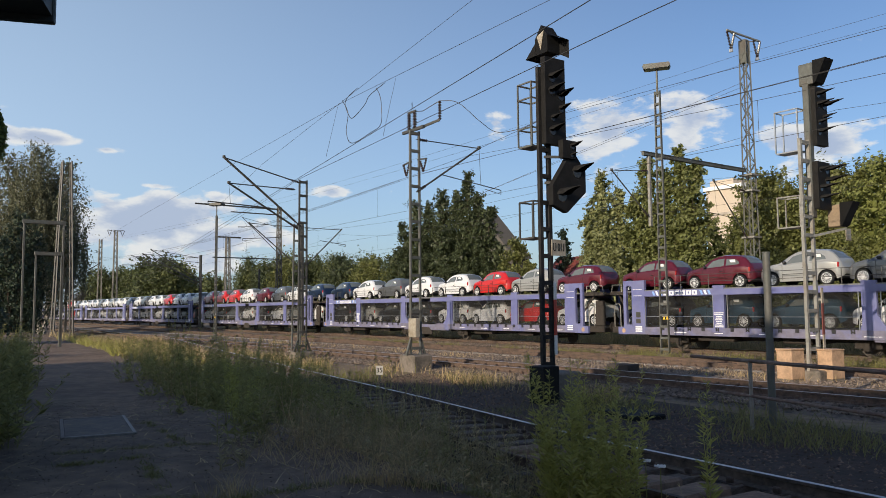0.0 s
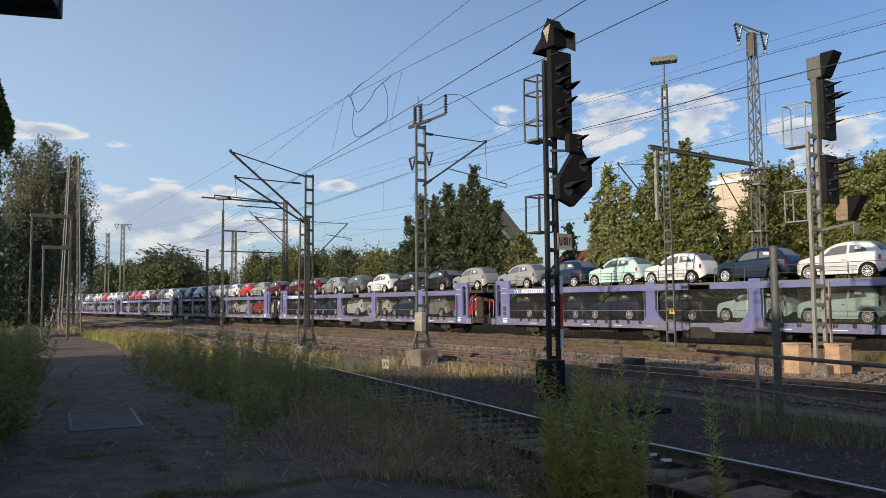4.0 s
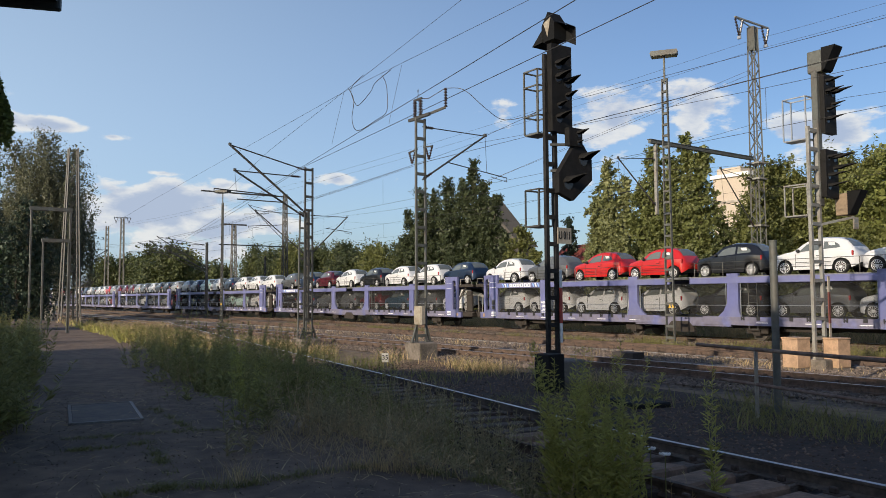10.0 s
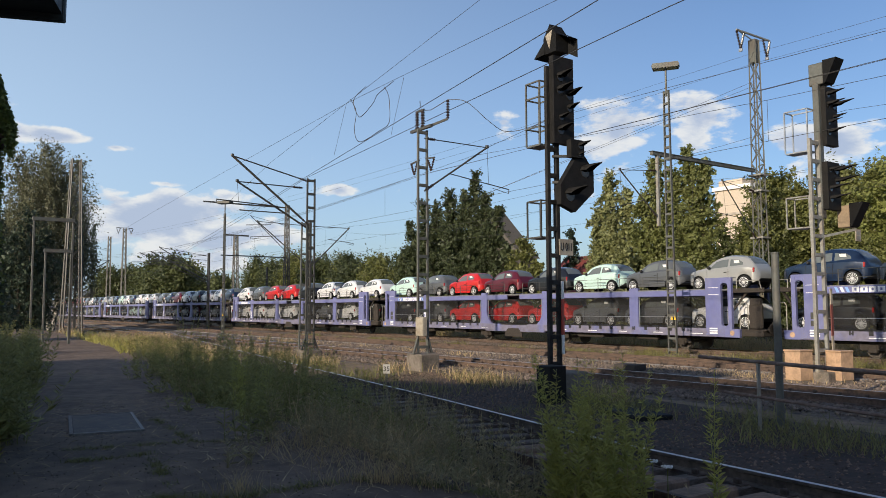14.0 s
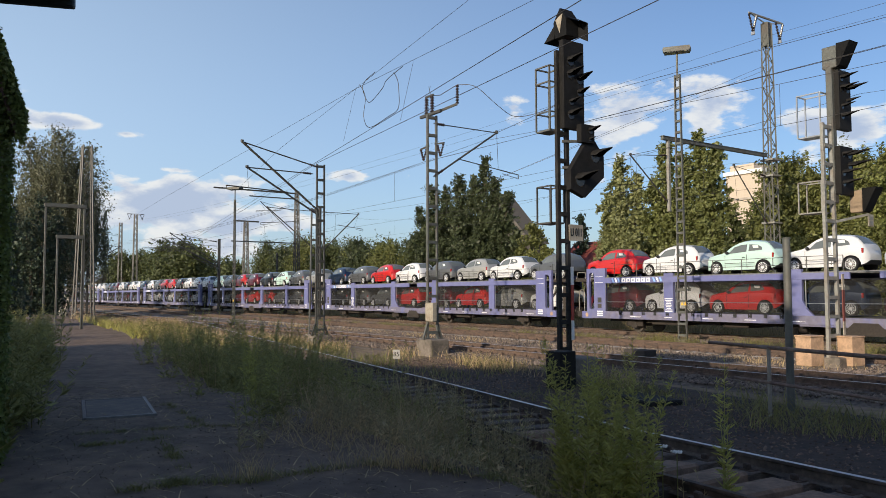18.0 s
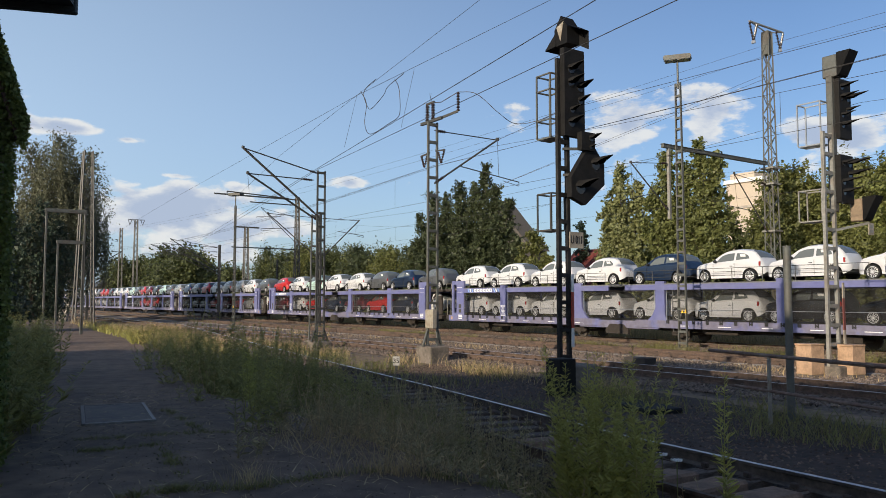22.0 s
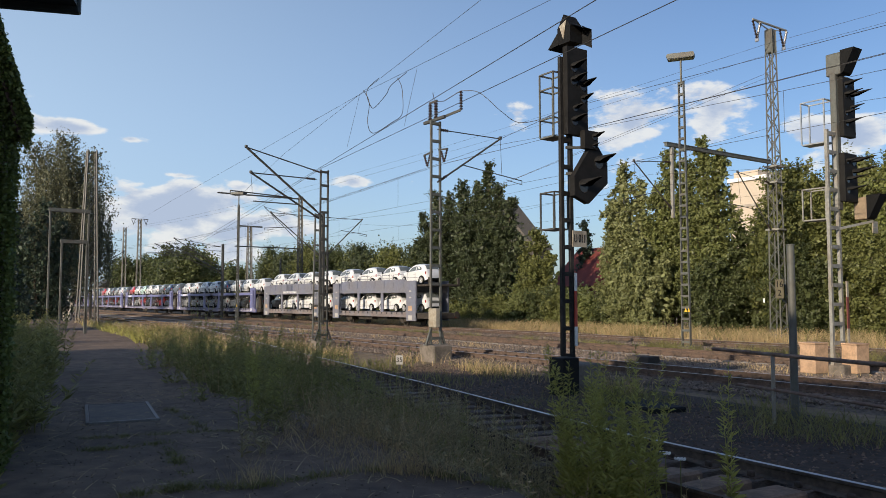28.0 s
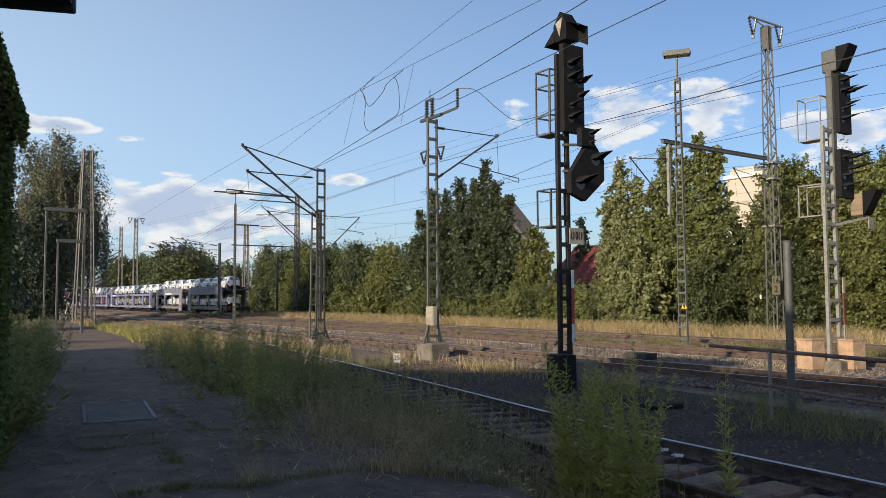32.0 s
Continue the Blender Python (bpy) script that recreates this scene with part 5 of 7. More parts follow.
def lamp_mast(x, y, z, h, width=0.34):
    t = thing("lamp_mast", (x, y, z), "slim ladder-built lamp mast with a flat white floodlight head", "lamp mast", "lamp masts")
    ladder_mast(t, h * 0.92, width * 1.25, width * 0.75, 0.47, 0.1, 0.045, M_STEEL)
    part("top_tube", Shape().cyl((0, 0, h * 0.9), (0, 0, h), 0.045, 8), M_STEEL, t)
    head = Shape()
    head.prism([(-0.6, 0.1), (-0.54, -0.02), (0.54, -0.02), (0.6, 0.1), (0.55, 0.2), (-0.55, 0.2)], -0.27, 0.27)
    hd = part("lamp_head", head, M_STEEL, t, "flat pale floodlight housing")
    hd.matrix_basis = pose(0, 0, h, 0, 0, 35)
    part("lens", Shape().box(-0.5, 0.5, -0.22, 0.22, -0.035, -0.021), M_GALV, hd, "frosted lamp cover")
    part("foot", Shape().box(-0.3, 0.3, -0.25, 0.25, -0.35, 0.06, 0.02), M_CONCRETE, t)
    for k in range(2):
        part("warning_sign", Shape().prism([(-0.02 + 0.16 * k, 1.55), (0.12 + 0.16 * k, 1.55), (0.05 + 0.16 * k, 1.72)], -0.085, -0.075), M_YELLOW, t, "small yellow warning sign")


lamp_mast(-21.62, 27.6, -0.15, 12.75)
lamp_mast(-60.4, 21.3, -0.15, 10.6)


def hood(s, x, y, z, r=0.11, l=0.42):
    """A long pointed sun hood over a lamp, its lamp facing +x."""
    n = 9
    v = []
    for i in range(n):
        a = math.pi * (0.06 + 0.88 * i / (n - 1))
        v.append((x, y + r * math.cos(a), z + r * math.sin(a)))
    for i in range(n):
        a = math.pi * (0.06 + 0.88 * i / (n - 1))
        d = l * (0.25 + 0.75 * math.sin(a) ** 2)
        v.append((x + d, y + r * 0.75 * math.cos(a), z + r * 0.95 * math.sin(a)))
    v += [(p[0], p[1] * 1.0, p[2] + 0.012) for p in v]
    f = []
    for i in range(n - 1):
        f += [(i, i + 1, n + i + 1, n + i), (2 * n + i, 2 * n + n + i, 2 * n + n + i + 1, 2 * n + i + 1), (n + i, n + i + 1, 3 * n + i + 1, 3 * n + i)]
    s.add(v, f)


def signal_panel(t, outline, x, lamps, label, far=3.9):
    """A dark plate in the y-z plane facing +x with hooded lamps: (y, z, radius)."""
    n = len(outline)
    s = Shape()
    v = [(x, y, z) for y, z in outline] + [(x - 0.16, y, z) for y, z in outline]
    s.add(v, [tuple(range(n)), tuple(range(n, 2 * n))[::-1]] + [(i, n + i, n + (i + 1) % n, (i + 1) % n) for i in range(n)])
    pl = part("signal_screen", s, M_SCREEN, t, label)
    for y, z, r in lamps:
        h = Shape()
        hood(h, x, y, z, r, r * far)
        part("sun_hood", h, M_SCREEN, pl, "long black lamp hood")
        part("lens", Shape().lathe([(0.0, 0.012), (r * 0.8, 0.012), (r * 0.9, 0.0)], (x, y, z), 12, "x"), M_GLASSD, pl, "dark signal lens")


def cage(t, x0, x1, y0, y1, z0, z1, rings, steel):
    for x in (x0, x1):
        for y in (y0, y1):
            part("cage_post", Shape().bar((x, y, z0), (x, y, z1), 0.035, 0.035), steel, t, "upright of the service cage")
    for z in rings:
        s = Shape()
        for a, b in (((x0, y0), (x1, y0)), ((x1, y0), (x1, y1)), ((x1, y1), (x0, y1)), ((x0, y1), (x0, y0))):
            s.bar((*a, z), (*b, z), 0.035, 0.035)
        part("cage_rail", s, steel, t, "railing round the service cage")
    part("platform", Shape().box(x0, x1, y0, y1, z0 - 0.03, z0 + 0.01), steel, t, "small grating platform")


def signal_one():
    t = thing("light_signal", (-13.74, 13.08, -0.28), "tall dark railway light signal with long hoods and service cages", "railway signal", "light signals")
    ladder_mast(t, 8.2, 0.31, 0.29, 0.62, 0.09, 0.10, M_POLE, 0.6, along="y")
    block(t, 0.1, 0.15, 0.9, 0.9, -0.1, 0.68)
    part("cable_box", Shape().box(0.25, 0.75, -0.85, -0.35, 0.0, 0.87, 0.02), M_SCREEN, t, "dark cable box")
    signal_panel(t, [(-0.1, 6.25), (0.58, 6.25), (0.58, 8.45), (-0.1, 8.45)], 0.2,
                 [(0.13, 7.92, 0.125), (0.13, 7.58, 0.13), (0.15, 6.9, 0.085), (0.13, 6.58, 0.125), (0.44, 7.5, 0.13), (0.44, 7.17, 0.10)], "tall black main signal screen", 3.5)
    signal_panel(t, [(0.25, 5.9), (0.7, 5.9), (0.7, 6.35), (0.25, 6.35)], 0.42, [(0.58, 6.2, 0.09), (0.55, 5.98, 0.05)], "small auxiliary lamp box")
    signal_panel(t, [(-0.06, 4.72), (0.42, 4.55), (1.08, 5.1), (1.08, 5.62), (0.78, 5.98), (0.52, 5.98), (-0.06, 5.2)], 0.36, [(0.78, 5.58, 0.17), (0.25, 4.95, 0.18)], "black distant signal screen with cut corners", 3.4)
    for a, b in (((0, 0, 5.95), (0.3, 0.45, 5.95)), ((0, 0, 5.3), (0.25, 0.3, 5.3)), ((0, 0, 6.6), (0.1, 0.2, 6.6))):
        part("bracket", Shape().bar(a, b, 0.06, 0.06), M_STEEL_D, t)
    # route indicator on the top with a pale wedge
    top = Shape().prism([(-0.25, 8.58), (0.2, 8.58), (0.2, 9.0), (-0.02, 9.32), (-0.25, 9.0)], 0.0, 0.42)
    box = part("route_indicator", top, M_BLACK, t, "black route indicator box with hoods")
    part("wedge", Shape().add([(0.08, -0.012, 9.15), (-0.17, -0.012, 9.05), (-0.03, -0.012, 8.68), (0.08, -0.004, 9.15), (-0.17, -0.004, 9.05), (-0.03, -0.004, 8.68)], [(0, 1, 2), (3, 5, 4)]), M_GREYBOX, box, "pale triangular sheet")
    part("side_hood", Shape().add([(0.2, 0.0, 9.05), (0.45, 0.02, 8.9), (0.45, 0.5, 8.9), (0.2, 0.42, 9.05), (0.4, 0.55, 8.45), (0.2, 0.42, 8.58)], [(0, 1, 2, 3), (3, 2, 4, 5)]), M_BLACK, box, "flared hood")
    part("flare", Shape().add([(-0.25, 0.0, 8.9), (-0.5, -0.1, 8.52), (-0.2, -0.02, 8.58), (-0.25, 0.42, 8.9), (-0.5, 0.4, 8.52)], [(0, 1, 2), (0, 3, 4, 1)]), M_BLACK, box)
    cage(t, -0.62, -0.12, -0.28, 0.16, 6.25, 7.85, (6.7, 7.45, 7.85), M_STEEL)
    cage(t, -0.62, -0.12, -0.28, 0.16, 3.95, 4.85, (4.85,), M_STEEL_D)
    sg = part("mast_plate", Shape().box(0.06, 0.09, 0.17, 0.25, 1.08, 1.55), M_WHITE, t, "white and red striped mast plate")
    part("red_field", Shape().box(0.06, 0.09, 0.17, 0.25, 1.55, 2.42), M_RED, sg, "red middle field")
    part("white_field", Shape().box(0.06, 0.09, 0.17, 0.25, 2.42, 2.86), M_WHITE, sg)
    b = part("name_board", Shape().box(0.06, 0.08, 0.13, 0.6, 3.5, 3.9), M_GREYBOX, t, "white name board lettered U 011")
    cu = bpy.data.curves.new("lettering", "FONT")
    cu.body, cu.size, cu.extrude, cu.align_x, cu.align_y = "U 011", 0.24, 0.003, "CENTER", "CENTER"
    ob = new("lettering", cu)
    ob.parent = b
    ob.matrix_basis = pose(0.085, 0.365, 3.7, 90, 0, 90) @ Matrix.Diagonal((0.68, 1.2, 1, 1))
    cu.materials.append(M_BLACK)
    tagged(ob, "dark letters U 011")


M_RED_D = mat("weathered red enamel", (0.16, 0.045, 0.035), 0.6, var=0.2, scale=5)
M_TAN = mat("faded tan paint", (0.26, 0.19, 0.12), 0.6, var=0.15, scale=3)


def signal_two():
    t = thing("light_signal", (-11.73, 21.6, -0.1), "railway light signal on a pale ladder mast between the tracks", "railway signal", "light signals")
    ladder_mast(t, 6.9, 0.56, 0.46, 0.52, 0.09, 0.10, M_STEEL_L, 0.0, along="y")
    block(t, 0, 0, 0.66, 0.7, -0.3, 0.2)
    signal_panel(t, [(0.34, 6.75), (0.98, 6.75), (0.98, 8.5), (0.34, 8.5)], 0.22, [(0.5, 8.25, 0.10), (0.5, 7.95, 0.10), (0.82, 7.95, 0.12), (0.78, 7.6, 0.08), (0.5, 7.42, 0.08), (0.5, 7.12, 0.10)], "dark upper signal screen", 5.0)
    signal_panel(t, [(0.26, 4.85), (0.94, 4.85), (0.94, 6.25), (0.26, 6.25)], 0.24, [(0.42, 6.0, 0.08), (0.76, 6.0, 0.12), (0.76, 5.68, 0.12), (0.42, 5.45, 0.1), (0.42, 5.15, 0.1)], "dark lower signal screen", 5.6)
    part("back_rib", Shape().box(-0.1, 0.08, 0.2, 0.42, 4.6, 8.6, 0.02), M_STEEL, t, "upright carrying the screens")
    bx = part("route_indicator", Shape().box(-0.2, 0.22, 0.22, 0.62, 8.55, 9.2, 0.02), M_STEEL, t, "grey indicator box with a dark hood")
    part("hood_sheet", Shape().prism([(0.22, 8.55), (0.3, 8.6), (0.62, 9.25), (0.22, 9.25)], 0.24, 0.72), M_BLACK, bx, "dark flared hood")
    cage(t, -0.85, -0.15, -0.05, 0.4, 6.6, 7.85, (7.85,), M_GALV)
    cage(t, -0.85, -0.15, -0.1, 0.35, 4.35, 5.25, (5.25,), M_STEEL_L)
    part("arm", Shape().bar((0, 0.2, 4.05), (0.45, 1.3, 4.3), 0.07, 0.07), M_STEEL_L, t, "side arm")
    b2 = part("lamp_box", Shape().box(0.1, 0.45, 0.95, 1.35, 4.35, 5.0, 0.02), M_TAN, t, "tan lamp box on the arm")
    part("lamp_hood", Shape().prism([(0.45, 4.35), (0.52, 4.4), (0.85, 5.05), (0.45, 5.05)], 0.98, 1.4), M_BLACK, b2, "dark flared hood")
    pl = part("name_board", Shape().box(0.45, 0.47, 1.25, 1.55, 3.95, 4.3), M_GREYBOX, t, "small pale board with bars")
    part("bars", Shape().box(0.468, 0.475, 1.3, 1.5, 4.14, 4.24).box(0.468, 0.475, 1.3, 1.5, 4.0, 4.1), M_STEEL_L, pl)
    sg = part("mast_plate", Shape().box(0.12, 0.15, 0.3, 0.4, 0.75, 1.2), M_GREYBOX, t, "striped mast plate")
    part("red_field", Shape().box(0.12, 0.15, 0.3, 0.4, 1.2, 2.1), M_RED_D, sg, "red middle field")
    part("white_field", Shape().box(0.12, 0.15, 0.3, 0.4, 2.1, 2.55), M_GREYBOX, sg)


signal_one()
signal_two()


def cabinet(x, y, w, d, h):
    t = thing("cable_cabinet", pose(x, y, -0.14, 0, 0, -8), "tan trackside cable cabinet with a worn lid", "cabinet", "trackside cabinets")
    part("body", Shape().box(-w / 2, w / 2, -d / 2, d / 2, 0, h - 0.05, 0.015), M_BOX, t)
    part("lid", Shape().box(-w / 2 - 0.015, w / 2 + 0.015, -d / 2 - 0.015, d / 2 + 0.015, h - 0.05, h, 0.012), M_BOX, t, "slightly overhanging lid")
    part("plinth", Shape().box(-w / 2 + 0.02, w / 2 - 0.02, -d / 2 + 0.02, d / 2 - 0.02, -0.15, 0.0), M_CONCRETE, t)
    part("crack", Shape().box(-w / 2 + 0.02, -w / 2 + 0.03, -d / 2 - 0.003, -d / 2, 0.05, h - 0.1), M_BLACK, t, "dark door joint")


cabinet(-12.12, 21.02, 0.52, 0.55, 0.86)
cabinet(-11.42, 21.92, 0.48, 0.55, 0.84)


def wire(name, pts, r, label, cat="overhead wire", group="overhead wires"):
    cu = bpy.data.curves.new(name, "CURVE")
    cu.dimensions, cu.bevel_depth, cu.bevel_resolution = "3D", r, 1
    sp = cu.splines.new("POLY")
    sp.points.add(len(pts) - 1)
    for p, q in zip(sp.points, pts):
        p.co = (*q, 1)
    cu.materials.append(M_WIRE)
    return tagged(new(name, cu), label, cat, group)


def sag(a, b, d, n=14):
    a, b = Vector(a), Vector(b)
    return [tuple(a.lerp(b, i / n) - Vector((0, 0, 4 * d * (i / n) * (1 - i / n)))) for i in range(n + 1)]


def overhead(centre, z_c, z_m, supports, x0, x1, label):
    xs = np.arange(x0, x1 + 1, 4.0)
    wire("contact_wire", [(x, centre(x), z_c) for x in xs], 0.006, "taut contact wire over " + label)
    pts = []
    for a, b in zip(supports, supports[1:]):
        n = 10
        for i in range(n):
            x = a + (b - a) * i / n
            pts.append((x, centre(x), z_m - 4 * (z_m - z_c - 0.35) * 0.72 * (i / n) * (1 - i / n)))
    wire("catenary_wire", pts, 0.006, "sagging carrier wire over " + label)
    dr = Shape()
    for p in pts[::3]:
        dr.cyl(p, (p[0], p[1], z_c), 0.005, 4)
    d = single("droppers", dr, M_WIRE, "thin droppers of the overhead line over " + label, "dropper wires", kind="stuff")


overhead(lambda x: Y1, 6.55, 8.3, [-235, -190, -145, -98, -57, -26, 8, 45], -235, 45, "the far track")
overhead(lambda x: Y2 , 6.4, 8.1, [-235, -190, -145, -98, -57, -12, 40], -235, 40, "the middle track")
overhead(lambda x: Y3 + 0.15, 6.1, 7.75, [-235, -190, -145, -88, -23, 38], -235, 38, "the third track")
wire("contact_wire", [(14, 2.95, 5.6), (-6.6, 6.77, 5.6), (-24, 10.0, 5.6), (-60, 16.6, 5.6), (-120, 17.7, 5.6)], 0.0062, "taut contact wire over the siding")
wire("contact_wire", [(20, 5.2, 5.6), (-6.0, 7.58, 5.6), (-19.5, 9.22, 5.6), (-31, 11.5, 5.6), (-60, 16.9, 5.6)], 0.006, "contact wire crossing over to the siding")
for y, z in ((40.9, 17.0), (42.7, 17.0)):
    for dz in (0.0,):
        wire("feeder_line", sag((-162, y - 4, 17.0 + dz), (-26.17, y, z + dz), 1.2) + sag((-26.17, y, z + dz), (60, y + 1, z + 0.8 + dz), 0.6)[1:], 0.008, "thin feeder line between tall masts", "feeder line")
for y0, y1, z in ((43.5, 41.8, 15.6), (43.0, 41.5, 15.2)):
    wire("guy_line", [(-26.17, y1, z), (-40.0, 32.0, 9.6)], 0.01, "slanting anchor wire from the tall mast", "anchor wire")
for s, z in ((-0.55, 6.8), (0.55, 6.8)):
    wire("feeder_line", sag((-88, 15.2 + s, z + 0.5), (-23 + s, 15.43, z), 0.9) + sag((-23 + s, 15.43, z), (34, 15.5 + 0.2 * s, z + 0.15), 0.15)[1:], 0.006, "feeder line along the mast row", "feeder line")
def bend(p, n=6):
    """Catmull-Rom points through p."""
    p = [Vector(q) for q in p]
    p = [p[0] * 2 - p[1]] + p + [p[-1] * 2 - p[-2]]
    out = []
    for a, b, c, e in zip(p, p[1:], p[2:], p[3:]):
        for k in range(n):
            t = k / n
            out.append(tuple(0.5 * (2 * b + (c - a) * t + (2 * a - 5 * b + 4 * c - e) * t * t + (3 * b - a - 3 * c + e) * t ** 3)))
    return out + [tuple(p[-2])]


# slack loops and jumpers beside the switch mast
wire("jumper_wire", bend([(-22.1, 15.93, 9.45), (-21.5, 16.3, 9.3), (-21.0, 16.9, 8.6), (-20.8, 17.5, 8.25), (-20.2, 18.0, 8.3), (-19.5, 18.3, 8.5)]), 0.013, "slack jumper wire from the line switch", "jumper wire")
wire("jumper_wire", [(-23.1, 15.43, 9.2), (-22.7, 15.6, 9.15), (-22.1, 15.93, 9.45)], 0.014, "short jumper wire on the line switch", "jumper wire")
part_ins = thing("line_insulator", (-19.3, 18.4, 8.52), "brown insulator in the carrier wire", "insulator")
insulator(part_ins, (-0.2, 0, 0), (0.25, 0.1, 0.06), 0.09, 4)
part("wire_tail", Shape().cyl((0.2, 0.1, 0.06), (19, -0.55, -0.6), 0.007, 5).cyl((-0.2, 0, 0), (-3.7, 0.05, -0.37), 0.009, 5), M_WIRE, part_ins, "carrier wire on both sides")
for loop in ([(-15.87, 7.26), (-16.34, 7.15), (-16.48, 7.0), (-16.28, 6.67), (-16.06, 6.58), (-15.51, 6.78), (-15.3, 6.94), (-14.6, 7.08)],
             [(-16.63, 7.13), (-16.34, 6.76), (-16.42, 6.28), (-16.13, 5.96), (-15.25, 6.05), (-14.79, 6.16), (-14.77, 6.61), (-14.84, 6.85), (-15.0, 7.05)]):
    wire("loop_wire", bend([(x, 9.0, z) for x, z in loop]), 0.008, "slack wire loop hanging from the carrier wire", "wire loop")
wire("carrier_wire", [(30, 9, 7.5), (-9.85, 9, 7.18), (-16.84, 9, 7.07), (-40, 10.6, 7.0), (-88, 15.0, 7.3)], 0.0045, "carrier wire with slack loops over the siding", "carrier wire")
wire("anchor_wire", [(-4.0, 9, 9.0), (-11.85, 9, 7.84), (-16.93, 9, 7.06), (-21.6, 9, 6.33), (-27, 9.6, 5.75)], 0.0042, "anchor wire joining the carrier wire", "anchor wire")
for x, y, z in ((-16.84, 9.0, 7.07), (-14.15, 9.0, 7.07)):
    wire("dropper_wire", [(x, y, z), (x * 0.975, 8.45, 5.62)], 0.004, "thin dropper under the carrier wire", "dropper wire")
# ---- trees, shrubs, grass ----
rng = np.random.default_rng(7)
L_OAK = leafy("broad leaves", (0.165, 0.175, 0.055), 0.22)
L_POP = leafy("silvery poplar leaves", (0.245, 0.258, 0.11), 0.22)
L_DARK = leafy("dark leaves", (0.095, 0.112, 0.042), 0.22)
L_BIG = leafy("deep green leaves", (0.074, 0.092, 0.042), 0.3)
L_POP2 = leafy("green poplar leaves", (0.185, 0.203, 0.07), 0.22)
L_MAPLE = leafy("light maple leaves", (0.215, 0.235, 0.07), 0.22)
L_YEL = leafy("yellowing leaves", (0.40, 0.32, 0.03))
L_BIRCH = leafy("hanging birch leaves", (0.145, 0.15, 0.09), 0.35)
L_IVY = leafy("ivy leaves", (0.15, 0.18, 0.045), 0.4, 0.25)
L_CON = leafy("spruce needles", (0.036, 0.055, 0.032), 0.3, 0.1)
L_DRY = leafy("dry grass blades", (0.5, 0.37, 0.19), 0.3, 0.3)
L_GRASS = leafy("green grass blades", (0.22, 0.205, 0.07), 0.35, 0.35)
L_WEED = leafy("weed leaves", (0.30, 0.285, 0.10), 0.35, 0.35)
L_MUG = leafy("grey-green mugwort leaves", (0.36, 0.30, 0.16), 0.35, 0.35)
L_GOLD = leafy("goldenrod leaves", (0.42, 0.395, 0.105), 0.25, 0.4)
M_BARK = mat("grey-brown bark", (0.075, 0.058, 0.042), 0.95, var=0.4, scale=5, bump=0.8, bscale=25, stretch=(1, 1, 0.2))
M_BARK_B = mat("birch bark", (0.42, 0.40, 0.36), 0.8, var=0.2, scale=3, col2=(0.06, 0.05, 0.045), mix=0.35, stretch=(0.4, 0.4, 2))


def leaf_quads(c, size, up=0.25, long=1.5, facing=None):
    """Small rhombic leaves at the points c, turned at random or roughly facing a given way."""
    n = len(c)
    d = rng.normal(size=(n, 3))
    if facing is None:
        d[:, 2] += up
        w = np.cross(d, rng.normal(size=(n, 3)))
    else:
        nrm = facing * 1.0 + rng.normal(0, 0.75, (n, 3)) + np.array([0, 0, 0.35])
        d = np.cross(nrm, d)
        w = np.cross(nrm, d)
    d /= np.linalg.norm(d, axis=1, keepdims=True) + 1e-9
    w /= np.linalg.norm(w, axis=1, keepdims=True) + 1e-9
    s = size * rng.uniform(0.6, 1.35, (n, 1))
    a, b = d * s * long * 0.5, w * s * 0.5
    return np.stack([c - a, c + b - a * 0.15, c + a, c - b - a * 0.15], 1)


def outline(u, habit):
    # width of a crown by its height, from 0 at its foot to 1 at its tip
    if habit == "cone":
        return (1 - u) ** 0.8 * min(1, 0.6 + 3 * u)
    if habit == "poplar":
        return min(1, 0.62 + 1.6 * u) * (1 - u ** 2.2) ** 0.75
    return math.sin(math.pi * min(0.985, 0.2 + 0.78 * u)) ** 0.65


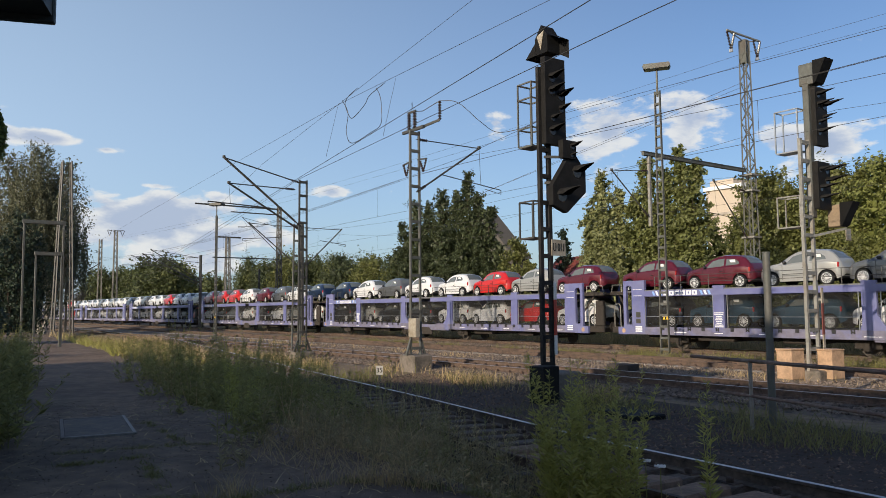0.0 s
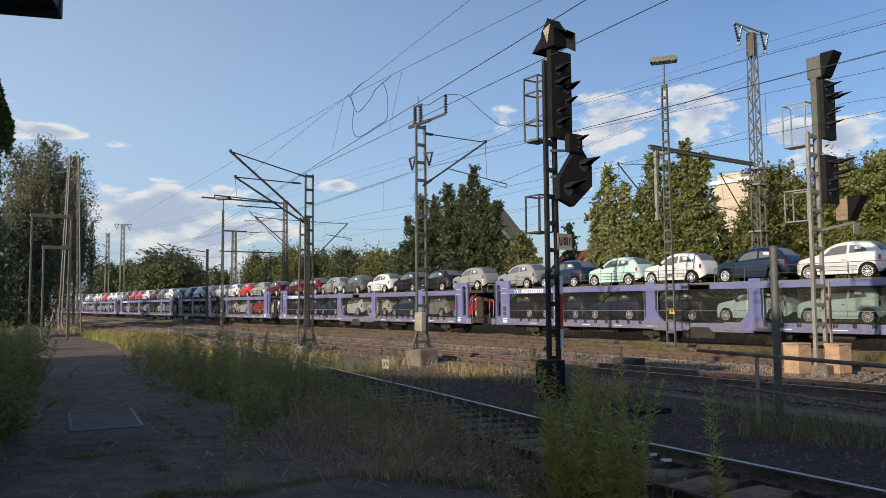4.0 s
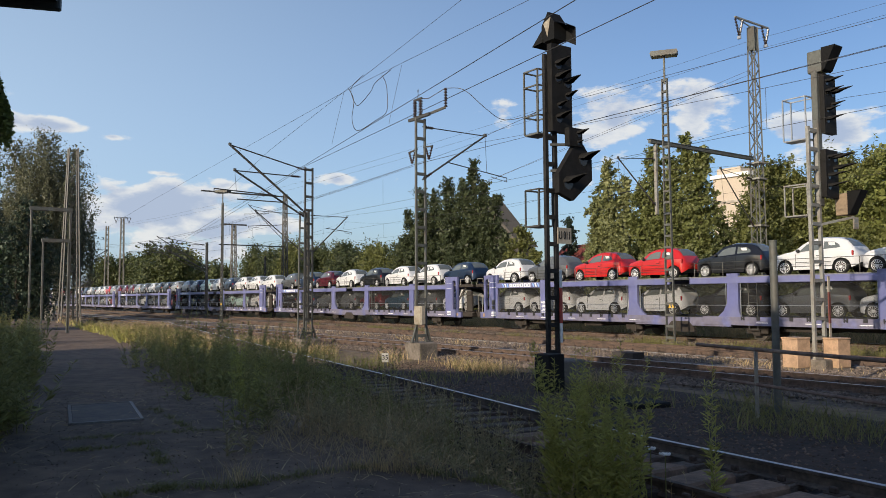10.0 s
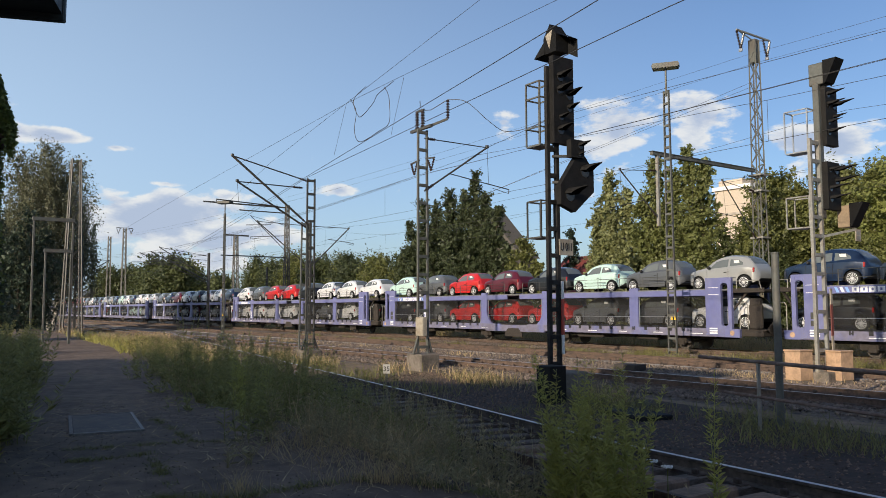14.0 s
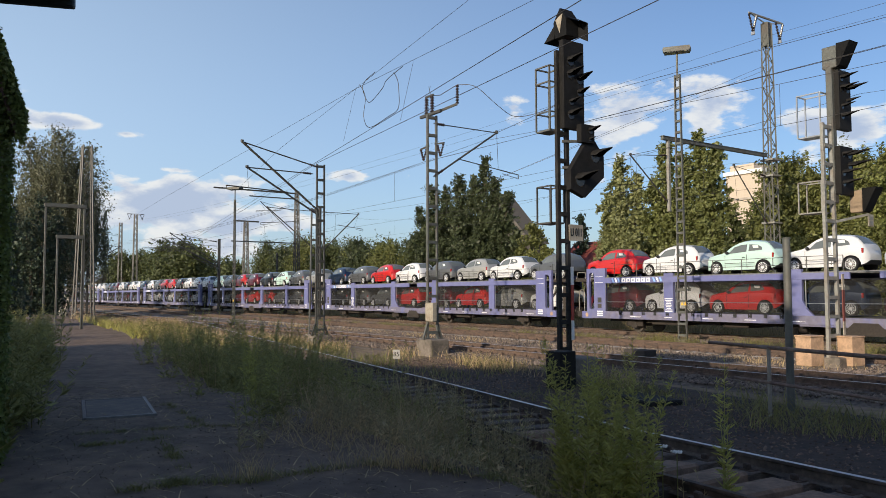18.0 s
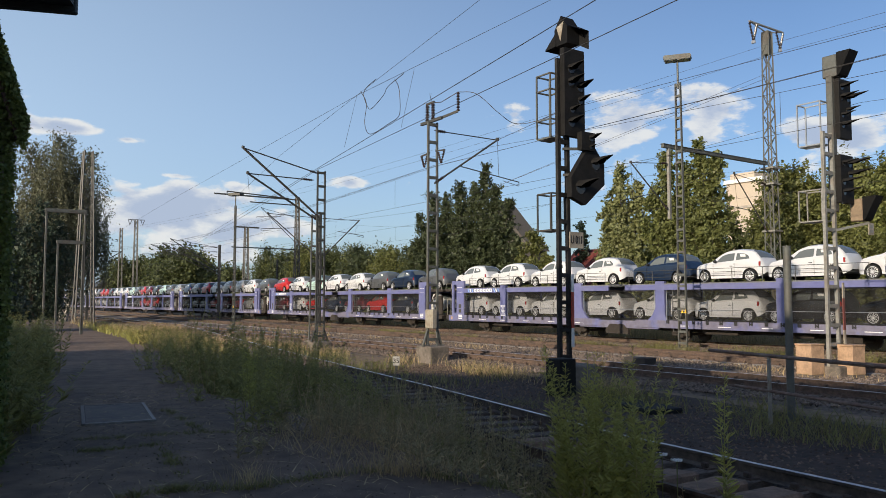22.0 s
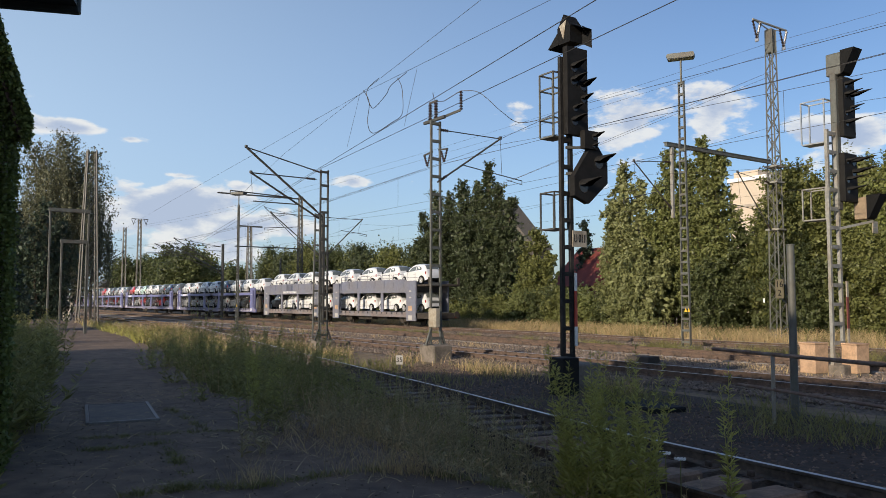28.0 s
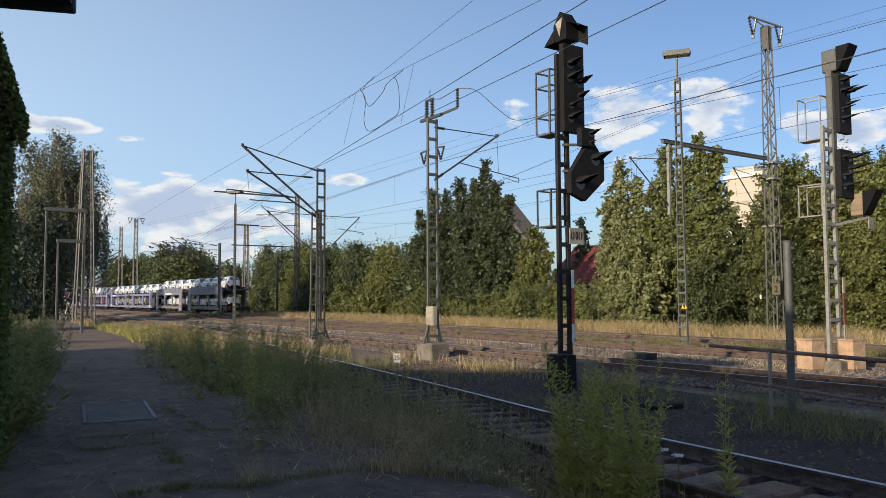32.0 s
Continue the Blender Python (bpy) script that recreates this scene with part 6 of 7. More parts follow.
def tree(x, y, leaders, leaf, habit="round", base=0.1, leaves=24000, size=0.13, label="", bark=None, name="tree", z=GROUND, rise=0.5, spray=0.26, deep=0.9):
    """A tree of one or more leaders (dx, dy, height, radius); limbs carry sprays of leaves with gaps between them."""
    t = thing(name, (x, y, z), label, "tree" if name == "tree" else name, "trees")
    wood, knobs, core = Shape(), [], []
    for dx, dy, h, r in leaders:
        stem = [Vector((dx * (0.35 + 0.65 * i / 6) + rng.normal() * 0.02 * r, dy * (0.35 + 0.65 * i / 6) + rng.normal() * 0.02 * r, h * 0.97 * i / 6 - (0.2 if i == 0 else 0))) for i in range(7)]
        thick = 0.012 * h + 0.03
        for i in range(6):
            wood.cyl(stem[i], stem[i + 1], thick * (1 - 0.15 * i), 7, thick * (1 - 0.15 * (i + 1)), cap=False)
        limbs = int(9 + 1.8 * h * max(0.5, r) ** 0.8)
        for k in range(limbs):
            u = (k + rng.random()) / limbs
            a = k * 2.4 + rng.normal() * 0.4
            reach = r * outline(u, habit) * (0.55 + 0.4 * rng.random()) * (1 + 0.16 * math.sin(3 * a + 9 * u))
            zt = h * (base + (0.97 - base) * u)
            zr = max(h * base * 0.6, zt - rise * reach - 0.2)
            q = min(5, int(6 * zr / (h * 0.97)))
            root = stem[q].lerp(stem[q + 1], 6 * zr / (h * 0.97) - q)
            tip = Vector((root.x + reach * math.cos(a), root.y + reach * math.sin(a), zt))
            wood.cyl(root, tip, thick * 0.3 * (1.1 - u), 5, 0.012, cap=False)
            for v in (1.0, rng.uniform(0.55, 0.8))[: 2 if reach > 0.9 else 1]:
                # a bough: leafy sprays that fan out and up from the limb
                c = np.array(root.lerp(tip, v)) + rng.normal(0, 0.12, 3)
                big = spray * rng.uniform(1.3, 2.6) * (0.6 + 0.35 * min(2.4, r)) * (0.55 + 0.45 * (1 - u) if habit != "round" else 1.0)
                out = np.array([math.cos(a), math.sin(a), 0.5])
                for e in range(11):
                    d = rng.normal(size=3) * 0.75 + out * 0.75 + np.array([0, 0, 0.45])
                    d /= np.linalg.norm(d)
                    knobs.append((*(c + rng.normal(0, 0.34, 3) * big), *(d * big * rng.uniform(0.7, 1.5)), big * rng.uniform(0.10, 0.24)))
            core.append((*root.lerp(tip, 0.45), 0.35 * reach + 0.15))
    part("trunk", wood, bark or M_BARK, t, "rough trunk with limbs", smooth=60)
    knobs, core = np.array(knobs), np.array(core)
    share = knobs[:, 6] ** 1.2
    pick = knobs[rng.choice(len(knobs), leaves, p=share / share.sum())]
    along = rng.random((leaves, 1))
    at = pick[:, :3] + pick[:, 3:6] * along + rng.normal(size=(leaves, 3)) * pick[:, 6:7] * (1.2 - 0.75 * along)
    way = pick[:, 3:6] / np.linalg.norm(pick[:, 3:6], axis=1, keepdims=True)
    shell = leaf_quads(at, size, facing=way)
    n = leaves // 10
    pick = core[rng.choice(len(core), n)]
    inner = leaf_quads(pick[:, :3] + rng.normal(0, 0.6, (n, 3)) * pick[:, 3:4], size * 2.2)
    part("crown", quads("crown", np.concatenate([shell, inner]), leaf), None, t, "uneven leafy crown with gaps")
    return t


# row behind the far track, from the far end to the near end
tree(-59.0, 45.0, [(1.1, 0, 15.7, 2.1), (-1.4, 0.6, 14.4, 2.0), (-3.7, 0.4, 14.6, 2.1), (-6.2, 0.2, 13.6, 2.1), (-8.4, 0, 14.0, 2.1), (-11.2, 0.2, 11.9, 2.2), (-13.6, 0.2, 8.2, 2.0), (3.3, -0.4, 13.4, 2.0), (5.2, -0.4, 12.0, 1.9), (6.6, -0.4, 8.4, 1.9), (-1, -2.0, 10.6, 2.6), (-5, -2.2, 10.0, 2.6), (-9.4, -1.8, 8.6, 2.5), (2.6, -2, 8.0, 2.3)], L_BIG, "poplar", 0.05, 190000, 0.125, "tall dark green tree with a many-peaked crown behind the far track", rise=0.9)
tree(-50.6, 44.6, [(0, 0, 8.6, 1.6), (-1.6, 0, 6.6, 1.5), (1.5, 0.3, 6.4, 1.5)], L_OAK, "poplar", 0.05, 30000, 0.115, "small grey-green tree beside the red roof", rise=0.8)
tree(-46.2, 43.6, [(0, 0, 3.1, 1.7), (2.4, 0, 2.7, 1.5), (-2.4, 0, 3.0, 1.5)], L_OAK, "round", 0.03, 15000, 0.10, "bushy green shrub by the track")
tree(-39.6, 43.5, [(0, 0, 12.5, 1.6), (-1.2, 0, 10.2, 1.4), (1.5, 0.4, 11.4, 1.5)], L_POP, "poplar", 0.1, 42000, 0.12, "upright silvery poplar tree behind the far track", rise=1.2)
tree(-36.4, 45.0, [(0, 0, 13.5, 1.7), (1.2, 0.3, 11.6, 1.5), (-0.8, -0.6, 11.0, 1.5)], L_POP2, "poplar", 0.14, 38000, 0.12, "tall green poplar tree with an airy crown", rise=1.2)
tree(-33.2, 45.0, [(-0.4, 0, 13.8, 1.7), (0.9, 0.2, 13.0, 1.6), (-1.6, -0.3, 12.4, 1.4), (0.3, -0.8, 9.0, 1.8)], L_POP2, "poplar", 0.12, 48000, 0.12, "tallest green poplar tree behind the far track", rise=1.2)
tree(-37.0, 42.2, [(0, 0, 6.3, 2.0), (-2.4, 0, 5.6, 1.7), (2.2, 0.3, 5.2, 1.6)], L_POP, "poplar", 0.03, 36000, 0.115, "low pale willow bush by the track", rise=0.9)
tree(-31.4, 46.2, [(0, 0, 7.4, 2.0), (1.5, 0, 6.6, 1.7)], L_DARK, "round", 0.05, 15000, 0.13, "dark green tree behind the poplars")
tree(-27.6, 46.0, [(0, 0, 10.9, 2.1), (-1.8, 0.3, 8.8, 1.8), (1.6, 0, 10.2, 1.9), (0, -1.2, 8.0, 2.2)], L_OAK, "round", 0.08, 46000, 0.14, "broad green maple behind the lattice mast")
tree(-23.8, 46.6, [(0, 0, 11.0, 2.0), (1.8, 0, 10.4, 2.0), (-1.2, -0.9, 8.6, 2.0)], L_OAK, "round", 0.08, 40000, 0.14, "broad green maple behind the far track")
tree(-20.4, 46.2, [(0, 0, 10.5, 2.3), (1.9, 0.4, 9.8, 2.0)], L_MAPLE, "round", 0.08, 36000, 0.14, "light green maple behind the far track")
tree(-17.0, 48.2, [(0, 0, 11.6, 2.5)], L_YEL, "round", 0.1, 16000, 0.14, "yellowing tree behind the far track")
tree(-12.0, 46.0, [(0, 0, 11.0, 3.4)], L_OAK, "round", 0.08, 15000, 0.18, "green tree behind the far track")
tree(-6.0, 46.0, [(0, 0, 10.0, 3.4)], L_OAK, "round", 0.08, 9000, 0.2, "green tree behind the far track")
tree(-26.2, 43.5, [(0, 0, 5.6, 1.9), (2.0, 0, 4.6, 1.6)], L_DARK, "round", 0.03, 17000, 0.10, "dark shrub under the maples")
tree(-31.6, 43.2, [(0, 0, 4.8, 1.7), (-1.8, 0, 3.6, 1.4)], L_DARK, "round", 0.03, 15000, 0.10, "dark shrub under the poplars")
tree(-21.6, 43.6, [(0, 0, 6.2, 2.0), (2.0, 0, 5.4, 1.7)], L_OAK, "round", 0.03, 18000, 0.10, "green shrub under the maples")
tree(-16.4, 43.6, [(0, 0, 6.0, 2.4)], L_OAK, "round", 0.03, 10000, 0.14, "green shrub under the trees")
tree(-62.2, 62.0, [(0, 0, 11.3, 1.9)], L_CON, "cone", 0.08, 9000, 0.14, "slim dark spruce behind the red roof", name="spruce", rise=-0.3)
# wood along the line farther off
for k in range(13):
    u = k / 12
    hh = 10.8 - 2.4 * u + rng.uniform(-0.8, 0.8)
    tree(-126 + 56 * u, 50 - 3.5 * u + 1.5 * (k % 2), [(0, 0, hh, 3.0), (-2.8, 0.6, hh - rng.uniform(0.4, 2), 2.8), (2.8, -0.4, hh - rng.uniform(0.4, 2.2), 2.8)], (L_DARK, L_OAK, L_BIG)[k % 3], "round", 0.05, 16000, 0.18, "green tree in the wood along the line", spray=0.34)
for k in range(9):
    hh = rng.uniform(3.4, 5.0)
    tree(-122 + 6.9 * k, 45.6 + rng.uniform(-0.8, 0.8), [(0, 0, hh, 2.6), (2.6, 0, hh - 0.8, 2.0)], (L_OAK, L_BIG, L_POP2)[k % 3], "round", 0.03, 9000, 0.18, "green bush on the embankment")
# low brush in front of the wood
for k in range(12):
    hh = rng.uniform(1.9, 3.4)
    tree(-69 + 2.6 * k, 42.6 + rng.uniform(-0.5, 0.6), [(0, 0, hh, 1.3), (1.2, 0, hh * 0.8, 1.1)], (L_OAK, L_POP2, L_DARK)[k % 3], "round", 0.02, 7000, 0.10, "low green bush by the grass verge", name="bush")
# far wood on the horizon
for k in range(14):
    u = k / 13
    hh = 13.5 + 5 * math.sin(k * 1.7) ** 2 - 5 * abs(u - 0.55)
    tree(-300 + 95 * u, 62 + 9 * math.sin(k) + 4 * u, [(0, 0, hh, 5.2), (-5.5, 0, hh * 0.85, 5.2), (5.8, 1, hh * 0.9, 5.2)], L_DARK if k not in (8, 9) else L_OAK, "round", 0.03, 7000, 0.55, "distant dark green tree of the far wood", spray=0.6)
# birch and dark trees by the platform
b = tree(-89.7, 12.5, [(0.0, 0.0, 20.4, 3.6), (1.6, 2.6, 18.6, 3.2), (-1.3, -2.8, 19.4, 3.2), (0.6, 1.0, 16.5, 4.6)], L_BIRCH, "round", 0.2, 30000, 0.13, "tall weeping birch with hanging twigs", M_BARK_B, name="birch")
tw = []
for i in range(900):
    a, r = rng.random() * 6.283, 5.1 * math.sqrt(rng.random())
    z = 20.2 - 0.62 * r ** 1.65 - rng.random() * 6.5
    L = rng.uniform(1.5, 5.2) * min(1, z / 11)
    n = int(L * 12)
    zz = z - np.linspace(0, L, n)
    c = np.stack([r * math.cos(a) + rng.normal(0, 0.11, n) + 0.25 * np.linspace(0, 1, n) * math.cos(a), r * math.sin(a) + rng.normal(0, 0.11, n), zz], 1)
    tw.append(c)
part("hanging_foliage", quads("hanging_foliage", leaf_quads(np.concatenate(tw), 0.12, -1.2, 2.2), L_BIRCH), None, b, "curtains of hanging leafy twigs")
tree(-80.6, 6.5, [(0.0, 0.0, 13.0, 3.4), (-3.1, 0.8, 10.8, 2.9), (2.3, -2.1, 10.5, 2.9)], L_CON, "poplar", 0.02, 24000, 0.115, "dark conifer hedge by the platform", name="conifer")
tree(-78.0, 9.6, [(0.0, 0.0, 11.8, 2.9), (-1.8, 1.6, 10.0, 2.6), (1.6, -1.6, 9.0, 2.6)], L_CON, "poplar", 0.02, 20000, 0.115, "dark yew tree by the platform")
tree(-93.6, 7.0, [(0.0, 0.0, 11.0, 3.6), (-2.6, 2.0, 9.0, 3.1)], L_CON, "round", 0.02, 17000, 0.14, "dark evergreen tree by the platform")
tree(-109.2, 11.1, [(0.0, 0.0, 9.7, 4.2)], L_DARK, "round", 0.03, 11000, 0.16, "dark tree beside the platform")
tree(-48.0, 2.6, [(0, 0, 6.0, 2.2), (1.5, 1, 4.4, 1.8)], L_CON, "round", 0.02, 17000, 0.10, "dark shrub beside the platform")


def blades(name, n, place, h, w, leaf, label, lean=0.35, ground=None):
    """Grass: one bent blade is two quads; place gives x, y, z of n roots."""
    p = place(n)
    hh = h * rng.uniform(0.45, 1.25, (n, 1))
    a = rng.random(n) * 6.283
    side = np.stack([np.cos(a), np.sin(a), 0 * a], 1) * w * rng.uniform(0.6, 1.4, (n, 1))
    tilt = rng.normal(0, lean, (n, 3))
    tilt[:, 2] = 1
    mid, tip = p + tilt * hh * 0.55, p + tilt * np.array([1.7, 1.7, 1]) * hh
    q = np.concatenate([np.stack([p - side, p + side, mid + side * 0.7, mid - side * 0.7], 1), np.stack([mid - side * 0.7, mid + side * 0.7, tip + side * 0.1, tip - side * 0.1], 1)])
    ob = new(name, quads(name, q, leaf))
    return tagged(ob, label, "grass", kind="stuff")


def strip(x0, x1, y0, y1, z=GROUND, patch=0.0):
    def f(n):
        x, y = rng.uniform(x0, x1, n * 3), rng.uniform(y0, y1, n * 3)
        keep = np.sin(x * 1.3 + 2 * np.sin(y * 0.9)) + np.cos(y * 1.7 + x * 0.35) + rng.normal(0, 0.6, n * 3) > patch
        x, y = x[keep][:n], y[keep][:n]
        if len(x) < n:
            x, y = np.r_[x, rng.uniform(x0, x1, n - len(x))], np.r_[y, rng.uniform(y0, y1, n - len(y))]
        return np.stack([x, y, np.full(n, z)], 1)
    return f


blades("dry_grass", 26000, strip(-95, 0, 33.4, 41.5), 0.62, 0.011, L_DRY, "tall dry straw-coloured grass along the far track")
blades("verge_grass", 14000, strip(-95, 0, 34.5, 43), 0.55, 0.012, L_GRASS, "green grass among the dry stalks")
blades("track_grass", 5000, strip(-60, 0, 26.4, 28.2, GROUND, 0.3), 0.28, 0.008, L_GRASS, "green tufts between the far tracks")
blades("cabinet_grass", 2600, strip(-24, -4, 27.0, 28.6, GROUND, -0.5), 0.42, 0.009, L_GRASS, "grass under the passing wagons")
blades("mid_grass", 1500, strip(-60, -2, 20.4, 21.9, GROUND + 0.06, 1.0), 0.22, 0.008, L_DRY, "dry tufts between the tracks")
blades("mast_grass_dry", 3500, strip(-60, -12, 13.4, 15.2, GROUND, 0.2), 0.35, 0.008, L_DRY, "dry grass along the mast row")
blades("mast_grass", 3000, strip(-40, -2, 11.2, 15.0, GROUND, 0.3), 0.34, 0.009, L_GRASS, "green grass along the mast row")
# ---- near ground: asphalt, buildings, weeds ----
AS = 0.25  # top of the old asphalt platform


def edge_y(x):
    # where the asphalt ends towards the siding
    return float(np.interp(x, (-80, -55, -36, -27, -19.6, -14, -10, -6.5, -4.5, -3, 5, 30), (10.2, 9.6, 8.5, 7.0, 5.4, 4.6, 4.75, 4.5, 4.3, 4.0, 3.6, 3.2)))


def platform():
    xs = list(np.arange(-80, 31, 2.0))
    s = Shape()
    for x in xs:
        e = edge_y(x) + 0.12 * math.sin(x * 1.9) + 0.08 * math.sin(x * 4.7)
        s.v += [(x, -30, AS), (x, e, AS), (x, e + 0.25, GROUND - 0.1), (x, -30, GROUND - 0.1)]
    for k in range(len(xs) - 1):
        a, b = 4 * k, 4 * k + 4
        for i in range(4):
            s.f.append((a + i, a + (i + 1) % 4, b + (i + 1) % 4, b + i))
            s.m.append(0)
    single("pavement", s, M_ASPHALT, "worn dark asphalt platform with weeds in its joints", "asphalt", kind="structure")


platform()
M_RIMD = mat("dull cover rim", (0.19, 0.16, 0.14), 0.8, var=0.4, scale=6)
h = thing("access_cover", pose(-12.2, 2.55, AS, 0, 0, -9), "flat concrete access cover with a pale metal rim", "access cover")
part("slab", Shape().box(-0.95, 0.95, -0.42, 0.42, -0.02, 0.025, 0.008), mat("worn cover concrete", (0.16, 0.125, 0.10), 0.9, var=0.25, scale=3, col2=(0.11, 0.09, 0.08)), h, "worn concrete slab")
# rims at the +x and +y sides get the lighter steel
for a in ((-1.0, 1.0, -0.47, -0.42), (-1.0, 1.0, 0.42, 0.47), (-1.0, -0.95, -0.42, 0.42), (0.95, 1.0, -0.42, 0.42)):
    part("rim", Shape().box(*a, -0.02, 0.032, 0.006), mat("lighter steel rim", (0.24, 0.215, 0.19), 0.6, var=0.4, scale=5) if a[2] > 0 or a[0] > 0 else M_RIMD, h, "pale metal rim")

# shade caster: the station building behind the camera, and the ivy-grown wing on the platform
M_BRICK = mat("plain render", (0.42, 0.38, 0.32), 0.9, var=0.15, scale=1.5, col2=(0.34, 0.3, 0.25), bump=0.2)
M_ROOF = mat("dark roof tiles", (0.10, 0.055, 0.045), 0.85, var=0.3, scale=3, bump=0.4)
M_ROOF_R = mat("red roof tiles", (0.16, 0.035, 0.026), 0.8, var=0.2, scale=3, bump=0.3)
M_FASCIA = mat("canopy sheet", (0.035, 0.042, 0.038), 0.6, var=0.15, scale=3)
M_WALL_B = mat("beige facade", (0.50, 0.425, 0.335), 0.85, var=0.08, scale=1)
M_PANE = mat("window pane", (0.05, 0.06, 0.07), 0.1, var=0)


def behind():
    s = Shape()
    c = [(-20.2, -24.6), (-9.9, -18.6), (-8.8, -17.0), (-8.4, -14.3), (-4.7, -13.1), (0.8, -12.6), (18.2, -11.0), (22.2, -32.0), (-17.8, -42.0)]
    n = len(c)
    hh = 9.8
    s.v = [(x, y, GROUND) for x, y in c] + [(x, y, hh) for x, y in c]
    s.f = [tuple(range(n, 2 * n))] + [(i, (i + 1) % n, n + (i + 1) % n, n + i) for i in range(n)]
    s.m = [0] * len(s.f)
    b = thing("station_building", (0, 0, 0), "plain rendered station building that shades the platform", "building", kind="structure")
    part("wall", s, M_BRICK, b)
    part("roof", Shape().add([(x * 1.02, y * 1.0 + 0.2, hh + z) for z in (0.02, 0.3) for x, y in c], [tuple(range(n, 2 * n)), tuple(range(n))[::-1]] + [(i, (i + 1) % n, n + (i + 1) % n, n + i) for i in range(n)]), M_ROOF, b)


behind()


def ivy_house():
    # a small wing grown over with ivy, close by on the platform
    b = thing("ivy_house", (0, 0, 0), "small platform building grown over with dark ivy", "building")
    part("wall", Shape().box(-11.6, -8.75, -3.6, 0.71, AS - 0.05, 3.8), M_BRICK, b, "rendered wall under the ivy")
    prof = [(0.82, 3.66), (0.28, 5.3), (-1.4, 7.4), (-3.2, 5.3), (-3.7, 3.62)]
    n = len(prof)
    v = [(x, y * k, z + w) for x in (-12.0, -8.6) for k, w in ((1.0, 0.0), (0.97, -0.14)) for y, z in prof]
    f = [(i, i + 1, 2 * n + i + 1, 2 * n + i) for i in range(n - 1)] + [(n + i, 3 * n + i, 3 * n + i + 1, n + i + 1) for i in range(n - 1)] + [(2 * n + i, 2 * n + i + 1, 3 * n + i + 1, 3 * n + i) for i in range(n - 1)]
    part("roof", Shape().add(v, f), M_ROOF, b, "steep dark roof")
    part("gable", Shape().add([(-8.8, y * 0.96, z - 0.1) for y, z in prof], [tuple(range(n))]), M_ROOF, b, "dark gable wall under the roof")
    n = 42000
    wall = np.stack([rng.uniform(-11.7, -8.7, n), 0.72 + np.abs(rng.normal(0, 0.045, n)), rng.uniform(0.2, 3.7, n)], 1)
    gable = np.stack([-8.72 + np.abs(rng.normal(0, 0.05, n)), rng.uniform(-0.6, 0.76, n), rng.uniform(0.2, 4.7, n)], 1)
    gable[:, 1] = np.minimum(gable[:, 1], 0.80 - 0.325 * np.maximum(0, gable[:, 2] - 3.72))
    u = rng.random(n // 2)
    k = n // 2
    verge = np.stack([-8.6 + rng.normal(0, 0.06, k), 0.865 - 0.52 * u + rng.normal(0, 0.016, k), 3.72 + 1.6 * u - np.abs(rng.normal(0, 0.12, k))], 1)
    part("ivy", quads("ivy", leaf_quads(np.concatenate([wall, gable, verge]), 0.034, -0.2, 1.1), L_IVY), None, b, "thick dark ivy leaves")


ivy_house()
cn = thing("platform_canopy", pose(-3.72, 0.56, 3.245, 0, 0, 70), "dark sheet-metal edge of the platform canopy", "canopy")
part("fascia", Shape().box(-4, 0, 0.0, 0.04, -0.03, 0.3, 0.006), M_FASCIA, cn, "dark lower fascia")
part("canopy_post", Shape().cyl((-3.5, -1.2, -3.05), (-3.5, -1.2, 0.02), 0.06, 10), M_FASCIA, cn, "steel post under the canopy")
part("canopy_roof", Shape().box(-4, -0.01, -1.6, 0.0, 0.0, 0.3), M_FASCIA, cn, "flat canopy roof")


def small_house(name, x0, x1, y0, y1, eave, ridge, wall, roof, label, axis="x", windows=0):
    b = thing(name, (0, 0, 0), label, "house", "houses behind the trees")
    part("wall", Shape().box(x0, x1, y0, y1, GROUND, eave), wall, b)
    o = 0.5
    if axis == "x":
        ym = (y0 + y1) / 2
        v = [(x0 - o, y0 - o, eave - 0.2), (x1 + o, y0 - o, eave - 0.2), (x1 + o, ym, ridge), (x0 - o, ym, ridge), (x0 - o, y1 + o, eave - 0.2), (x1 + o, y1 + o, eave - 0.2)]
        f = [(0, 1, 2, 3), (3, 2, 5, 4), (0, 3, 4), (1, 5, 2), (0, 4, 5, 1)]
    else:
        xm = (x0 + x1) / 2
        v = [(x0 - o, y0 - o, eave - 0.2), (x0 - o, y1 + o, eave - 0.2), (xm, y1 + o, ridge), (xm, y0 - o, ridge), (x1 + o, y0 - o, eave - 0.2), (x1 + o, y1 + o, eave - 0.2)]
        f = [(0, 1, 2, 3), (3, 2, 5, 4), (0, 3, 4), (1, 5, 2), (0, 4, 5, 1)]
    part("roof", Shape().add(v, f), roof, b, "pitched roof")
    for i in range(windows):
        xx = x0 + (x1 - x0) * (i + 0.7) / (windows + 0.4)
        w = part("window", Shape().box(xx - 0.5, xx + 0.5, y0 - 0.03, y0 + 0.02, eave - 1.9, eave - 0.7), M_WHITE, b, "window in a white frame")
        part("pane", Shape().box(xx - 0.42, xx + 0.42, y0 - 0.045, y0 - 0.031, eave - 1.82, eave - 0.78), M_PANE, w)
    return b


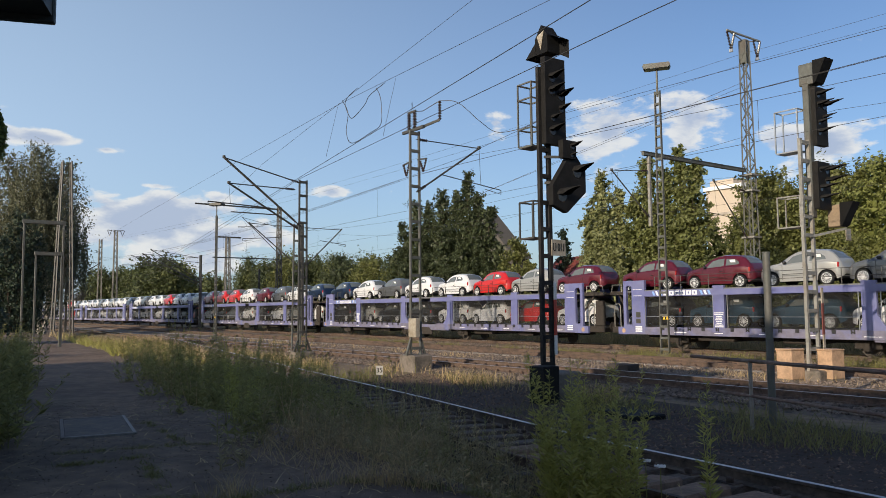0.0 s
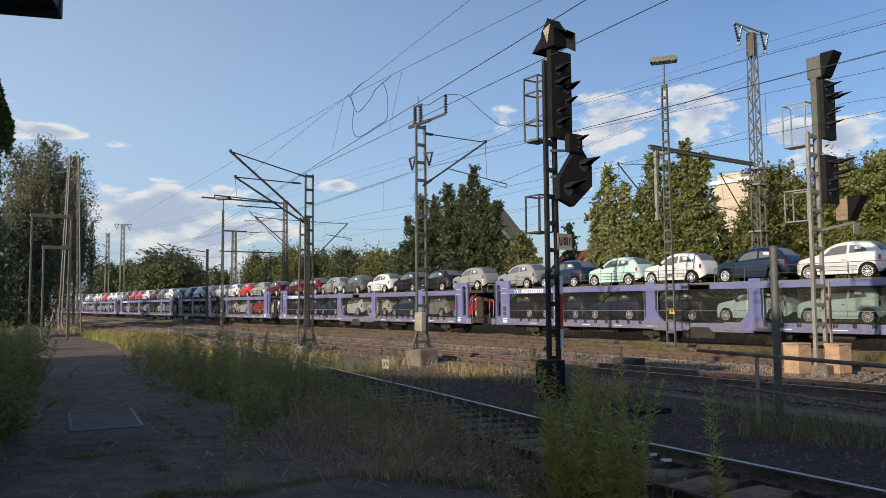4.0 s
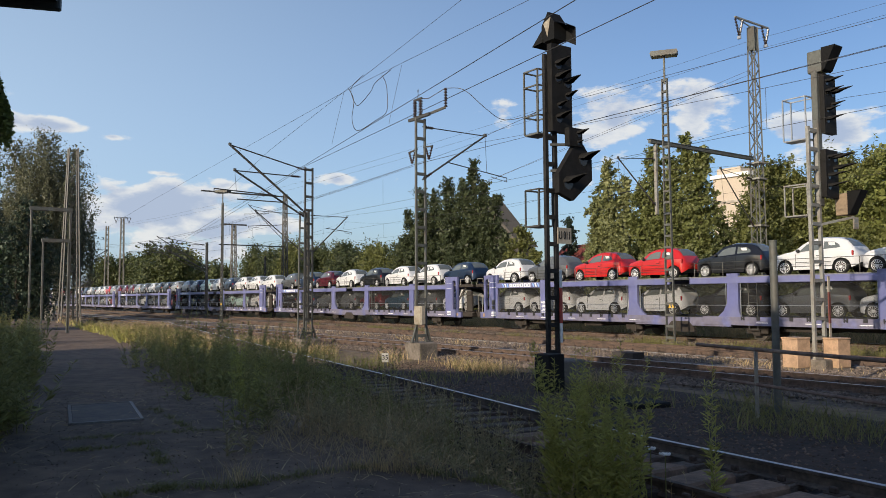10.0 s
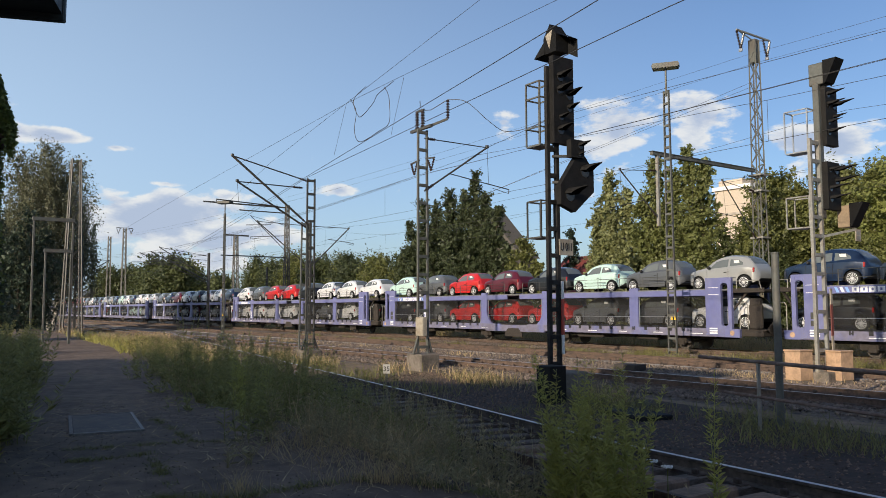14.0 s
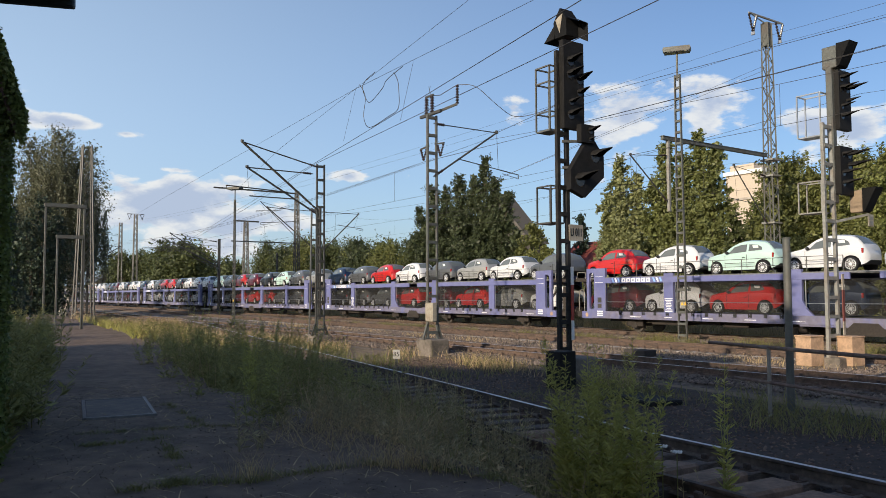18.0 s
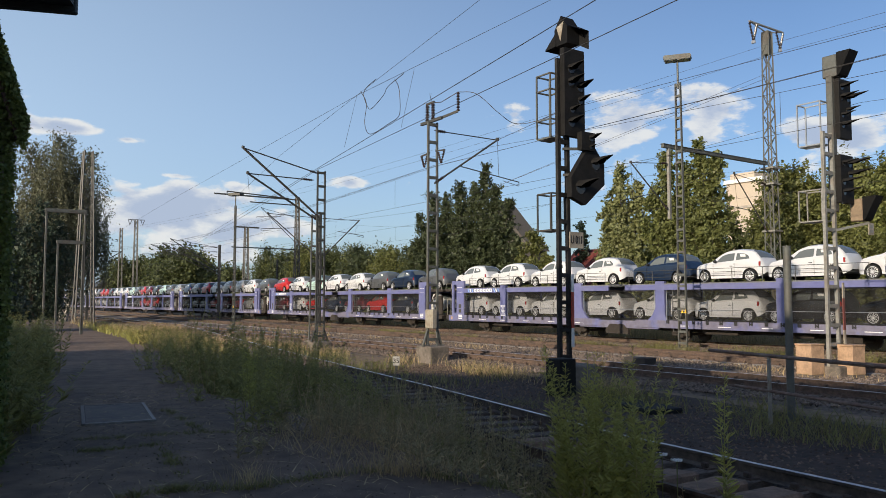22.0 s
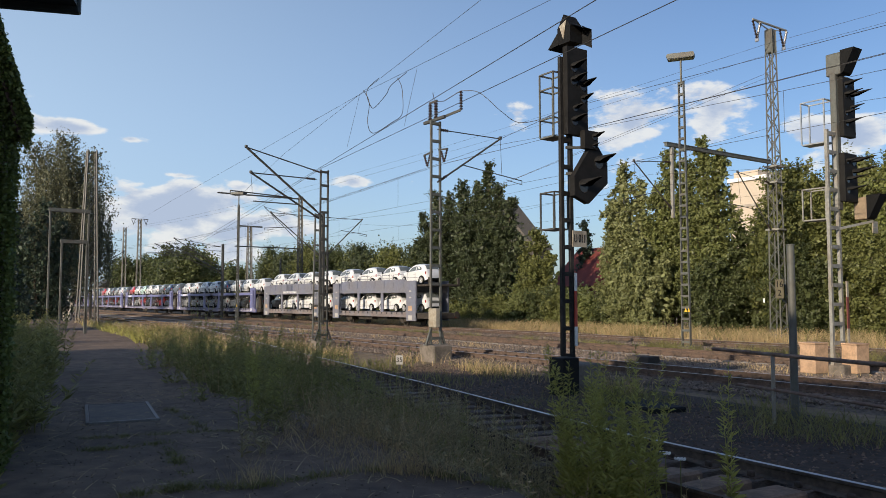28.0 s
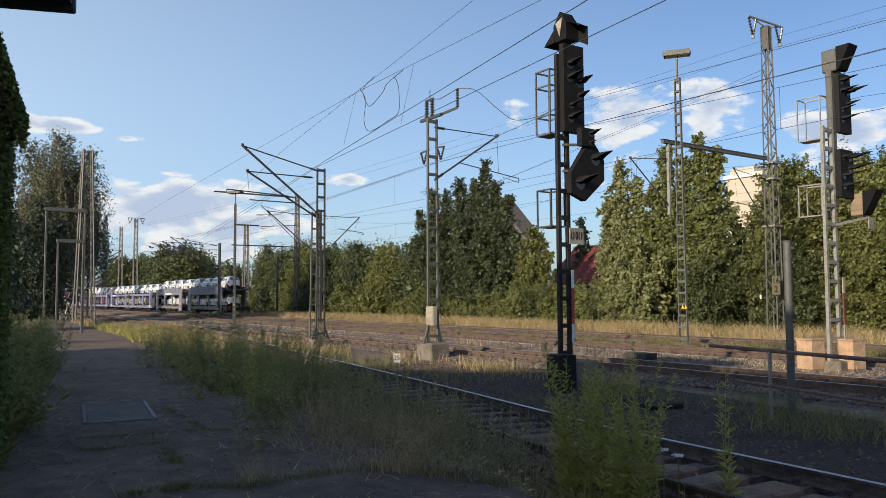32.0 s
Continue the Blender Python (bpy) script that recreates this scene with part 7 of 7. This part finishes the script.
small_house("red_roofed_house", -64.2, -57.9, 59, 68, 3.6, 7.8, mat("brown brick wall", (0.11, 0.06, 0.045), 0.9, var=0.2, scale=3), M_ROOF_R, "low house with a red tiled roof behind the trees", "x", 3)
small_house("gabled_house", -103.4, -86.4, 76, 78.5, 9.6, 17.9, mat("dark grey-brown facade", (0.055, 0.05, 0.042), 0.9, var=0.15, scale=1), mat("grey roof sheet", (0.10, 0.088, 0.072), 0.8, var=0.15, scale=2), "tall grey gabled house behind the big tree", "y", 0)
small_house("grey_house", -276, -262, 47.5, 57.5, 6.2, 9.6, M_WALL_B, M_STEEL_D, "distant pale house with a grey roof beyond the train", "x", 5)
ap = thing("apartment_block", (0, 0, 0), "beige flat-roofed apartment block behind the trees", "building")
part("wall", Shape().box(-62.9, -57.6, 90, 102, GROUND, 17.6), M_WALL_B, ap)
part("roof", Shape().box(-63.1, -57.4, 89.7, 102.3, 17.6, 18.1), M_WHITE, ap, "pale flat roof edge")
part("upper_storey", Shape().box(-62.6, -59.0, 90.5, 98, 18.1, 19.0), M_WALL_B, ap, "set-back top storey")
part("cornice", Shape().box(-63.0, -57.5, 89.86, 90.0, 14.2, 14.5), M_BRICK, ap, "narrow facade band")

M_PIPE = mat("rust-brown pipe", (0.13, 0.082, 0.06), 0.7, var=0.3, scale=3, col2=(0.20, 0.15, 0.12))
# railing and poles between siding and third track
rl = thing("pipe_railing", (0, 0, 0), "rusty pipe railing beside the track", "railing")
part("post", Shape().cyl((-8.04, 12.62, -0.4), (-8.04, 12.62, 0.94), 0.035, 8), M_STEEL_L, rl, "pale steel post")
part("post", Shape().cyl((-4.4, 11.6, -0.4), (-4.4, 11.6, 0.94), 0.035, 8), M_STEEL_L, rl)
part("top_pipe", Shape().cyl((-9.6, 13.05, 0.95), (-2.0, 10.93, 0.94), 0.034, 8), M_PIPE, rl, "dark rusty pipe")
part("low_pipe", Shape().cyl((-8.9, 12.85, 0.33), (-2.0, 10.93, 0.30), 0.03, 8), M_PIPE, rl, "dark rusty pipe")
pp = thing("steel_pole", (-8.04, 13.28, -0.28), "plain grey steel pole without a sign", "pole")
part("tube", Shape().cyl((0, 0, -0.1), (0, 0, 3.2), 0.07, 12), M_STEEL, pp, smooth=40)
part("cap", Shape().cyl((0, 0, 3.2), (0, 0, 3.22), 0.08, 12), M_STEEL, pp)
sp = thing("speed_marker", (-20.41, 12.35, GROUND), "small white marker post lettered 35", "track sign")
part("post", Shape().box(-0.04, 0.04, -0.04, 0.04, -0.05, 0.25), M_STEEL_D, sp)
# shade on the white board is put in by a duller white
bd = part("board", Shape().box(-0.11, 0.11, -0.06, -0.04, 0.22, 0.5, 0.006), M_DULL, sp, "white board in a shade-dulled tone")
cu = bpy.data.curves.new("numerals", "FONT")
cu.body, cu.size, cu.extrude, cu.align_x, cu.align_y = "35", 0.2, 0.003, "CENTER", "CENTER"
ob = new("numerals", cu)
ob.parent = bd
ob.matrix_basis = pose(0, -0.065, 0.36, 90, 0, 0)
cu.materials.append(M_BLACK)
tagged(ob, "dark numerals 35")
sp.rotation_euler.z = radians(55)
cc = thing("cable_trough_cover", pose(-17.6, 20.2, -0.2, 0, 0, 2), "grey concrete cable trough cover by the rails", "cable cover")
part("cover", Shape().box(-0.45, 0.45, -0.3, 0.3, -0.05, 0.24, 0.02), mat("dark stained concrete", (0.045, 0.038, 0.032), 0.9, var=0.25, scale=3), cc)
cc2 = thing("cable_trough_cover", pose(-14.8, 19.85, -0.2, 0, 0, 2), "long flat concrete cable cover by the rails", "cable cover")
part("cover", Shape().box(-1.0, 1.0, -0.3, 0.3, -0.05, 0.06, 0.02), mat("stained concrete", (0.15, 0.125, 0.10), 0.9, var=0.25, scale=3), cc2)


lm = thing("stone_slab", pose(-10.6, 12.3, GROUND, 0, 0, -14), "flat black stone slab lying on the cinder ground", "slab")
part("slab", Shape().box(-0.75, 0.7, -0.42, 0.4, -0.03, 0.11, 0.03), M_SCREEN, lm, "dark weathered slab")


def cinder():
    xs = np.arange(-20, 31, 3.0)
    sh = Shape()
    for x in xs:
        sh.v += [(x, siding_y(x) - 1.5, GROUND + 0.012), (x, min(15.0, siding_y(x) + 6.3), GROUND + 0.012)]
    sh.f = [(2 * k, 2 * k + 2, 2 * k + 3, 2 * k + 1) for k in range(len(xs) - 1)]
    sh.m = [0] * len(sh.f)
    single("cinder_ground", sh, mat("dark cinder soil", (0.052, 0.032, 0.022), 0.95, var=0.5, scale=1.4, col2=(0.030, 0.019, 0.014), bump=0.6, bscale=25), "dark cinder soil between siding and third track", "ground", kind="structure")


cinder()


# loose ballast stones on the beds that the camera sees from near
def stones(name, n, place, size, label, material=None):
    p = place(n)
    s = size * rng.uniform(0.5, 1.4, (n, 1))
    base = np.array([(1, 0, 0), (0, 1, 0), (-1, 0, 0), (0, -1, 0), (0, 0, 0.8), (0, 0, -0.8)], float)
    v = base[None] * rng.uniform(0.6, 1.2, (n, 6, 1))
    a = rng.random(n) * 6.283
    c, q = np.cos(a), np.sin(a)
    x, y = v[..., 0] * c[:, None] - v[..., 1] * q[:, None], v[..., 0] * q[:, None] + v[..., 1] * c[:, None]
    v = np.stack([x, y, v[..., 2]], -1) * s[:, None] + p[:, None]
    f = np.array([(0, 1, 4), (1, 2, 4), (2, 3, 4), (3, 0, 4), (1, 0, 5), (2, 1, 5), (3, 2, 5), (0, 3, 5)])
    me = bpy.data.meshes.new(name)
    k = 8 * n
    me.vertices.add(6 * n), me.loops.add(3 * k), me.polygons.add(k)
    me.vertices.foreach_set("co", v.astype(np.float32).ravel())
    me.loops.foreach_set("vertex_index", (f[None] + 6 * np.arange(n)[:, None, None]).astype(np.int32).ravel())
    me.polygons.foreach_set("loop_start", np.arange(0, 3 * k, 3, dtype=np.int32))
    me.update(calc_edges=True)
    me.materials.append(material or M_STONE)
    return tagged(new(name, me), label, "gravel", kind="stuff")


stones("ballast_stones", 26000, strip(-45, 0, Y3 - 2.3, Y3 + 2.7, -0.195, -3), 0.045, "loose brown ballast stones round the third track")
stones("ballast_stones_far", 16000, strip(-50, 0, Y2 - 2.2, Y2 + 2.2, -0.195, -3), 0.05, "loose brown ballast stones round the middle track")
stones("ballast_stones_back", 9000, strip(-60, 0, Y1 - 2.6, Y1 - 0.8, -0.2, -3), 0.055, "loose ballast stones beside the far track")


stones("cess_stones", 13000, strip(-45, 0, Y3 + 2.2, Y3 + 4.2, -0.2, -3), 0.05, "brown stones between the tracks")


def along_siding(x0, x1, lo, hi, z):
    def f(n):
        x = rng.uniform(x0, x1, n)
        y = np.array([siding_y(v) for v in x]) + rng.uniform(lo, hi, n)
        return np.stack([x, y, np.full(n, z)], 1)
    return f


stones("siding_stones", 15000, along_siding(-22, 3, -1.4, 5.5, GROUND + 0.01), 0.03, "dark gravel between siding and third track", mat("dark stones", (0.13, 0.088, 0.062), 0.95, var=0.25, island=0.7))


stones("asphalt_grit", 2600, lambda n: np.stack([rng.uniform(-16, -4.6, n), rng.uniform(0.9, 4.6, n), np.full(n, AS + 0.002)], 1), 0.012, "loose grit on the old asphalt", mat("grit", (0.20, 0.15, 0.11), 0.95, var=0.2, island=0.6))
blades("fallen_straw", 900, lambda n: np.stack([rng.uniform(-15, -4.8, n), rng.uniform(1.0, 4.8, n), np.full(n, AS + 0.004)], 1), 0.035, 0.006, L_DRY, "dead leaves and straw on the asphalt", 3.0)


M_SLAB = mat("brown stone slab", (0.25, 0.155, 0.10), 0.9, var=0.3, scale=3, col2=(0.16, 0.10, 0.066), bump=0.3)


def slab_pieces():
    t = thing("loose_slabs", (0, 0, 0), "broken concrete slabs beside the siding rail", "slabs")
    for i in range(14):
        x = -8.6 + i * 0.62
        part("slab", Shape().box(-0.22, 0.22, -0.45, 0.4, -0.14, 0.02, 0.03), M_SLAB, t).matrix_basis = pose(x, siding_y(x) - 0.1 + random.uniform(-0.1, 0.1), -0.13, random.uniform(-4, 4), random.uniform(-4, 4), random.uniform(-12, 12))


slab_pieces()


# ---- weeds ----
def weeds(name, roots, h, leaf, label, per=26, size=0.055, spread=0.10, thing_name=None, lean=0.12, long=2.6):
    """Upright plants: a thin stem with narrow leaves that point up and out."""
    roots = np.asarray(roots, float)
    n = len(roots)
    hh = np.asarray(h) * rng.uniform(0.6, 1.15, n)
    tilt = rng.normal(0, lean, (n, 2))
    st, lf = [], []
    for i in range(n):
        r, H = roots[i], hh[i]
        top = r + np.array([tilt[i, 0] * H, tilt[i, 1] * H, H])
        w = 0.0045 + 0.002 * H
        for ax in ((1, 0, 0), (0, 1, 0)):
            a = np.array(ax) * w
            st.append([r - a, r + a, top + a * 0.3, top - a * 0.3])
        k = max(6, int(per * H))
        u = rng.uniform(0.08, 1.0, k)
        ang = rng.random(k) * 6.283
        out = np.stack([np.cos(ang), np.sin(ang), rng.uniform(0.1, 1.1, k)], 1)
        out /= np.linalg.norm(out, axis=1, keepdims=True)
        L = size * long * (1.15 - 0.75 * u)[:, None] * rng.uniform(0.7, 1.3, (k, 1))
        base = r + (top - r) * u[:, None]
        side = np.cross(out, rng.normal(size=(k, 3)))
        side /= np.linalg.norm(side, axis=1, keepdims=True)
        side *= L * 0.095
        lf.append(np.stack([base, base + out * L * 0.5 + side, base + out * L, base + out * L * 0.5 - side], 1))
    q = np.concatenate([np.array(st)] + lf)
    return quads(name, q, leaf)


def disc(x, y, r, n, z=GROUND):
    a, q = rng.random(n) * 6.283, r * np.sqrt(rng.random(n))
    return np.stack([x + q * np.cos(a), y + q * np.sin(a), np.full(n, z)], 1)


def near_strip(n, x0, x1, lo, hi, dens=None):
    out = []
    while len(out) < n:
        x = rng.uniform(x0, x1)
        a, b = edge_y(x) + lo, siding_y(x) - 1.0 + hi
        y = rng.uniform(a, b)
        if dens is None or rng.random() < dens(x, y):
            out.append((x, y, GROUND if y > edge_y(x) + 0.1 else AS))
    return out


def stuff(name, me, label):
    return tagged(new(name, me), label, "weeds", kind="stuff")


def patchy(x, y):
    # thick and thin places, from 0 to 1
    v = math.sin(x * 1.15 + 0.6) + math.sin(y * 2.1 + x * 0.45) + 0.7 * math.sin(x * 3.3 - y * 1.9)
    return min(1.0, max(0.0, 0.45 + 0.3 * v))


def tall_at(pts, lo, hi):
    return np.array([lo + (hi - lo) * patchy(p[0] * 0.8 + 3, p[1] * 1.2) for p in pts])


dense = lambda x, y: patchy(x, y) ** 2.5
r = near_strip(700, -26, -6.2, 0.05, 0.5, dense)
stuff("strip_weeds", weeds("strip_weeds", r, tall_at(r, 0.25, 0.8), L_WEED, "", 40, 0.05), "knee-high green weeds between asphalt and siding")
r = near_strip(330, -21, -11, -0.25, -0.5, dense)
stuff("tall_weeds", weeds("tall_weeds", r, tall_at(r, 0.7, 1.5), L_WEED, "", 46, 0.05, lean=0.16), "tall green weeds between asphalt and siding")
r = [(rng.uniform(-11.6, -6.3), rng.uniform(4.9, 6.7), GROUND) for i in range(400)]
stuff("mugwort_weeds", weeds("mugwort_weeds", r, tall_at(r, 0.3, 1.0), L_MUG, "", 44, 0.042, lean=0.16), "grey-green feathery mugwort weeds before the rail")
r = [(rng.uniform(-9.6, -5.6), rng.uniform(3.9, 5.1), AS) for i in range(230)]
r = [q for q in r if q[1] > 3.7 + 0.9 * patchy(q[0] * 2, q[1]) and q[1] < edge_y(q[0]) + 0.15]
stuff("edge_weeds", weeds("edge_weeds", r, tall_at(r, 0.2, 0.75), L_MUG, "", 40, 0.04, lean=0.25), "grey-green weeds on the broken asphalt edge")
r = [(rng.uniform(-9.8, -5.6), rng.uniform(4.0, 5.2), AS) for i in range(150)]
r = [q for q in r if q[1] < edge_y(q[0]) + 0.15]
stuff("edge_stalks", weeds("edge_stalks", r, tall_at(r, 0.2, 0.6), L_DRY, "", 22, 0.035, lean=0.3), "dry stalks on the broken asphalt edge")
r = near_strip(420, -50, -22, -0.6, -0.2)
stuff("far_weeds", weeds("far_weeds", r, tall_at(r, 0.4, 1.0), L_GRASS, "", 24, 0.07), "weeds along the far asphalt edge")
r = [(x, siding_y(x) - rng.uniform(0.35, 1.3), GROUND) for x in rng.uniform(-22, -15.0, 170)]
stuff("rail_weeds", weeds("rail_weeds", r, tall_at(r, 0.35, 0.8), L_WEED, "", 40, 0.05, lean=0.2), "green weeds hiding the near rail of the siding")
r = near_strip(560, -24, -5, -0.2, 0.5, dense)
stuff("dry_stalks", weeds("dry_stalks", r, tall_at(r, 0.3, 0.85), L_DRY, "", 14, 0.04, lean=0.2), "dry brown stalks among the weeds")
blades("strip_grass", 8000, lambda n: np.array(near_strip(n, -30, -5.6, 0.0, 0.5, dense)), 0.32, 0.0045, L_GRASS, "low grass under the weeds", 0.5)
blades("straw_tufts", 2000, lambda n: np.concatenate([disc(-9.4, 5.5, 1.6, n // 4, GROUND), disc(-8.2, 4.5, 1.1, n // 4, AS), disc(-13.0, 5.6, 1.4, n // 4, GROUND), disc(-7.2, 5.0, 1.2, n - 3 * (n // 4), GROUND)]), 0.30, 0.0035, L_DRY, "straw-brown tufts of dead grass", 0.8)
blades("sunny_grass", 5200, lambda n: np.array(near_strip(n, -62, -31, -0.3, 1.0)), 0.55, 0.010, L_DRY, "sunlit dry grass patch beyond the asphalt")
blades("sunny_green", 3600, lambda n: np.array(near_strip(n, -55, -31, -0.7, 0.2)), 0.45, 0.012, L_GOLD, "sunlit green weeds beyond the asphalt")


def plant(name, roots, h, leaf, label, **kw):
    if len(roots) > 45 and name == "wall_weeds":
        return tagged(new(name, weeds(name, roots, h, leaf, "", **kw)), label, "weeds", kind="stuff")
    t = thing(name, (0, 0, 0), label, "weed plant")
    for r in roots:
        part("stalk", weeds("stalk", [r], h, leaf, "", **kw), None, t)
    return t




plant("goldenrod_bush", disc(-5.66, 5.98, 0.56, 46), 1.5, L_GOLD, "lush light green goldenrod bush before the rail", per=110, size=0.054, lean=0.13, long=2.4)
plant("goldenrod_stalk", disc(-5.0, 7.03, 0.05, 3), 1.5, L_GOLD, "single tall goldenrod stalk with curled tips", per=60, size=0.055, lean=0.03)
for x, y, r, n, hh in ((-15.6, 5.7, 0.75, 34, 1.75), (-14.2, 5.3, 0.5, 20, 1.6), (-16.2, 4.7, 0.5, 16, 1.35), (-13.2, 4.2, 0.45, 14, 1.1), (-19.6, 5.2, 0.5, 16, 1.25), (-22.5, 5.9, 0.5, 14, 1.2), (-17.8, 6.2, 0.8, 26, 1.6), (-19.6, 5.9, 0.6, 18, 1.3), (-12.6, 5.2, 0.55, 20, 1.2), (-21.8, 6.6, 0.7, 18, 1.3)):
    plant("weed_clump", disc(x, y, r, n, GROUND), hh, L_WEED, "tall clump of dark green weeds", per=42, size=0.065, lean=0.16)
plant("slender_weed_clump", disc(-11.4, 4.5, 0.4, 16, AS), 1.15, L_GOLD, "slender light green weeds growing from the asphalt edge", per=40, size=0.045, lean=0.14)
plant("slender_weed_clump", disc(-9.6, 3.75, 0.36, 20, AS), 1.05, L_WEED, "slender green weeds growing from the asphalt edge", per=40, size=0.05, lean=0.14)
plant("slender_weed_clump", disc(-8.1, 3.05, 0.2, 9, AS), 0.42, L_MUG, "short weeds growing from the asphalt", per=46, size=0.045, lean=0.3)
for x, y, r, n, hh in ((-13.5, 0.6, 0.9, 170, 1.15), (-16.5, 1.2, 1.0, 150, 1.3), (-20.0, 1.9, 1.1, 70, 1.2), (-25.0, 2.3, 1.2, 60, 1.2), (-9.3, 0.35, 0.5, 130, 0.85), (-7.2, 0.15, 0.4, 90, 0.5), (-33.0, 3.0, 1.4, 60, 1.2), (-11.3, 1.0, 0.5, 70, 0.75)):
    plant("wall_weeds", disc(x, y, r, n, AS), hh, L_WEED, "bushy green weeds growing from the asphalt", per=48, size=0.07, lean=0.25)


# green lines in the asphalt joints
def joint(n, pts, w):
    """Roots along a broken line, in tufts with bare gaps."""
    p = np.array(pts, float)
    L = np.r_[0, np.cumsum(np.hypot(*np.diff(p, axis=0).T))]
    tufts = rng.uniform(0, L[-1], max(6, int(L[-1] * 7)))
    u = np.clip(rng.choice(tufts, n) + rng.normal(0, 0.05, n), 0, L[-1])
    return np.stack([np.interp(u, L, p[:, 0]) + rng.normal(0, w, n), np.interp(u, L, p[:, 1]) + rng.normal(0, w, n), np.full(n, AS)], 1)


for a, n, hh in ((((-9.45, 1.4), (-9.3, 1.9), (-9.35, 2.5)), 330, 0.045), (((-10.2, 1.6), (-9.85, 3.1), (-9.6, 3.6)), 380, 0.045), (((-7.0, 1.5), (-7.0, 2.06), (-6.7, 2.5), (-6.75, 3.05), (-6.7, 3.75), (-6.1, 4.2), (-5.4, 4.4)), 1200, 0.07), (((-9.3, 2.45), (-8.4, 2.3), (-7.6, 2.2)), 260, 0.05), (((-12.6, 3.3), (-11.0, 3.2), (-9.9, 3.1)), 300, 0.05)):
    blades("joint_grass", n, lambda m, a=a: joint(m, a, 0.045), hh, 0.0035, L_GRASS, "low moss and grass in an asphalt joint", 0.6)
blades("joint_straw", 420, lambda m: joint(m, ((-7.0, 2.3), (-6.72, 3.1), (-6.7, 3.75), (-6.1, 4.2)), 0.09), 0.2, 0.003, L_DRY, "dry grass stalks in an asphalt joint", 0.3)
blades("railing_grass", 4200, strip(-13, -1, 10.4, 15.0, GROUND, 0.5), 0.15, 0.004, L_GRASS, "grass round the railing", 0.6)
for x, y, hh in ((-5.43, 6.55, 0.59), (-5.24, 6.55, 0.56)):
    f = thing("white_flower", (x, y, GROUND), "small white umbel flower beside the rail", "flower", "white flowers")
    part("stem", Shape().cyl((0, 0, 0), (0, 0, hh), 0.006, 5), L_GRASS, f)
    hd = Shape()
    for i in range(14):
        a, r = i * 2.4, 0.012 * math.sqrt(i) * 1.3
        hd.lathe([(0.0, 0.02), (0.012, 0.012), (0.014, 0.0), (0.0, -0.006)], (r * math.cos(a), r * math.sin(a), hh), 6)
    part("flower_head", hd, M_WHITE, f, "white flower head")


# plain steel frames on the platform
for y, hgt, w in ((5.3, 6.05, 1.75), (5.85, 4.5, 1.15)):
    fr = thing("steel_gantry", (-42.0, y, AS), "plain grey steel frame standing on the platform", "steel frame", "steel gantries")
    part("post", Shape().box(-0.045, 0.045, -0.045, 0.045, -0.05, hgt, 0.01), M_STEEL, fr, "square steel post")
    part("post", Shape().box(-0.045, 0.045, w - 0.045, w + 0.045, -0.05, hgt, 0.01), M_STEEL, fr, "square steel post")
    part("beam", Shape().box(-0.07, 0.07, -0.08, w + 0.08, hgt, hgt + 0.18, 0.01), M_STEEL, fr, "flat cross beam")


# ---- what moves ----
def motions():
    for ob, m in MOVING:
        walk(ob, [(t, Matrix.Translation((s, 0, 0)) @ m) for t, s in TRAVEL])


motions()
